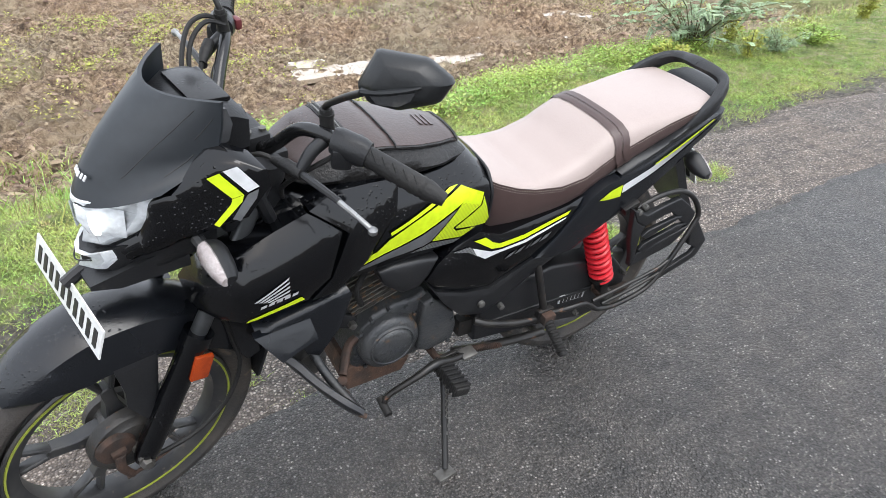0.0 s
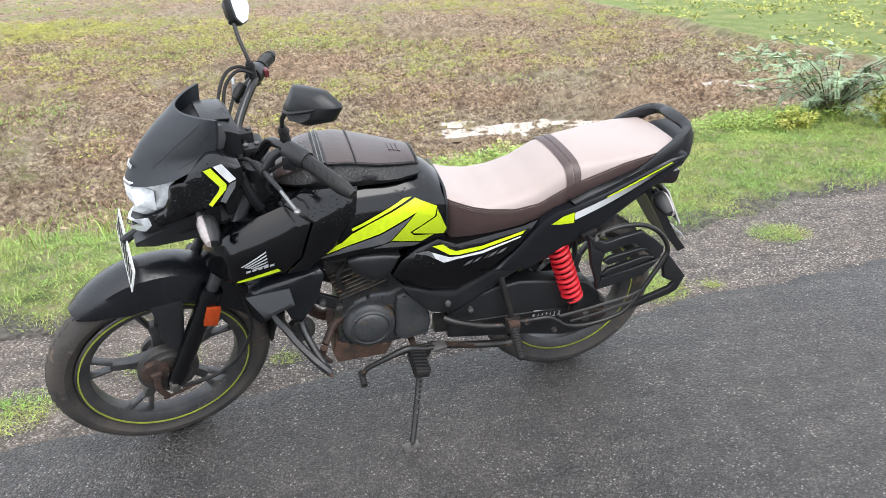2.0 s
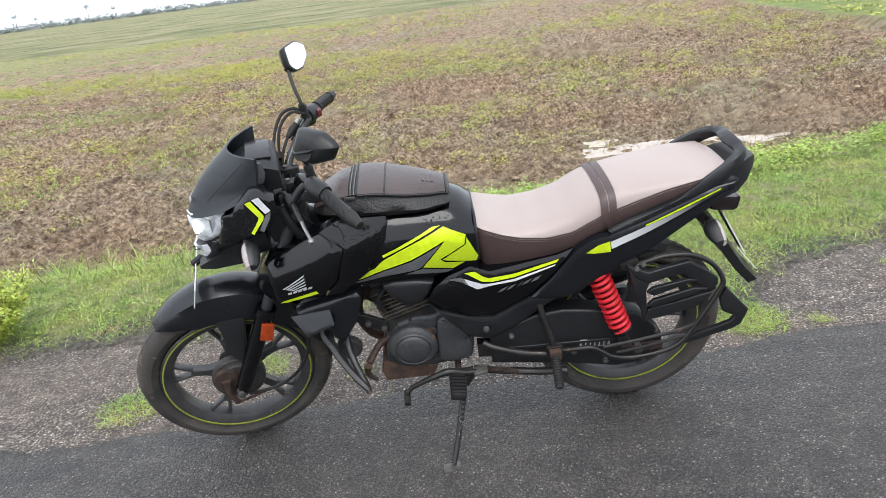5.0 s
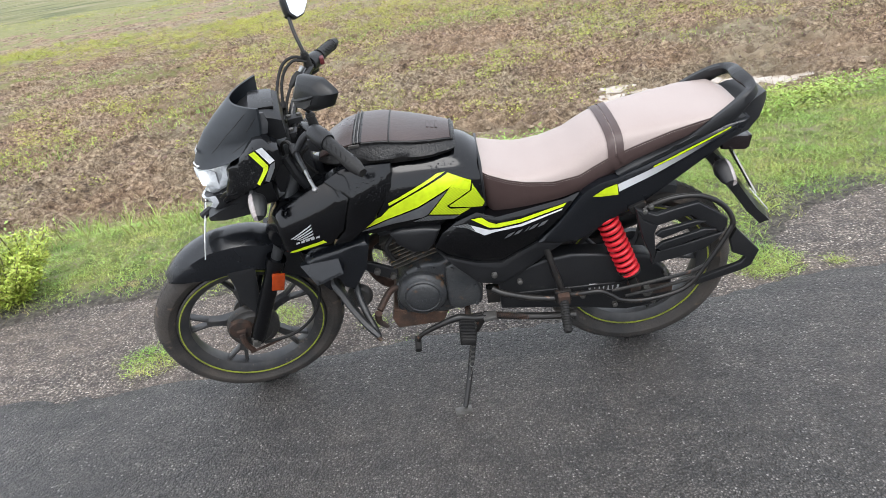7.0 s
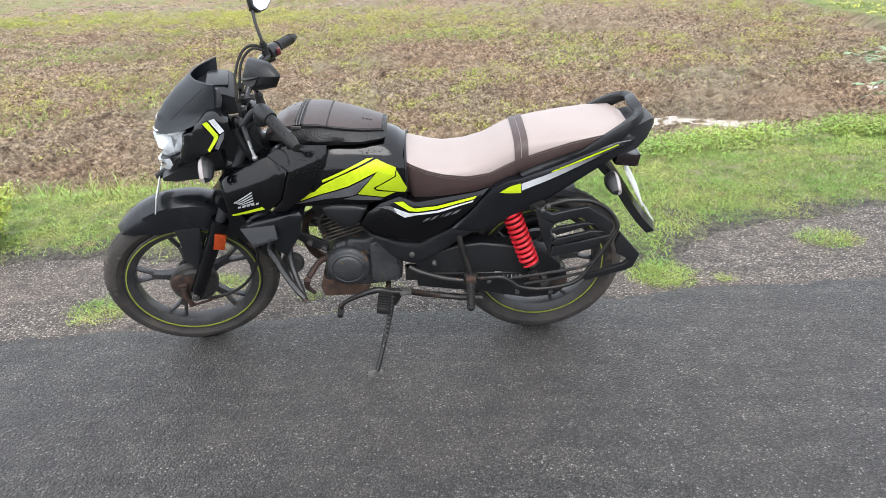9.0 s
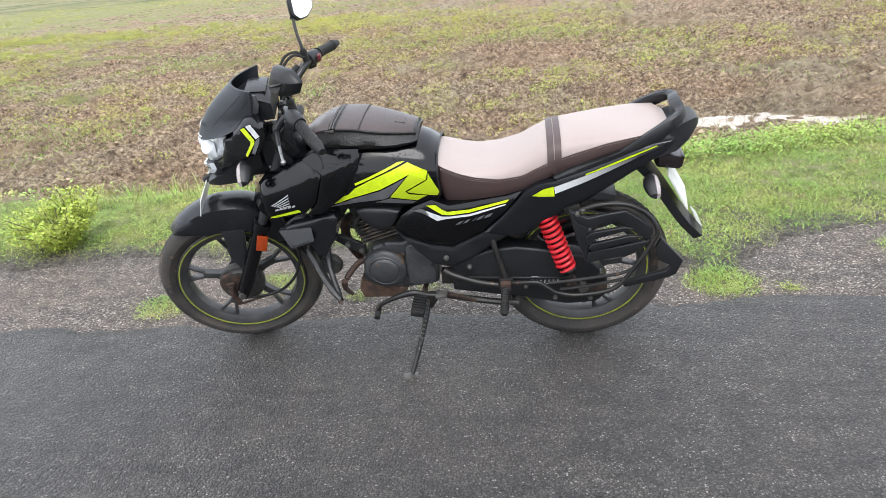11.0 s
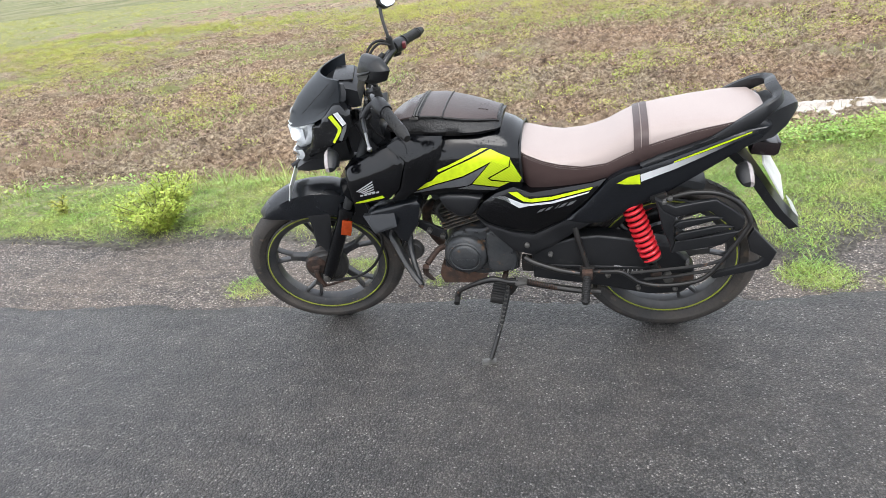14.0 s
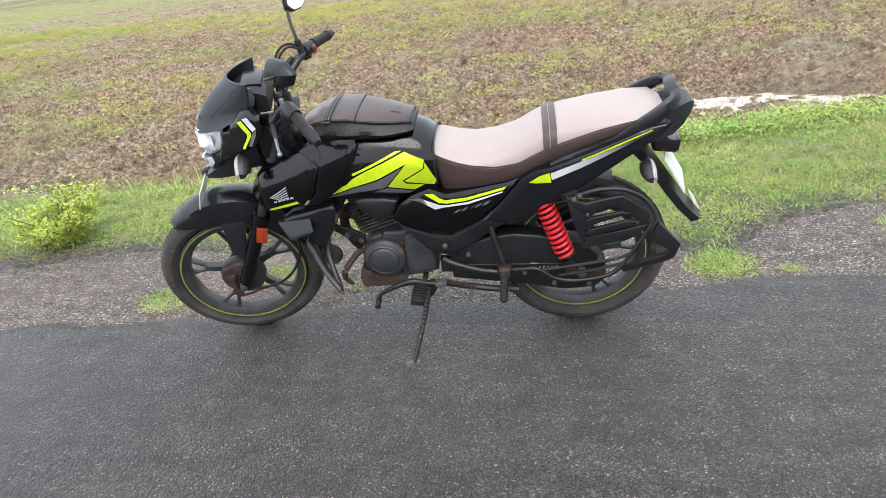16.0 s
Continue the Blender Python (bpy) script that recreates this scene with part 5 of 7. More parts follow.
# instrument panel
part("instrument_panel", turned(loft([[(x, y0, zb), (x, y1, zb), (x, y1, zt), (x, y1 - 0.018, zt + 0.010), (x, y0 + 0.018, zt + 0.010), (x, y0, zt)] for x, y0, y1, zb, zt in ((-0.470, -0.030, 0.060, 1.000, 1.012), (-0.445, -0.046, 0.080, 0.985, 1.030), (-0.405, -0.062, 0.100, 0.975, 1.042), (-0.365, -0.074, 0.106, 0.970, 1.036), (-0.340, -0.072, 0.104, 0.970, 1.022))])), M_matte, bike, "black instrument housing behind the visor")
part("instrument_glass", turned(block((-0.385, 0.016, 1.050), (0.066, 0.110, 0.010), 0.004, (0, 6, 0))), M_barblack, bike, "dark instrument glass")
# added panel: its paler grey paints in the sky reflected on the housing side
part("instrument_side", turned(slab([(-0.396, 1.058), (-0.380, 1.056), (-0.374, 1.030), (-0.384, 1.002), (-0.400, 1.000)], lambda x, z: -0.086 + 0.25 * max(0.0, z - 1.02), 0.006, 0.002)), M_sidegrey, bike, "side of the instrument housing, reflected sky put in as paler grey")

# ---- indicators ----
def indicator(c, d, steer, label):
    """c: root, d: unit direction outwards; a stalk and a kite-shaped lens."""
    c, d = Vector(c), Vector(d).normalized()
    fix = turned if steer else (lambda b: b)
    body = fix(tube([c, c + d * 0.03], [0.012, 0.010], 8))
    o = part("indicator", body, M_matte, bike, label)
    face = -1 if steer else 1
    sz = ((0.0, 0.016), (0.008, 0.024), (0.024, 0.028), (0.044, 0.024), (0.064, 0.016), (0.074, 0.009))

    def half(depth, a0, a1):
        return [[c + d * (0.024 + a) + Vector((face * depth * (b / 0.029) ** 0.5 * math.cos(t), 0, math.sin(t) * b - 0.12 * a)) for t in np.linspace(a0, a1, 9)] for a, b in sz]
    part("lens", fix(loft(half(0.019, -1.5708, 1.5708))), M_clearlens, o, "milky clear indicator lens")
    part("lens_housing", fix(loft(half(-0.032, -1.62, 1.62))), M_matte, o, "black indicator shell")


for sg in (-1, 1):
    indicator((-0.470, sg * 0.115, 0.855), (0.0, sg * 1.0, -0.12), True, "front indicator on a short stalk")
    indicator((0.845, sg * 0.095, 0.705), (0.08, sg * 1.0, -0.18), False, "rear indicator on a short stalk")

# ---- handlebar ----
part("handlebar", turned(tube([(-0.194, -0.333, 1.011), (-0.246, -0.245, 1.032), (-0.274, -0.190, 1.040), (-0.290, -0.140, 1.026), (-0.304, -0.090, 0.972), (-0.310, -0.055, 0.948), (-0.318, 0.05, 0.945), (-0.316, 0.085, 0.955), (-0.284, 0.130, 0.990), (-0.240, 0.185, 1.023), (-0.202, 0.255, 1.030), (-0.150, 0.345, 1.019)], 0.0118, 14, 8)), M_barblack, bike, "glossy black steel handlebar with rain drops")
for sg in (-1, 1):
    clamp = part("bar_clamp", turned(block((-0.312, sg * 0.04, 0.950), (0.046, 0.032, 0.040), 0.008)), M_matte, bike, "handlebar clamp")
    for dx in (-0.014, 0.014):
        part("clamp_bolt", turned(lathe([(0.003, 0.976), (0.007, 0.975), (0.007, 0.966)], (-0.312 + dx, sg * 0.04, 0), 6, "Z")), M_steel, clamp)


def grip(a, b):
    a, b = Vector(a), Vector(b)
    d = b - a
    pts, rs = [], []
    for k in range(41):
        f = k / 40
        pts.append(a + d * f)
        rs.append(0.0172 if 0.06 < f < 0.92 else 0.0205 if f <= 0.06 else 0.0185 - 0.03 * (f - 0.92))
    bm = tube(pts, rs, 16, smooth=False)
    return join(bm, tube([b, b + d.normalized() * 0.012, b + d.normalized() * 0.036], [0.0185, 0.0165, 0.011], 14, smooth=False))


for ends in (((-0.246, -0.245, 1.032), (-0.194, -0.350, 1.006)), ((-0.199, 0.260, 1.030), (-0.150, 0.345, 1.019))):
    gob = part("grip", turned(grip(*ends)), M_rubber, bike, "ribbed black rubber grip")
    ga, gb = Vector(ends[0]), Vector(ends[1])
    gd = (gb - ga).normalized()
    gu = gd.orthogonal().normalized()
    for k in range(3):
        for f in range(5):
            a_ = gu * math.cos(2.1 * k) + gd.cross(gu) * math.sin(2.1 * k)
            b_ = gu * math.cos(2.1 * k + 0.7) + gd.cross(gu) * math.sin(2.1 * k + 0.7)
            m_ = ga.lerp(gb, 0.16 + 0.16 * f)
            part("grip_ridge", turned(tube([m_ + a_ * 0.0178, m_ + gd * 0.007 + (a_ + b_).normalized() * 0.0182, m_ + gd * 0.014 + b_ * 0.0178], 0.0011, 5, 3)), M_rubber, gob)
def right(bm):
    """Carry a control of the left half of the bar over to the right half."""
    bm = mirrored(bm)
    bm.transform(Matrix.Translation((0.038, 0.008, -0.006)))
    return bm


def controls(name, make, material, label=""):
    for bm in (make(), right(make())):
        part(name, turned(bm), material, bike, label)


controls("switch_housing", lambda: join(tube([(-0.268, -0.205, 1.037), (-0.262, -0.214, 1.036), (-0.244, -0.248, 1.031), (-0.238, -0.258, 1.029)], [0.021, 0.0245, 0.0245, 0.021], 18, smooth=False), block((-0.266, -0.226, 1.018), (0.034, 0.034, 0.036), 0.008, (0, 0, -35))), M_matte, "black switch housing")
controls("lever_perch", lambda: tube([(-0.270, -0.192, 1.034), (-0.298, -0.190, 1.016), (-0.320, -0.192, 0.990)], [0.012, 0.011, 0.009], 10), M_matte)
controls("lever_root", lambda: tube([(-0.324, -0.178, 0.985), (-0.318, -0.232, 0.986), (-0.309, -0.282, 0.982)], [0.0075, 0.0064, 0.0056], 8), M_matte, "black lever root")
controls("lever", lambda: join(tube([(-0.310, -0.278, 0.982), (-0.306, -0.305, 0.979), (-0.301, -0.332, 0.974), (-0.297, -0.350, 0.969)], [0.0050, 0.0046, 0.0044, 0.0048], 8), lathe([(0.003, -0.008), (0.0078, -0.003), (0.0078, 0.003), (0.003, 0.008)], (-0.297, -0.353, 0.968), 12, "Z")), M_chrome, "bare metal brake or clutch lever")
part("switch_button", turned(block((-0.238, -0.236, 1.048), (0.012, 0.012, 0.010), 0.003)), M_matte, bike)
part("start_button", turned(block((-0.192, 0.226, 1.030), (0.014, 0.024, 0.022), 0.005)), M_switchred, bike, "faded red starter switch")


def mirror_head(sg, c, n, roll, stem):
    """A black shell with a raised rib and a pressed panel on its back, glass on its front, on a bent stem."""
    c, n = Vector(c), Vector(n).normalized()
    r = Vector((0, 0, 1)).cross(n).normalized()
    u = n.cross(r)
    r, u = r * math.cos(roll) + u * math.sin(roll), u * math.cos(roll) - r * math.sin(roll)
    side = r * sg
    outline = [(-0.043, 0.039), (-0.036, 0.0405), (0.026, 0.036), (0.034, 0.033), (0.064, 0.013), (0.068, 0.006), (0.052, -0.021), (0.046, -0.025), (-0.004, -0.0395), (-0.012, -0.040), (-0.048, -0.035), (-0.054, -0.031), (-0.067, -0.014), (-0.068, -0.007)]

    def at(a, b, d):
        return c + side * a + u * b + n * d
    rings = [[at(a * s_, b * s_, d) for a, b in outline] for s_, d in ((0.20, -0.033), (0.58, -0.031), (0.66, -0.029), (0.90, -0.016), (0.97, -0.010), (1.0, -0.002), (1.0, 0.004), (0.95, 0.006))]
    ob = part("mirror", turned(loft(rings)), M_mirrorshell, bike, "black plastic mirror shell with rain drops")
    part("mirror_glass", turned(loft([[at(a * 0.90, b * 0.90, 0.0055 + d) for a, b in outline] for d in (-0.003, 0.0015)])), M_mirror, ob, "mirror glass")
    part("shell_rib", turned(tube([at(-0.058, -0.016, -0.017), at(-0.030, -0.012, -0.030), at(0.005, -0.004, -0.0345), at(0.026, 0.002, -0.033)], [0.006, 0.005, 0.004, 0.002], 8)), M_mirrorshell, ob)
    part("shell_panel", turned(loft([[at(a, b, d + 0.004 * (abs(a) / 0.05) ** 2) for a, b in ((-0.044, -0.018), (0.018, -0.006), (0.012, -0.018), (-0.004, -0.027), (-0.034, -0.028))] for d in (-0.0315, -0.0345)])), M_matte, ob, "grained lower panel")
    base = Vector(stem)
    joint = at(-0.060, -0.020, -0.010)
    part("mirror_stem", turned(tube([base + Vector((-0.006, 0, 0.040)), base + Vector((-0.007, sg * 0.003, 0.055)), base.lerp(joint, 0.55) + Vector((-0.006, 0, 0.026)), joint], 0.0056, 10, 6)), M_bar, ob, "black mirror stem")
    part("stem_boot", turned(tube([base, base + Vector((-0.004, 0, 0.030)), base + Vector((-0.006, 0, 0.048))], [0.0125, 0.0115, 0.0095], 12, 2)), M_rubber, ob, "ribbed rubber boot")
    part("boot_collar", turned(tube([base + Vector((-0.004, 0, 0.034)), base + Vector((-0.0045, 0, 0.040))], 0.0128, 12)), M_rubber, ob)


mirror_head(-1, (-0.233, -0.317, 1.189), (0.761, 0.604, -0.238), -0.106, (-0.258, -0.176, 1.030))
mirror_head(1, (-0.222, 0.312, 1.184), (0.84, -0.46, 0.42), 0.0, (-0.233, 0.200, 1.030))
# cables from the bar to the frame
for pts in ([(-0.330, -0.135, 0.976), (-0.345, -0.105, 0.975), (-0.362, -0.08, 0.950), (-0.36, -0.06, 0.88), (-0.33, -0.05, 0.80)],
            [(-0.228, 0.195, 1.040), (-0.262, 0.205, 1.066), (-0.305, 0.195, 1.058), (-0.338, 0.165, 1.010), (-0.352, 0.125, 0.955), (-0.35, 0.09, 0.88)],
            [(-0.236, 0.190, 1.050), (-0.275, 0.190, 1.062), (-0.315, 0.175, 1.030), (-0.336, 0.140, 0.965), (-0.35, 0.08, 0.87)],
            [(-0.272, 0.190, 1.018), (-0.300, 0.165, 1.000), (-0.330, 0.125, 0.955), (-0.335, 0.09, 0.90), (-0.33, 0.06, 0.84)],
            [(-0.258, 0.165, 1.010), (-0.285, 0.150, 0.985), (-0.305, 0.120, 0.950), (-0.32, 0.08, 0.90)],
            [(-0.270, -0.215, 1.015), (-0.31, -0.18, 0.97), (-0.31, -0.12, 0.90), (-0.28, -0.08, 0.83)]):
    part("cable", turned(tube(pts, 0.0046, 7, 8)), M_rubber, bike)
for pts in ([(-0.300, 0.162, 1.000), (-0.284, 0.178, 1.012), (-0.268, 0.194, 1.020)], [(-0.332, -0.128, 0.974), (-0.328, -0.160, 0.982), (-0.322, -0.200, 0.986)]):
    part("lever_sleeve", turned(tube(pts, [0.0065, 0.0115, 0.0105], 10)), M_rubber, bike, "rubber sleeve over the lever joint")
part("loom_strap", turned(tube([(-0.338, 0.124, 0.956), (-0.336, 0.138, 0.970)], 0.010, 8)), M_rubber, bike)
part("wiring_loom", turned(join(block((-0.35, -0.02, 0.86), (0.12, 0.15, 0.10), 0.02), tube([(-0.36, -0.10, 0.93), (-0.34, -0.11, 0.86), (-0.31, -0.10, 0.79)], 0.013, 8))), M_matte, bike)

# ---- tank and shrouds ----
TX = [-0.33, -0.25, -0.15, -0.05, 0.03, 0.08, 0.115, 0.148, 0.178]
TZ = [0.838, 0.865, 0.876, 0.878, 0.874, 0.868, 0.861, 0.846, 0.822]
TW = [0.120, 0.150, 0.158, 0.156, 0.150, 0.145, 0.141, 0.136, 0.128]


def tank_y(x, z):
    w, zt, zc = lin(x, TX, TW), lin(x, TX, TZ), 0.745
    if z > zc:
        u = min(1.0, (z - zc) / (zt - zc))
        return -w * (1 - u ** 2.6) ** 0.55
    return -w * (1 - 0.10 * ((zc - z) / 0.09) ** 2)


def tank_ring(x):
    zt, zb = lin(x, TX, TZ), 0.655
    zs = list(np.linspace(zb, 0.745, 5)) + [0.745 + (zt - 0.745) * math.sin(radians(a)) for a in (15, 30, 45, 57, 67, 76, 83, 90)]
    left = [(x, tank_y(x, z), z) for z in zs]
    return left + [(x, -y, z) for x, y, z in reversed(left[:-1])]


tank = part("fuel_tank", loft([tank_ring(x) for x in np.linspace(-0.33, 0.178, 36)]), M_black, bike, "glossy black fuel tank with lime decals and rain drops")
part("tank_lip", tube([(0.180, tank_y(0.175, z) * 0.98, z) for z in (0.68, 0.72, 0.76, 0.79, 0.808)] + [(0.178, 0, 0.818)] + [(0.180, -tank_y(0.175, z) * 0.98, z) for z in (0.808, 0.79, 0.76, 0.72, 0.68)], 0.004, 8), M_matte, tank)
DEC = [("lime_decal", M_lime, "lime decal", [(-0.203, 0.668), (-0.198, 0.686), (-0.113, 0.716), (-0.088, 0.738), (-0.040, 0.760), (0.090, 0.808), (0.150, 0.776), (0.143, 0.748), (0.096, 0.775), (0.092, 0.771), (-0.007, 0.727), (-0.098, 0.704)]),
       ("lime_dots", M_limedots, "lime decal with dots", [(0.096, 0.776), (0.143, 0.748), (0.072, 0.712), (0.080, 0.700), (0.140, 0.688), (0.105, 0.672), (0.020, 0.694)]),
       ("lime_dots", M_limedots, "lime decal with dots", [(0.151, 0.768), (0.180, 0.697), (0.172, 0.682), (0.083, 0.706), (0.079, 0.711), (0.147, 0.746)]),
       ("lime_streak", M_lime, "thin lime streak", [(-0.084, 0.748), (-0.086, 0.756), (0.060, 0.812), (0.082, 0.812)]),
       ("grey_decal", M_greydecal, "grey decal", [(-0.196, 0.666), (-0.098, 0.700), (-0.007, 0.722), (0.078, 0.760), (0.015, 0.694), (0.0, 0.688), (-0.08, 0.684)]),
       ("grey_dots", M_greydots, "grey dotted decal", [(0.018, 0.690), (0.104, 0.668), (0.085, 0.660), (-0.03, 0.678), (0.0, 0.685)])]
for nm, m, lb, pts in DEC:
    d = decal(pts, tank_y, 0.004 if nm == "lime_streak" else 0.003, 3)
    e = mirrored(d)
    part(nm, d, m, tank, lb)
    part(nm, e, m, tank, lb)


def shroud_y(x, z):
    """The outer face of the shroud: domed, and folded in towards the tank along its top edge."""
    fold = z - (0.722 + 0.43 * (x + 0.412))
    dome = 0.016 * (1 - ((z - 0.715) / 0.085) ** 2) * (1 - 0.5 * ((x + 0.31) / 0.13) ** 2)
    nose = 1.05 * max(0.0, -0.395 - x)
    return -0.168 - max(-0.010, dome) + 0.45 * max(0.0, fold) + nose


SH = [(-0.470, 0.676), (-0.444, 0.728), (-0.412, 0.767), (-0.385, 0.786), (-0.310, 0.813), (-0.248, 0.834), (-0.189, 0.796), (-0.222, 0.702), (-0.267, 0.660), (-0.335, 0.650), (-0.425, 0.637), (-0.458, 0.652)]
UP = [(-0.246, 0.842), (-0.193, 0.868), (-0.120, 0.866), (-0.060, 0.862), (-0.070, 0.800), (-0.129, 0.712), (-0.210, 0.659), (-0.260, 0.657), (-0.217, 0.700), (-0.182, 0.797)]


def upper_y(x, z):
    fold = z - (0.793 + 0.31 * (x + 0.187))
    return min(tank_y(max(x, -0.32), z) - 0.008, -0.152 - 0.031 * max(0, min(1, (-0.07 - x) / 0.11)) + 0.55 * max(0.0, fold) + 0.05 * max(0.0, -fold - 0.03))


for sgn in (-1, 1):
    flip = (lambda b: b) if sgn < 0 else mirrored
    sh = part("tank_shroud", flip(slab(SH, shroud_y, 0.07, 0.004)), M_black, bike, "glossy black tank shroud with a wing emblem")
    up = part("upper_shroud", flip(slab(UP, upper_y, 0.045, 0.004)), M_black, bike, "glossy black upper shroud with rain drops")
    sy = shroud_y
    part("lime_stripe", flip(decal([(-0.390, 0.650), (-0.384, 0.656), (-0.283, 0.682), (-0.276, 0.672), (-0.370, 0.651)], sy, 0.002)), M_lime, sh, "lime stripe")
    for k in range(5):
        x0, z0, x1, z1 = -0.372 + 0.007 * k, 0.7015 - 0.0025 * k, -0.306, 0.740 - 0.0095 * k
        part("emblem_bar", flip(decal([(x0, z0), (x0 + 0.006, z0 - 0.0012), (x1, z1 - 0.0050), (x1 + 0.0015, z1)], sy, 0.003)), M_trim, sh, "silver bar of the wing emblem")
    part("emblem_lettering", flip(join(*[decal([(-0.362 + 0.015 * k, 0.680 + 0.003 * k), (-0.351 + 0.015 * k, 0.682 + 0.003 * k), (-0.349 + 0.015 * k, 0.689 + 0.003 * k), (-0.360 + 0.015 * k, 0.687 + 0.003 * k)], sy, 0.003, 0) for k in range(5)])), M_silver, sh, "silver lettering bars")
    part("lower_fin", flip(slab([(-0.368, 0.592), (-0.325, 0.615), (-0.250, 0.630), (-0.176, 0.642), (-0.168, 0.625), (-0.190, 0.548), (-0.242, 0.472), (-0.268, 0.490), (-0.278, 0.522), (-0.346, 0.562)], lambda x, z: -0.165 + 0.05 * max(0, 0.58 - z), 0.055, 0.008)), M_satin, bike, "satin black radiator fin")
    part("fin_facet", flip(slab([(-0.376, 0.596), (-0.262, 0.602), (-0.254, 0.562), (-0.334, 0.540)], lambda x, z: -0.168 - 0.55 * (0.603 - z), 0.020, 0.003)), M_satin, bike, "satin facet of the radiator fin")
    part("air_cover", flip(pillow([(-0.104, 0.648), (-0.070, 0.655), (0.000, 0.650), (0.045, 0.640), (0.025, 0.600), (-0.002, 0.570), (-0.045, 0.570), (-0.087, 0.606)], -0.140, 0.014, 0.05)), M_matte, bike, "textured black air cover")

# ---- seat ----
SX = [0.172, 0.200, 0.250, 0.300, 0.375, 0.447, 0.490, 0.537, 0.614, 0.700, 0.790, 0.870, 0.898]
ST = [0.798, 0.786, 0.767, 0.758, 0.767, 0.791, 0.817, 0.840, 0.850, 0.857, 0.863, 0.866, 0.856]
SS = [0.786, 0.773, 0.754, 0.742, 0.733, 0.742, 0.763, 0.784, 0.808, 0.833, 0.850, 0.856, 0.848]
SB = [0.690, 0.640, 0.632, 0.636, 0.646, 0.668, 0.690, 0.714, 0.740, 0.772, 0.806, 0.834, 0.840]
SW = [0.105, 0.118, 0.128, 0.134, 0.138, 0.138, 0.136, 0.134, 0.133, 0.132, 0.130, 0.114, 0.070]


def seat_at(x):
    return [lin(x, SX, q) for q in (ST, SS, SB, SW)]


def seat_side(x):
    zt, zs, zb, w = seat_at(x)
    left = [(x, -w * 0.86, zb), (x, -w * 0.985, zb + (zs - zb) * 0.3), (x, -w * 1.03, zb + (zs - zb) * 0.65), (x, -w * 1.0, zs), (x, -w * 0.9, zs - 0.006)]
    return left + [(x, -y, z) for x, y, z in reversed(left)]


def seat_top(x, g=0.0):
    zt, zs, zb, w = seat_at(x)
    h = zt - zs
    left = [(x, -(w + g), zs + 0.001), (x, -(w + g) * 0.965, zs + h * 0.38), (x, -(w + g) * 0.87, zs + h * 0.70 + g * 0.6), (x, -w * 0.70, zs + h * 0.88 + g), (x, -w * 0.40, zs + h * 0.975 + g), (x, 0, zt + g)]
    return left + [(x, -y, z) for x, y, z in reversed(left[:-1])]


seat = part("seat", loft([seat_side(x) for x in np.linspace(0.172, 0.898, 52)]), M_seatside, bike, "stepped dual seat with dark brown leatherette sides")
part("seat_cover", loft([seat_top(x) for x in np.linspace(0.172, 0.898, 52)]), M_seattop, seat, "wet beige leatherette seat top")
for sg in (-1, 1):
    for dz in (0.0045, 0.0105):
        part("stitch_line", join(*[tube([(x, sg * lin(x, SX, SW) * 1.008, lin(x, SX, SS) - dz), (x + 0.0042, sg * lin(x + 0.004, SX, SW) * 1.008, lin(x + 0.0042, SX, SS) - dz)], 0.0005, 4) for x in np.arange(0.176, 0.835, 0.0065)]), M_thread, seat)
for x0, x1 in ((0.527, 0.547), (0.550, 0.570)):
    def sring(x):
        zt, zs, zb, w = seat_at(x)
        top = seat_top(x, 0.0035)
        side = [(x + 0.03 * (zs - z) / 0.06, y, z) for y, z in ((-w * 0.93, zb + 0.012), (-w * 1.05, zb + (zs - zb) * 0.6))]
        return side + top + [(a, -b, c) for a, b, c in reversed(side)]
    part("seat_strap", loft([sring(x) for x in np.linspace(x0, x1, 4)], closed=False), M_seatside, seat, "brown stitched strap across the seat")

# ---- side covers and tail ----
def blade(rows):
    """A flat bar through rows of (x, y, z, half height, half width)."""
    p = curve([r[:3] for r in rows], 4)
    k = np.linspace(0, 1, len(rows))
    f = np.linspace(0, 1, len(p))
    hh, ww = np.interp(f, k, [r[3] for r in rows]), np.interp(f, k, [r[4] for r in rows])
    rings = []
    for i, q in enumerate(p):
        d = (p[min(i + 1, len(p) - 1)] - p[max(i - 1, 0)]).normalized()
        side = d.cross(Vector((-0.45, 0, 0.89))).normalized()
        up = side.cross(d).normalized()
        rings.append([q + side * a * ww[i] + up * b * hh[i] for a, b in ((-1, -0.7), (-0.6, -1), (0.6, -1), (1, -0.7), (1, 0.7), (0.6, 1), (-0.6, 1), (-1, 0.7))])
    return loft(rings)


def cover_y(x, z):
    return -0.138 - 0.014 * math.exp(-((z - 0.60) / 0.07) ** 2) - 0.010 * max(0, min(1, (x - 0.1) / 0.3))


SC = [(0.018, 0.578), (0.045, 0.620), (0.090, 0.650), (0.152, 0.672), (0.206, 0.650), (0.300, 0.664), (0.402, 0.680), (0.446, 0.694), (0.380, 0.612), (0.317, 0.552), (0.206, 0.491), (0.130, 0.502), (0.049, 0.540)]
SL = [(0.020, 0.572), (0.050, 0.534), (0.131, 0.498), (0.207, 0.487), (0.317, 0.550), (0.402, 0.545), (0.331, 0.492), (0.262, 0.440), (0.198, 0.405), (0.131, 0.423), (0.080, 0.480)]
TP = [(0.317, 0.552), (0.376, 0.608), (0.457, 0.700), (0.499, 0.722), (0.545, 0.731), (0.645, 0.765), (0.749, 0.799), (0.840, 0.829), (0.905, 0.838), (0.902, 0.822), (0.885, 0.803), (0.805, 0.757), (0.702, 0.695), (0.618, 0.642), (0.530, 0.598), (0.437, 0.541), (0.372, 0.538)]


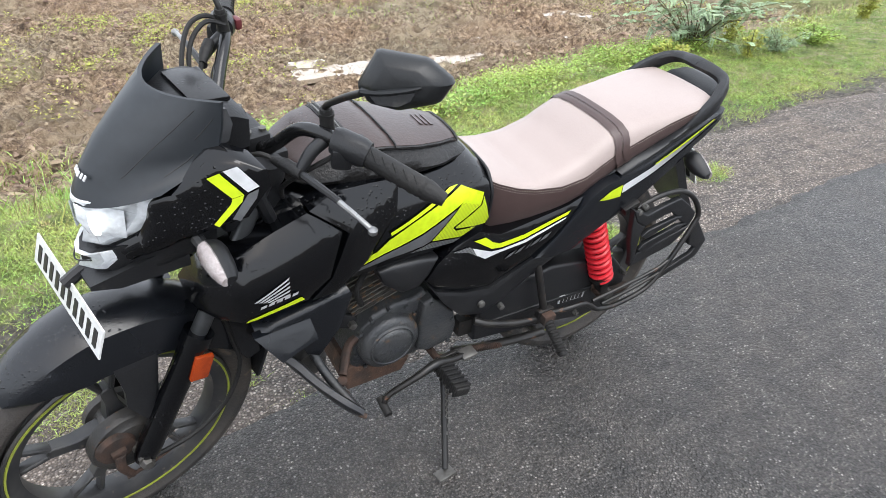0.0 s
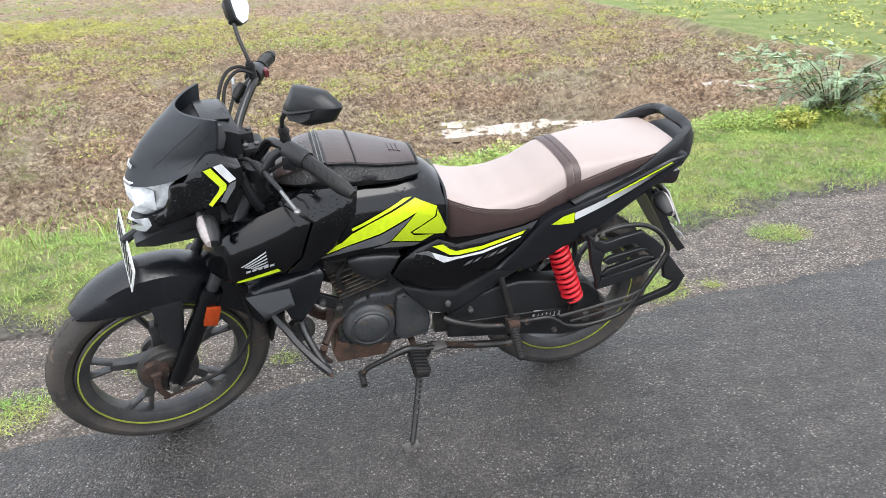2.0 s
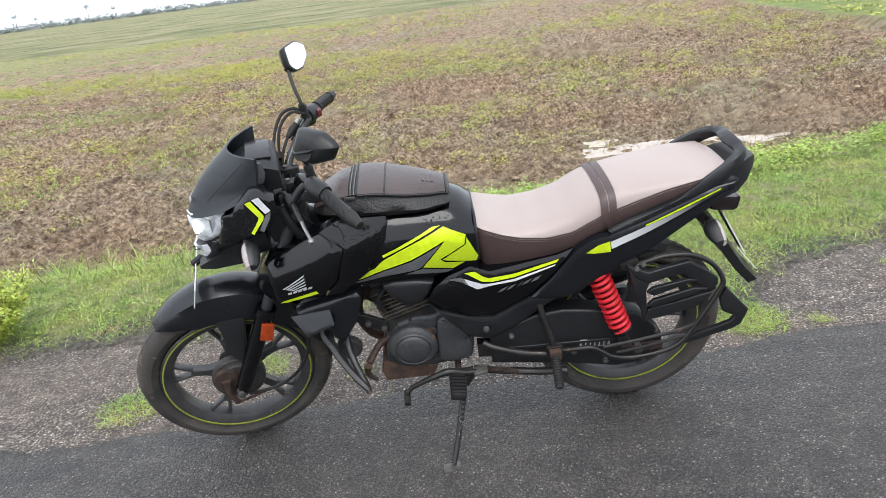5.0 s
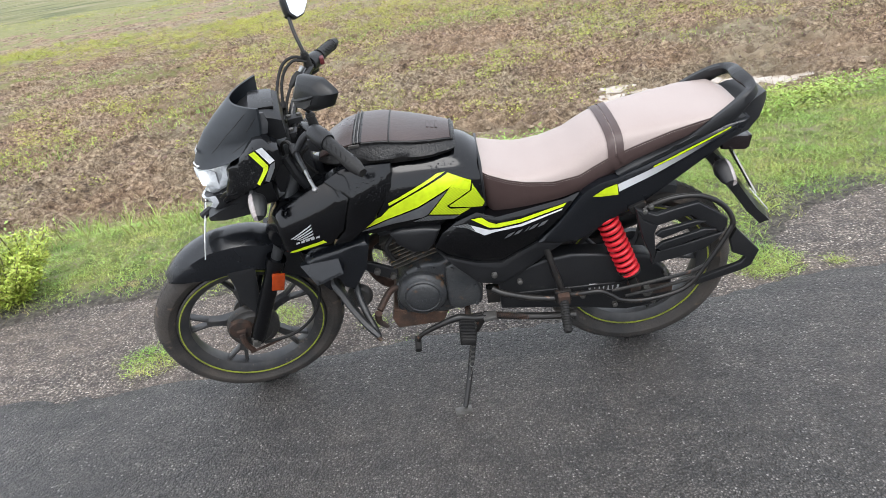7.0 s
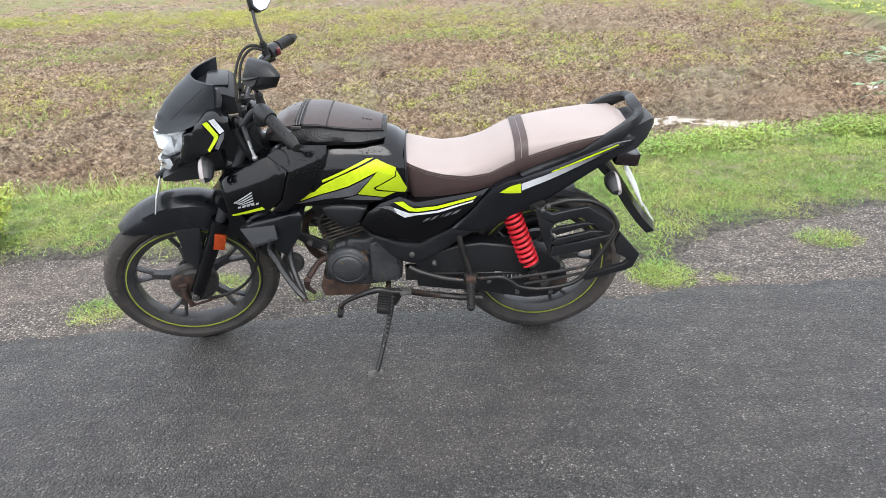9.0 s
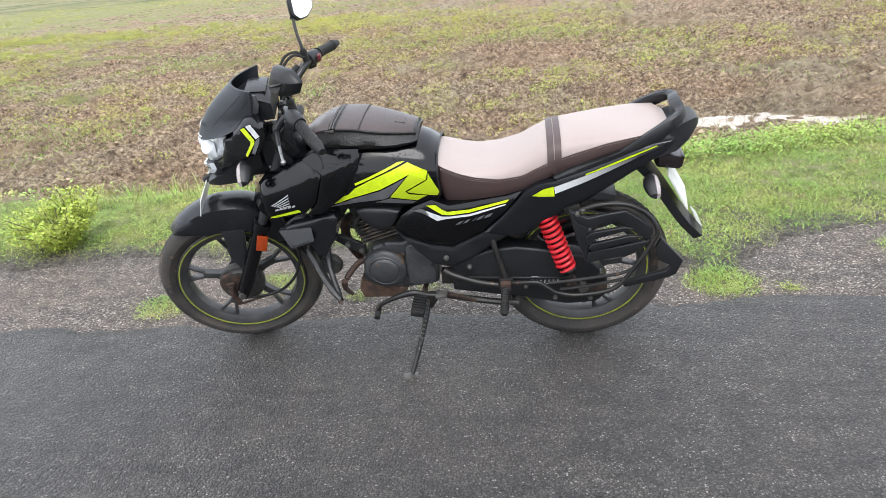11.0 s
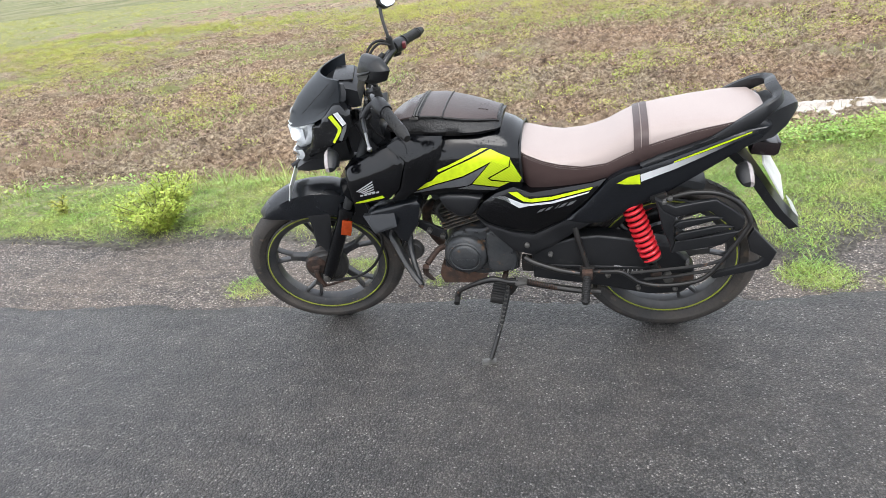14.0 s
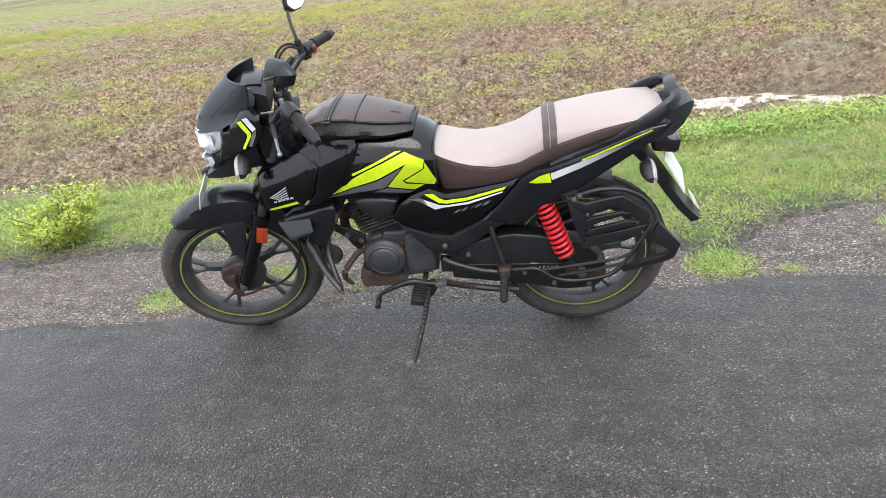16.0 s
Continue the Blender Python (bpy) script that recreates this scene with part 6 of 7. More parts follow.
def tail_y(x, z):
    return -0.164 + 0.030 * max(0.0, (x - 0.62) / 0.27) ** 1.4 - 0.006 * math.sin((z - 0.55) * 9)


for sgn in (-1, 1):
    flip = (lambda b: b) if sgn < 0 else mirrored
    sc = part("side_cover", flip(slab(SC, cover_y, 0.05, 0.007)), M_black, bike, "glossy black side cover with slanted lettering bars")
    part("lower_cover", flip(slab(SL, lambda x, z: cover_y(x, z) - 0.006, 0.05, 0.006)), M_matte, bike, "matte black lower side cover")
    part("cover_bolt", flip(lathe([(0.003, -0.160), (0.009, -0.158), (0.010, -0.15)], (0.180, 0, 0.452), 10)), M_steel, bike)
    cy = lambda x, z: cover_y(x, z)
    part("lime_line", flip(decal([(0.134, 0.657), (0.164, 0.659), (0.184, 0.642), (0.202, 0.634), (0.273, 0.640), (0.405, 0.671), (0.396, 0.661), (0.272, 0.629), (0.210, 0.622), (0.182, 0.625)], cy, 0.002, 1)), M_lime, sc, "lime line")
    part("white_line", flip(decal([(0.130, 0.640), (0.181, 0.618), (0.210, 0.617), (0.272, 0.624), (0.394, 0.656), (0.390, 0.651), (0.277, 0.617), (0.201, 0.609), (0.166, 0.602), (0.142, 0.618)], cy, 0.002, 1)), M_white, sc, "white line")
    part("dot_patch", flip(decal([(0.078, 0.643), (0.121, 0.646), (0.130, 0.639), (0.142, 0.617), (0.120, 0.632)], cy, 0.0022, 1)), M_greydots, sc)
    bars = [decal([(x, 0.582 + (x - 0.22) * 0.26), (x + w_, 0.583 + (x + w_ - 0.22) * 0.26), (x + w_ + 0.014, 0.597 + (x + w_ - 0.22) * 0.26), (x + 0.014, 0.596 + (x - 0.22) * 0.26)], cy, 0.0025, 0) for x, w_ in ((0.222, 0.018), (0.248, 0.016), (0.280, 0.005), (0.292, 0.018), (0.318, 0.020))]
    part("lettering_bar", flip(join(*bars)), M_greydecal, sc, "slanted silver lettering bars")
    part("silver_fade", flip(decal([(0.549, 0.680), (0.5475, 0.689), (0.648, 0.726), (0.752, 0.769), (0.843, 0.807), (0.894, 0.824), (0.890, 0.816), (0.843, 0.798), (0.752, 0.757), (0.648, 0.710)], tail_y, 0.002)), M_satin, bike, "dark lower half of the tail stripe")
    tp = part("tail_panel", flip(slab(TP, tail_y, 0.03, 0.007)), M_satin, bike, "satin dark grey tail panel with silver and lime stripe")
    part("lime_corner", flip(decal([(0.476, 0.688), (0.510, 0.709), (0.543, 0.718), (0.546, 0.683), (0.500, 0.684)], tail_y, 0.002)), M_lime, tp, "lime corner of the stripe")
    part("silver_stripe", flip(decal([(0.548, 0.692), (0.545, 0.716), (0.645, 0.752), (0.749, 0.786), (0.840, 0.819), (0.880, 0.829), (0.843, 0.815), (0.752, 0.776), (0.648, 0.732)], tail_y, 0.002)), M_silverfade, tp, "silver-white stripe fading to black towards the tail")
    part("lime_edge", flip(decal([(0.640, 0.7515), (0.690, 0.7680), (0.749, 0.7880), (0.850, 0.8230), (0.850, 0.8270), (0.745, 0.7930), (0.640, 0.7560)], tail_y, 0.0026)), M_lime, tp)
    part("seat_rail", flip(slab([(0.545, 0.738), (0.600, 0.762), (0.700, 0.796), (0.800, 0.832), (0.880, 0.850), (0.900, 0.836), (0.712, 0.780), (0.560, 0.728)], lambda x, z: tail_y(x, z) + 0.012, 0.03, 0.004)), M_matte, bike)
    part("grab_rail", flip(blade([(0.704, -0.126, 0.770, 0.003, 0.004), (0.738, -0.133, 0.790, 0.015, 0.009), (0.790, -0.133, 0.818, 0.022, 0.010), (0.850, -0.125, 0.852, 0.022, 0.011), (0.895, -0.107, 0.880, 0.018, 0.012), (0.920, -0.086, 0.893, 0.014, 0.013), (0.926, -0.056, 0.900, 0.010, 0.014), (0.921, -0.028, 0.905, 0.008, 0.016), (0.919, 0.0, 0.906, 0.008, 0.017)])), M_matte, bike, "matte black grab rail blade")
part("tail_cowl", loft([[(x, -w, zb), (x, w, zb), (x, w * 0.86, zt), (x, -w * 0.86, zt)] for x, w, zb, zt in ((0.78, 0.118, 0.760, 0.806), (0.86, 0.110, 0.768, 0.832), (0.92, 0.096, 0.782, 0.856), (0.955, 0.076, 0.806, 0.866), (0.978, 0.050, 0.830, 0.864), (0.990, 0.032, 0.842, 0.856))]), M_matte, bike, "matte black tail cowl")
part("tail_lamp", join(block((0.912, 0.0, 0.722), (0.078, 0.105, 0.046), 0.010, (0, 8, 0)), block((0.949, 0, 0.720), (0.012, 0.098, 0.040), 0.004, (0, 8, 0))), M_tailred, bike, "dark tail lamp")
part("rear_mudguard", loft([[(x - 0.012, -w, z), (x + 0.014, -w * 1.02, z + 0.010), (x + 0.024, 0, z + 0.016), (x + 0.014, w * 1.02, z + 0.010), (x - 0.012, w, z), (x - 0.004, 0, z + 0.006)] for x, w, z in ((0.800, 0.078, 0.735), (0.845, 0.078, 0.685), (0.888, 0.076, 0.622), (0.930, 0.072, 0.556), (0.974, 0.068, 0.492), (1.024, 0.058, 0.434))]), M_matte, bike, "black rear mudguard tail")
rplate = part("rear_number_plate", loft([[(0.902, -0.085, 0.690), (0.924, 0.075, 0.690), (0.928, 0.075, 0.692), (0.906, -0.085, 0.692)], [(0.972, -0.085, 0.562), (0.994, 0.075, 0.562), (0.998, 0.075, 0.564), (0.976, -0.085, 0.564)]]), M_plate, bike, "white rear number plate with black marks")
for r in range(2):
    for k in range(5):
        part("plate_mark", block((0.9295 + 0.0345 * r + 0.0034 * (k - 2), -0.055 + 0.025 * k, 0.656 - 0.062 * r), (0.004, 0.013, 0.042), 0, (0, -25, 0)), M_char, rplate)
part("mudguard_lettering", join(*[block((1.026, -0.04 + 0.02 * k, 0.488), (0.003, 0.012, 0.032), 0, (0, -38, 0)) for k in range(5)]), M_white, bike, "white lettering bars on the mudguard tail")
part("inner_mudguard", loft([[(RA.x + math.cos(a) * 0.300, -0.064, RA.z + math.sin(a) * 0.300), (RA.x + math.cos(a) * 0.322, -0.056, RA.z + math.sin(a) * 0.322), (RA.x + math.cos(a) * 0.328, 0.0, RA.z + math.sin(a) * 0.328), (RA.x + math.cos(a) * 0.322, 0.056, RA.z + math.sin(a) * 0.322), (RA.x + math.cos(a) * 0.300, 0.064, RA.z + math.sin(a) * 0.300), (RA.x + math.cos(a) * 0.318, 0.0, RA.z + math.sin(a) * 0.318)] for a in np.linspace(radians(70), radians(150), 14)]), M_matte, bike)

# ---- engine ----
crank = part("crankcase", slab([(-0.140, 0.300), (-0.128, 0.420), (-0.085, 0.470), (-0.030, 0.488), (0.020, 0.485), (0.050, 0.500), (0.090, 0.468), (0.125, 0.430), (0.142, 0.370), (0.135, 0.312), (0.060, 0.296), (-0.020, 0.285), (-0.100, 0.278)], -0.098, 0.196, 0.012), M_engine, bike, "dirty dark grey crankcase")
part("clutch_cover", lathe([(0.004, -0.137), (0.040, -0.1365), (0.047, -0.134), (0.050, -0.129), (0.066, -0.126), (0.075, -0.119), (0.078, -0.110), (0.078, -0.085)], (-0.048, 0, 0.388), 44), M_engine, crank, "round dull black engine cover")
part("cover_rim", lathe([(0.052, -0.127), (0.056, -0.131), (0.060, -0.127), (0.060, -0.121), (0.052, -0.121)], (-0.048, 0, 0.388), 44, closed=True), M_engine, crank)
part("cover_lettering", join(*[block((-0.078 + 0.012 * k, -0.1375, 0.380), (0.006, 0.0016, 0.008), 0) for k in range(6)]), M_engine, crank, "raised lettering bars")
part("sprocket_cover", slab([(0.035, 0.480), (0.060, 0.492), (0.095, 0.458), (0.125, 0.425), (0.138, 0.370), (0.130, 0.325), (0.060, 0.312), (0.028, 0.330), (0.030, 0.420)], -0.122, 0.05, 0.010), M_engine, crank, "dull black sprocket cover")
for x, z in ((-0.118, 0.430), (-0.090, 0.460), (-0.046, 0.478), (0.000, 0.470), (0.024, 0.440), (0.024, 0.340), (0.0, 0.312), (-0.05, 0.300), (-0.105, 0.318), (-0.126, 0.36), (0.055, 0.478), (0.12, 0.40), (0.115, 0.33)):
    part("case_bolt", lathe([(0.002, (-0.128 if x > 0.03 else -0.105)), (0.0055, (-0.127 if x > 0.03 else -0.104)), (0.0058, -0.095), (0.0058, -0.09)], (x, 0, z), 6), M_engine, crank)
# cylinder: stacked fins, tilted forwards
ax = Vector((-0.30, 0, 0.95)).normalized()
c0 = Vector((-0.052, 0, 0.480))
cyl = part("cylinder", tube([c0 - ax * 0.02, c0 + ax * 0.135], 0.048, 20), M_fins, bike, "muddy finned engine cylinder")
for k in range(8):
    m = Matrix.Translation(c0 + ax * (0.012 + 0.0135 * k)) @ ax.to_track_quat("Z", "Y").to_matrix().to_4x4()
    b = block((0, 0, 0), (0.150 if k < 6 else 0.132, 0.150, 0.0042), 0.0015)
    b.transform(m)
    part("fin", b, M_fins, cyl)
b = block((0, 0, 0), (0.120, 0.125, 0.060), 0.012)
b.transform(Matrix.Translation(c0 + ax * 0.155) @ ax.to_track_quat("Z", "Y").to_matrix().to_4x4())
part("cylinder_head", b, M_engine, bike, "dark cylinder head")
part("spark_lead", tube([(-0.10, -0.08, 0.60), (-0.13, -0.10, 0.57), (-0.115, -0.095, 0.52)], 0.007, 8), M_rubber, bike)
part("carburettor", tube([(0.015, 0, 0.60), (0.07, -0.01, 0.59)], 0.032, 16), M_engine, bike)
part("skid_plate", slab([(-0.150, 0.330), (-0.162, 0.290), (-0.150, 0.250), (0.000, 0.250), (0.020, 0.290)], -0.100, 0.20, 0.006), M_rustplate, bike, "rusty muddy engine guard plate")
for _y in (-0.075, 0.063):
    part("front_engine_mount", slab([(-0.235, 0.520), (-0.180, 0.500), (-0.115, 0.465), (-0.118, 0.425), (-0.175, 0.452), (-0.225, 0.490)], _y, 0.012, 0.003), M_matte, bike, "black engine mount plate")
for x, z in ((-0.222, 0.505), (-0.176, 0.474), (-0.130, 0.449)):
    part("mount_bolt", lathe([(0.003, -0.090), (0.010, -0.088), (0.011, -0.078), (0.011, -0.07)], (x, 0, z), 6), M_steel, bike, "steel bolt head")
part("down_tube", tube([(-0.345, 0.0, 0.80), (-0.295, 0, 0.66), (-0.235, 0.0, 0.52)], 0.017, 12), M_matte, bike, "black frame down tube")
part("exhaust_header", tube([(-0.135, 0.02, 0.55), (-0.205, 0.04, 0.50), (-0.225, 0.075, 0.40), (-0.185, 0.095, 0.300), (-0.08, 0.115, 0.262), (0.10, 0.130, 0.262), (0.30, 0.150, 0.290)], 0.018, 12), M_rust, bike, "rusty exhaust pipe")
part("silencer", tube([(0.28, 0.150, 0.286), (0.34, 0.158, 0.300), (0.50, 0.170, 0.340), (0.74, 0.178, 0.400), (0.80, 0.178, 0.415)], [0.024, 0.042, 0.048, 0.044, 0.030], 18), M_matte, bike, "black silencer")
part("horn", lathe([(0.008, -0.02), (0.034, -0.016), (0.040, 0.0), (0.030, 0.014), (0.01, 0.018)], (-0.255, -0.07, 0.53), 20, "X"), M_engine, bike, "round black horn")
part("inner_frame", join(slab([(-0.20, 0.67), (0.16, 0.67), (0.30, 0.62), (0.30, 0.47), (0.16, 0.44), (0.10, 0.52), (0.02, 0.60), (-0.12, 0.63)], -0.075, 0.15, 0.010)), M_matte, bike, "black inner frame and airbox")
# crash bar: a bent loop on each side
pair("crash_guard", lambda: join(blade([(-0.285, -0.070, 0.505, 0.014, 0.012), (-0.303, -0.109, 0.470, 0.020, 0.012), (-0.274, -0.152, 0.432, 0.022, 0.011), (-0.244, -0.192, 0.402, 0.022, 0.010), (-0.210, -0.230, 0.375, 0.020, 0.010), (-0.184, -0.254, 0.358, 0.012, 0.008)]), tube([(-0.190, -0.246, 0.360), (-0.200, -0.222, 0.372), (-0.222, -0.180, 0.402), (-0.240, -0.135, 0.442), (-0.245, -0.085, 0.488)], 0.0105, 10, 6)), M_guardgrey, bike, "scuffed dark grey crash guard loop")
part("crash_stay", join(tube([(-0.186, -0.150, 0.376), (-0.150, -0.10, 0.405), (-0.115, -0.085, 0.410)], 0.011, 9), tube([(-0.190, -0.160, 0.372), (-0.196, -0.150, 0.335), (-0.172, -0.150, 0.305)], [0.012, 0.010, 0.006], 8)), M_rust, bike, "rusty crash bar clamp")
part("guard_scuff", tube([(-0.192, -0.256, 0.362), (-0.180, -0.260, 0.353)], [0.0070, 0.0060], 8), M_rustplate, bike, "rust-worn tip of the crash guard")
part("guard_disc", lathe([(0.004, -0.118), (0.034, -0.114), (0.040, -0.104), (0.040, -0.090), (0.02, -0.085)], (-0.245, 0, 0.405), 24), M_drum, bike, "round grey sliding pad on the crash bar")

# ---- controls low on the left ----
part("gear_lever", join(tube([(-0.086, -0.172, 0.246), (-0.072, -0.172, 0.272), (-0.010, -0.184, 0.312), (0.050, -0.178, 0.326), (0.105, -0.172, 0.310), (0.146, -0.166, 0.304)], [0.008, 0.0075, 0.009, 0.012, 0.009, 0.007], 10, 6)), M_bar, bike, "black gear lever")
part("gear_pedal", tube([(-0.088, -0.152, 0.246), (-0.088, -0.200, 0.234)], 0.0105, 12), M_rubber, bike, "rubber gear pedal")
part("heel_pedal", block((0.150, -0.168, 0.308), (0.042, 0.036, 0.012), 0.005, (0, -8, 0)), M_steel, bike, "worn heel pedal")


for sgn in (-1, 1):
    rest = part("footrest", block((0.075, sgn * 0.215, 0.300), (0.042, 0.105, 0.026), 0.008, (0, 12, 0)), M_rubber, bike, "ribbed rubber footrest")
    for k in range(7):
        part("rib", block((0.075, sgn * (0.172 + 0.0145 * k), 0.302), (0.046, 0.0065, 0.034), 0.002, (0, 12, 0)), M_rubber, rest)
part("footrest_bar", tube([(0.080, -0.17, 0.300), (0.082, -0.10, 0.285), (0.082, 0.10, 0.285), (0.080, 0.17, 0.300)], 0.010, 10), M_rust, bike, "rusty footrest bar")
stand = part("side_stand", join(tube([(0.098, -0.125, 0.290), (0.088, -0.170, 0.225), (0.056, -0.245, 0.120), (0.032, -0.298, 0.058)], [0.012, 0.0105, 0.0090, 0.0085], 10, 5), slab([(0.070, 0.300), (0.128, 0.305), (0.132, 0.270), (0.108, 0.232), (0.082, 0.228), (0.078, 0.262)], -0.150, 0.010, 0.003)), M_bar, bike, "worn black side stand")
part("stand_foot", block((0.026, -0.306, 0.0500), (0.052, 0.034, 0.010), 0.003, (-8, 0, 6)), M_steel, stand, "scuffed steel stand foot")
sp = []
for k in range(61):
    t = k / 60
    c = Vector((0.100, -0.150, 0.292)).lerp(Vector((0.070, -0.232, 0.165)), t)
    sp.append(c + Vector((math.cos(t * 63) * 0.007, 0, math.sin(t * 63) * 0.007)))
part("stand_spring", tube(sp + [Vector((0.062, -0.240, 0.135)), Vector((0.058, -0.252, 0.128))], 0.0020, 5, smooth=False), M_steel, stand, "steel coil spring")
part("centre_stand", join(tube([(0.13, -0.13, 0.285), (0.22, -0.14, 0.272), (0.33, -0.145, 0.255), (0.42, -0.15, 0.250)], 0.012, 9), tube([(0.13, 0.13, 0.285), (0.42, 0.15, 0.250)], 0.012, 9), tube([(0.40, -0.15, 0.250), (0.40, 0.15, 0.250)], 0.010, 8)), M_bar, bike, "worn folded centre stand")
sp = []
for k in range(91):
    t = k / 90
    sp.append(Vector((0.165, -0.145, 0.292)).lerp(Vector((0.270, -0.150, 0.266)), t) + Vector((0, math.cos(t * 110) * 0.008, math.sin(t * 110) * 0.008)))
part("centre_stand_spring", tube(sp, 0.0022, 5, smooth=False), M_rust, bike, "rusty coil spring")

# ---- swing arm, chain case, shock absorbers ----
pair("swing_arm", lambda: loft([[(x, -0.118, z - h), (x, -0.088, z - h), (x, -0.088, z + h), (x, -0.118, z + h)] for x, z, h in ((0.15, 0.345, 0.026), (0.40, 0.330, 0.024), (0.62, 0.312, 0.024), (0.70, 0.308, 0.020))]), M_bar, bike, "black steel swing arm")
chain = part("chain_case", slab([(0.190, 0.400), (0.250, 0.440), (0.330, 0.466), (0.416, 0.474), (0.560, 0.452), (0.645, 0.430), (0.683, 0.391), (0.722, 0.335), (0.726, 0.270), (0.685, 0.232), (0.580, 0.226), (0.443, 0.258), (0.280, 0.285), (0.190, 0.300)], -0.135, 0.055, 0.010), M_matte, bike, "dull black full chain case")
part("case_ridge", slab([(0.20, 0.362), (0.44, 0.352), (0.62, 0.346), (0.62, 0.336), (0.44, 0.340), (0.20, 0.350)], -0.140, 0.012, 0.003), M_matte, chain)
part("sticker", slab([(0.466, 0.352), (0.560, 0.345), (0.558, 0.318), (0.464, 0.326)], -0.1385, 0.004, 0.0), M_silver, chain, "grey information sticker with dark bars")
for k in range(6):
    part("sticker_bar", slab([(0.472 + 0.014 * k, 0.346 - 0.001 * k), (0.482 + 0.014 * k, 0.345 - 0.001 * k), (0.480 + 0.014 * k, 0.326 - 0.001 * k), (0.470 + 0.014 * k, 0.327 - 0.001 * k)], -0.1395, 0.003, 0.0), M_char, chain)
for x, z in ((0.255, 0.405), (0.445, 0.315), (0.545, 0.262), (0.665, 0.258), (0.70, 0.36)):
    part("case_bolt", lathe([(0.003, -0.150), (0.0085, -0.148), (0.009, -0.136), (0.009, -0.12)], (x, 0, z), 6), M_steel, chain, "steel bolt")
pair("rear_axle_nut", lambda: lathe([(0.006, -0.165), (0.016, -0.163), (0.018, -0.150), (0.018, -0.10)], RA, 6), M_steel, bike)
pair("chain_adjuster", lambda: block((0.675, -0.148, 0.308), (0.09, 0.012, 0.030), 0.004), M_rust, bike, "rusty chain adjuster")


def spring():
    a, b = Vector((0.508, -0.128, 0.622)), Vector((0.584, -0.158, 0.402))
    d = (b - a).normalized()
    u = d.orthogonal().normalized()
    w = d.cross(u)
    pts = []
    for k in range(12 * 24 + 1):
        t = k / (12 * 24)
        ang = t * 12 * 6.28318
        pts.append(a.lerp(b, t) + (u * math.cos(ang) + w * math.sin(ang)) * 0.0275)
    bm = bmesh.new()
    return tube_into(bm, pts, 0.0068, 8)


for sgn in (-1, 1):
    flip = (lambda b: b) if sgn < 0 else mirrored
    shock = part("shock_absorber", flip(join(tube([(0.510, -0.128, 0.616), (0.560, -0.148, 0.472)], 0.017, 14, smooth=False), tube([(0.560, -0.148, 0.472), (0.592, -0.160, 0.378)], 0.011, 12), tube([(0.582, -0.157, 0.408), (0.586, -0.159, 0.396)], 0.033, 16), block((0.597, -0.160, 0.352), (0.026, 0.034, 0.062), 0.006, (0, -19, 0)))), M_bar, bike, "rear shock absorber with rusty lower eye")
    part("coil_spring", flip(spring()), M_red, shock, "bright red coil spring")
    part("lower_eye", flip(lathe([(0.006, -0.178), (0.016, -0.176), (0.018, -0.165), (0.018, -0.135)], (0.600, 0, 0.340), 14)), M_rust, shock)
    # pillion footrest hanger
    hang = part("pillion_hanger", flip(join(tube([(0.342, -0.150, 0.520), (0.352, -0.160, 0.470), (0.378, -0.172, 0.372)], 0.010, 10), tube([(0.168, -0.150, 0.398), (0.205, -0.165, 0.385), (0.290, -0.172, 0.358), (0.372, -0.175, 0.345)], 0.010, 10), block((0.378, -0.176, 0.355), (0.050, 0.020, 0.045), 0.006))), M_bar, bike, "black pillion footrest hanger")

    def peg():
        p = [Vector((0.377, -0.195, 0.352)).lerp(Vector((0.372, -0.285, 0.305)), k / 24) for k in range(25)]
        return tube(p, [0.0125 if k % 2 else 0.0150 for k in range(24)] + [0.010], 12, smooth=False)
    part("pillion_peg", flip(peg()), M_rubber, hang, "ribbed black rubber pillion peg")
    part("peg_pivot", flip(block((0.378, -0.192, 0.357), (0.036, 0.026, 0.032), 0.004)), M_rust, hang, "rusty peg pivot")

# ---- left guard over the rear wheel ----
guard = part("wheel_guard", tube([(0.400, -0.185, 0.362), (0.440, -0.200, 0.374), (0.485, -0.205, 0.376), (0.515, -0.207, 0.358), (0.545, -0.208, 0.336), (0.610, -0.208, 0.322), (0.700, -0.208, 0.333), (0.752, -0.207, 0.360), (0.800, -0.205, 0.430), (0.850, -0.200, 0.520), (0.862, -0.195, 0.560), (0.830, -0.185, 0.612), (0.770, -0.180, 0.646), (0.690, -0.178, 0.650), (0.618, -0.176, 0.630)], 0.0076, 10, 8), M_bar, bike, "bent black steel guard beside the rear wheel")
part("guard_rail", tube([(0.520, -0.205, 0.372), (0.620, -0.206, 0.384), (0.740, -0.206, 0.402), (0.790, -0.205, 0.420)], 0.0055, 8), M_bar, guard)
part("guard_rail", tube([(0.560, -0.206, 0.346), (0.660, -0.206, 0.360), (0.770, -0.206, 0.384)], 0.0055, 8), M_bar, guard)
part("rear_flap", slab([(0.876, 0.530), (0.950, 0.441), (0.932, 0.389), (0.905, 0.375), (0.772, 0.340), (0.757, 0.358), (0.900, 0.404), (0.913, 0.422), (0.872, 0.446), (0.860, 0.495)], -0.198, 0.014, 0.004), M_matte, guard, "angular black plastic flap")
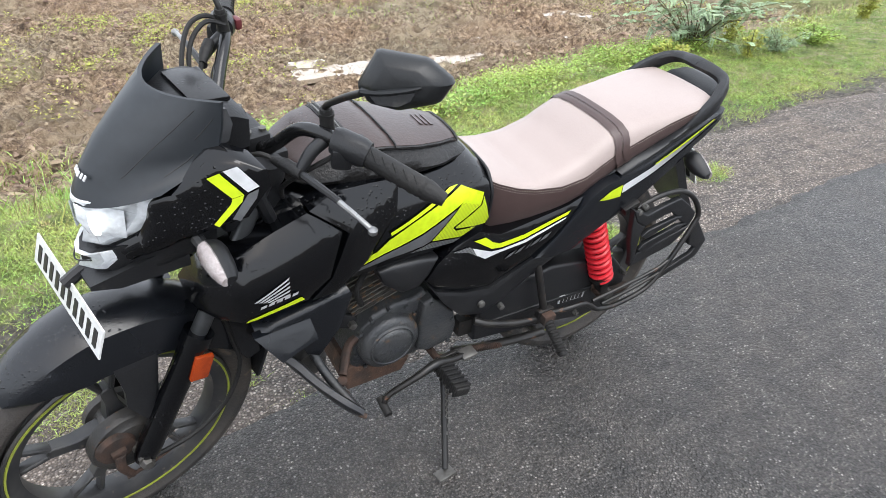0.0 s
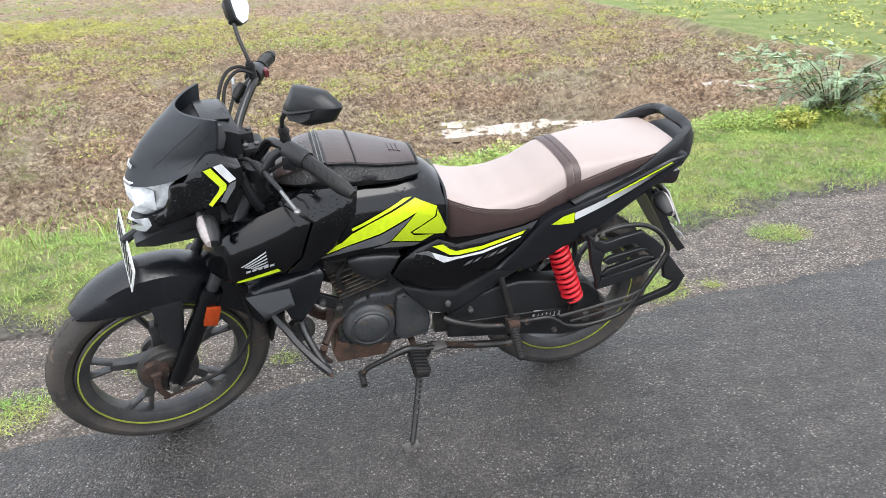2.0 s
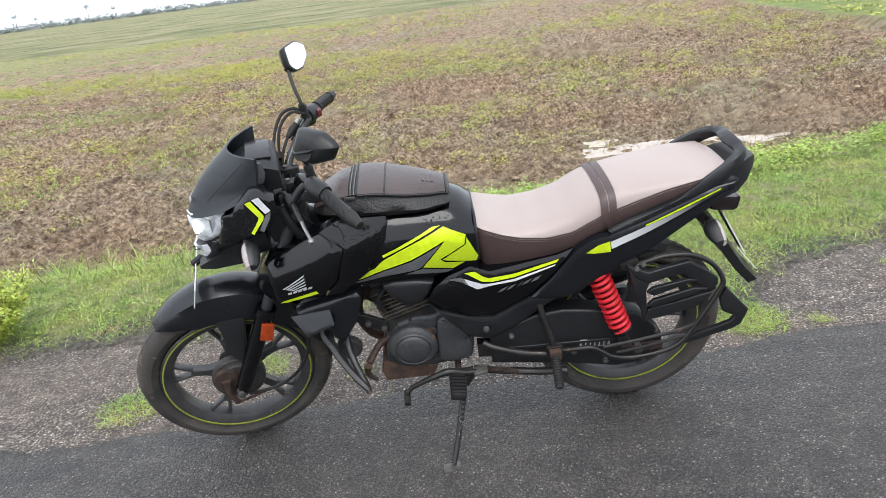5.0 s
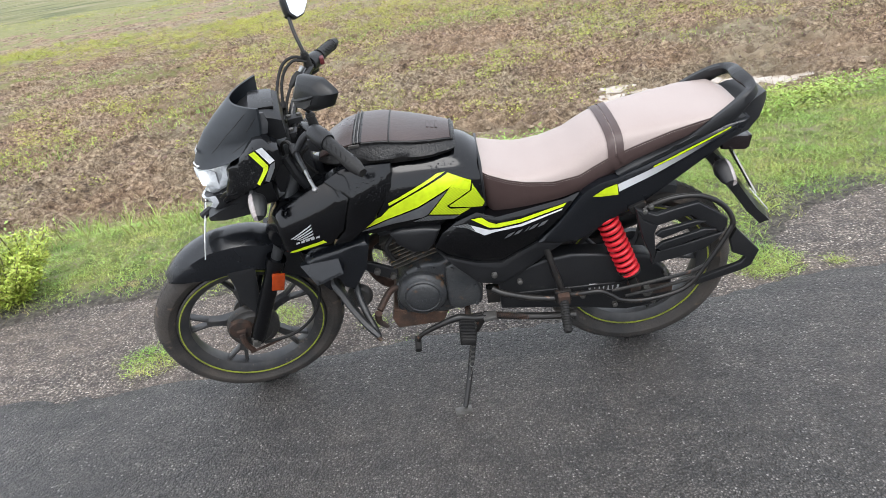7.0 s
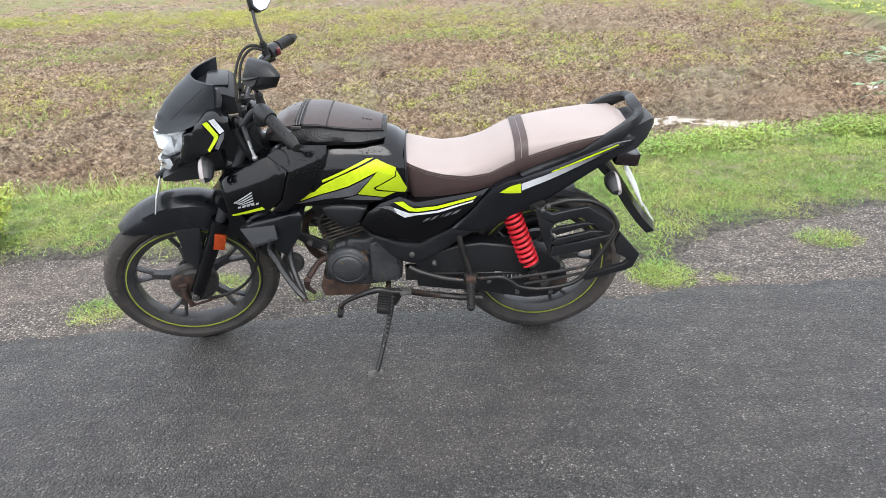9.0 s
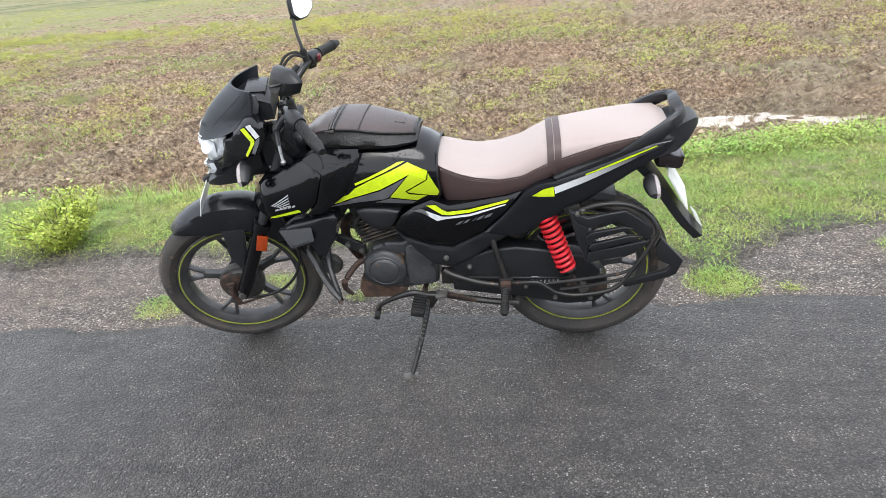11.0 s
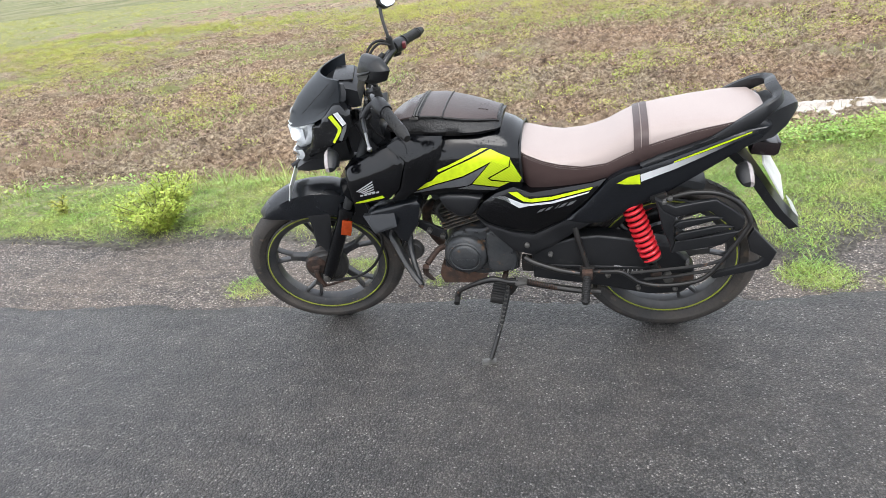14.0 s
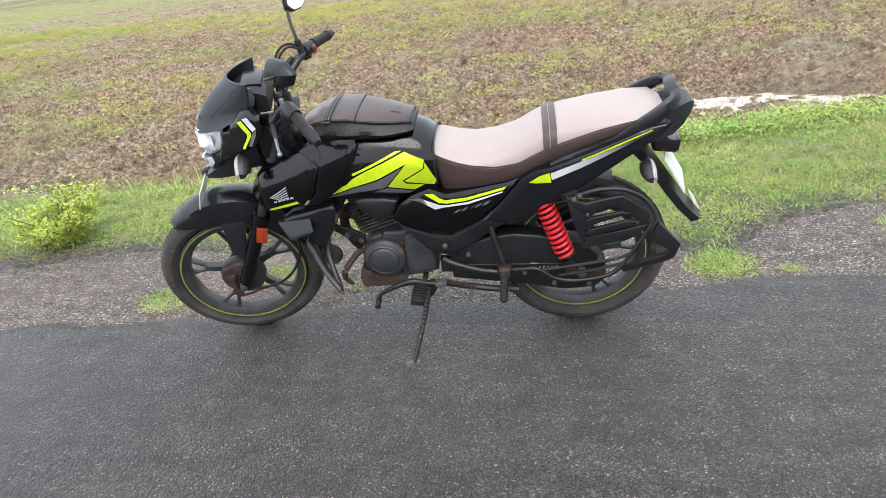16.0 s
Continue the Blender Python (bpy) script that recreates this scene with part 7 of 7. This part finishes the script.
part("panel_frame", join(
    slab([(0.588, 0.642), (0.648, 0.612), (0.700, 0.624), (0.763, 0.634), (0.812, 0.598), (0.848, 0.566), (0.850, 0.545), (0.832, 0.522), (0.784, 0.560), (0.746, 0.594), (0.716, 0.592), (0.650, 0.575), (0.612, 0.600)], -0.196, 0.016, 0.004),
    slab([(0.588, 0.642), (0.614, 0.598), (0.652, 0.574), (0.644, 0.550), (0.650, 0.480), (0.640, 0.444), (0.636, 0.472), (0.612, 0.534)], -0.1955, 0.016, 0.004),
    slab([(0.640, 0.443), (0.652, 0.486), (0.740, 0.502), (0.834, 0.522), (0.846, 0.530), (0.825, 0.500), (0.789, 0.470), (0.720, 0.456)], -0.1965, 0.016, 0.004)), M_matte, guard, "black plastic guard panel")
for pts in ([(0.645, 0.548), (0.662, 0.562), (0.760, 0.578), (0.786, 0.572), (0.750, 0.560), (0.664, 0.534)], [(0.648, 0.502), (0.664, 0.519), (0.780, 0.545), (0.818, 0.540), (0.780, 0.524), (0.664, 0.490)]):
    part("panel_slat", slab(pts, -0.202, 0.012, 0.003), M_matte, guard, "slanted black slat")
part("guard_bracket", join(block((0.600, -0.165, 0.635), (0.05, 0.03, 0.022), 0.005, (0, -20, 0)), tube([(0.590, -0.15, 0.64), (0.56, -0.12, 0.66)], 0.008, 8)), M_bar, guard)
for x, z in ((0.615, 0.628), (0.632, 0.640)):
    part("bracket_bolt", lathe([(0.003, -0.198), (0.008, -0.196), (0.008, -0.185)], (x, 0, z), 6), M_steel, guard)
# right-hand rail far side
part("far_wheel_guard", tube([(0.44, 0.200, 0.374), (0.55, 0.205, 0.336), (0.70, 0.205, 0.340), (0.80, 0.200, 0.43)], 0.010, 9), M_bar, bike)
part("frame_rail", join(*[tube([(0.20, s * 0.10, 0.60), (0.36, s * 0.115, 0.58), (0.52, s * 0.115, 0.64), (0.75, s * 0.10, 0.74)], 0.013, 10) for s in (-1, 1)]), M_matte, bike, "black rear frame rail")
part("battery_box", block((0.33, 0, 0.56), (0.20, 0.18, 0.14), 0.02), M_matte, bike)

# ---- tank bag: lies on the tank ----
bag = new("tank_bag")
bag.matrix_world = bike.matrix_world
tagged(bag, "dark brown and black leatherette tank bag lying wet on the tank", "bag")
BX = [-0.262, -0.235, -0.19, -0.14, -0.08, 0.0, 0.06, 0.106, 0.122]
BT = [0.882, 0.900, 0.920, 0.929, 0.926, 0.908, 0.895, 0.886, 0.876]
BW = [0.060, 0.080, 0.094, 0.100, 0.102, 0.094, 0.078, 0.060, 0.052]
BB = [0.075, 0.100, 0.116, 0.123, 0.125, 0.121, 0.112, 0.096, 0.082]
BL = [0.872, 0.868, 0.864, 0.860, 0.856, 0.852, 0.850, 0.852, 0.858]


def bag_ring(x):
    zt, w, zb, o = lin(x, BX, BT), lin(x, BX, BW), lin(x, BX, BL), lin(x, BX, BB)
    h = zt - 0.009
    left = [(x, -o * 0.96, zb), (x, -o * 1.02 - 0.003 * math.sin(x * 55), zb + (h - zb) * 0.30), (x, -(o * 0.75 + w * 0.25), zb + (h - zb) * 0.62), (x, -(o * 0.3 + w * 0.7) + 0.004, zb + (h - zb) * 0.82), (x, -w * 1.0, h)]
    top = [(x, -w * 0.72, zt - 0.004), (x, -w * 0.3, zt - 0.001), (x, 0, zt)]
    half = left + top
    return half + [(a, -b, c) for a, b, c in reversed(half[:-1])]


part("bag_body", loft([bag_ring(x) for x in np.linspace(-0.262, 0.122, 32)]), M_bag, bag, "creased black leatherette bag side")


def flap_ring(x):
    zt, w = lin(x, BX, BT) + 0.003, lin(x, BX, BW) * 1.04
    half = [(x, -w, zt - 0.013), (x, -w * 1.0, zt - 0.008), (x, -w * 0.72, zt - 0.002), (x, -w * 0.3, zt), (x, 0, zt + 0.001)]
    return half + [(a, -b, c) for a, b, c in reversed(half[:-1])]


flap = part("bag_flap", loft([flap_ring(x) for x in np.linspace(-0.13, 0.112, 22)]), M_bagtop, bag, "wet glossy brown bag flap")
part("front_pocket", loft([flap_ring(x) for x in np.linspace(-0.255, -0.155, 10)]), M_bagtop, bag, "brown front pocket of the bag")
edge = [flap_ring(x)[0] for x in np.linspace(-0.13, 0.112, 14)]
for s in (-1, 1):
    part("piping", tube([(a, s * -b, c) for a, b, c in edge], 0.0042, 7), M_bag, flap, "black piping")
part("piping", tube(flap_ring(0.113), 0.0045, 7, 3), M_bag, flap)
part("zip", loft([flap_ring(x) for x in (-0.153, -0.149, -0.128, -0.132)]), M_bag, bag, "black zip band")
for s in (-1, 1):
    part("zip_line", tube([(p[0], p[1], p[2] + 0.003) for p in flap_ring(-0.1425 + s * 0.005)], 0.0016, 5, 3), M_steel, bag)
part("zip_pull", block((-0.150, -0.107, 0.915), (0.030, 0.006, 0.008), 0.002), M_steel, bag, "metal zip pull")
part("seam", tube([(p[0], p[1], p[2] + 0.002) for p in flap_ring(-0.055)], 0.0022, 5, 3), M_bag, bag)
part("bag_emblem", join(*[block((0.05 + 0.012 * k, 0.0, lin(0.05 + 0.012 * k, BX, BT) + 0.0044), (0.007, 0.045, 0.0016), 0.0, (0, 15, 0)) for k in range(3)]), M_bagtop, flap, "pressed emblem bars")
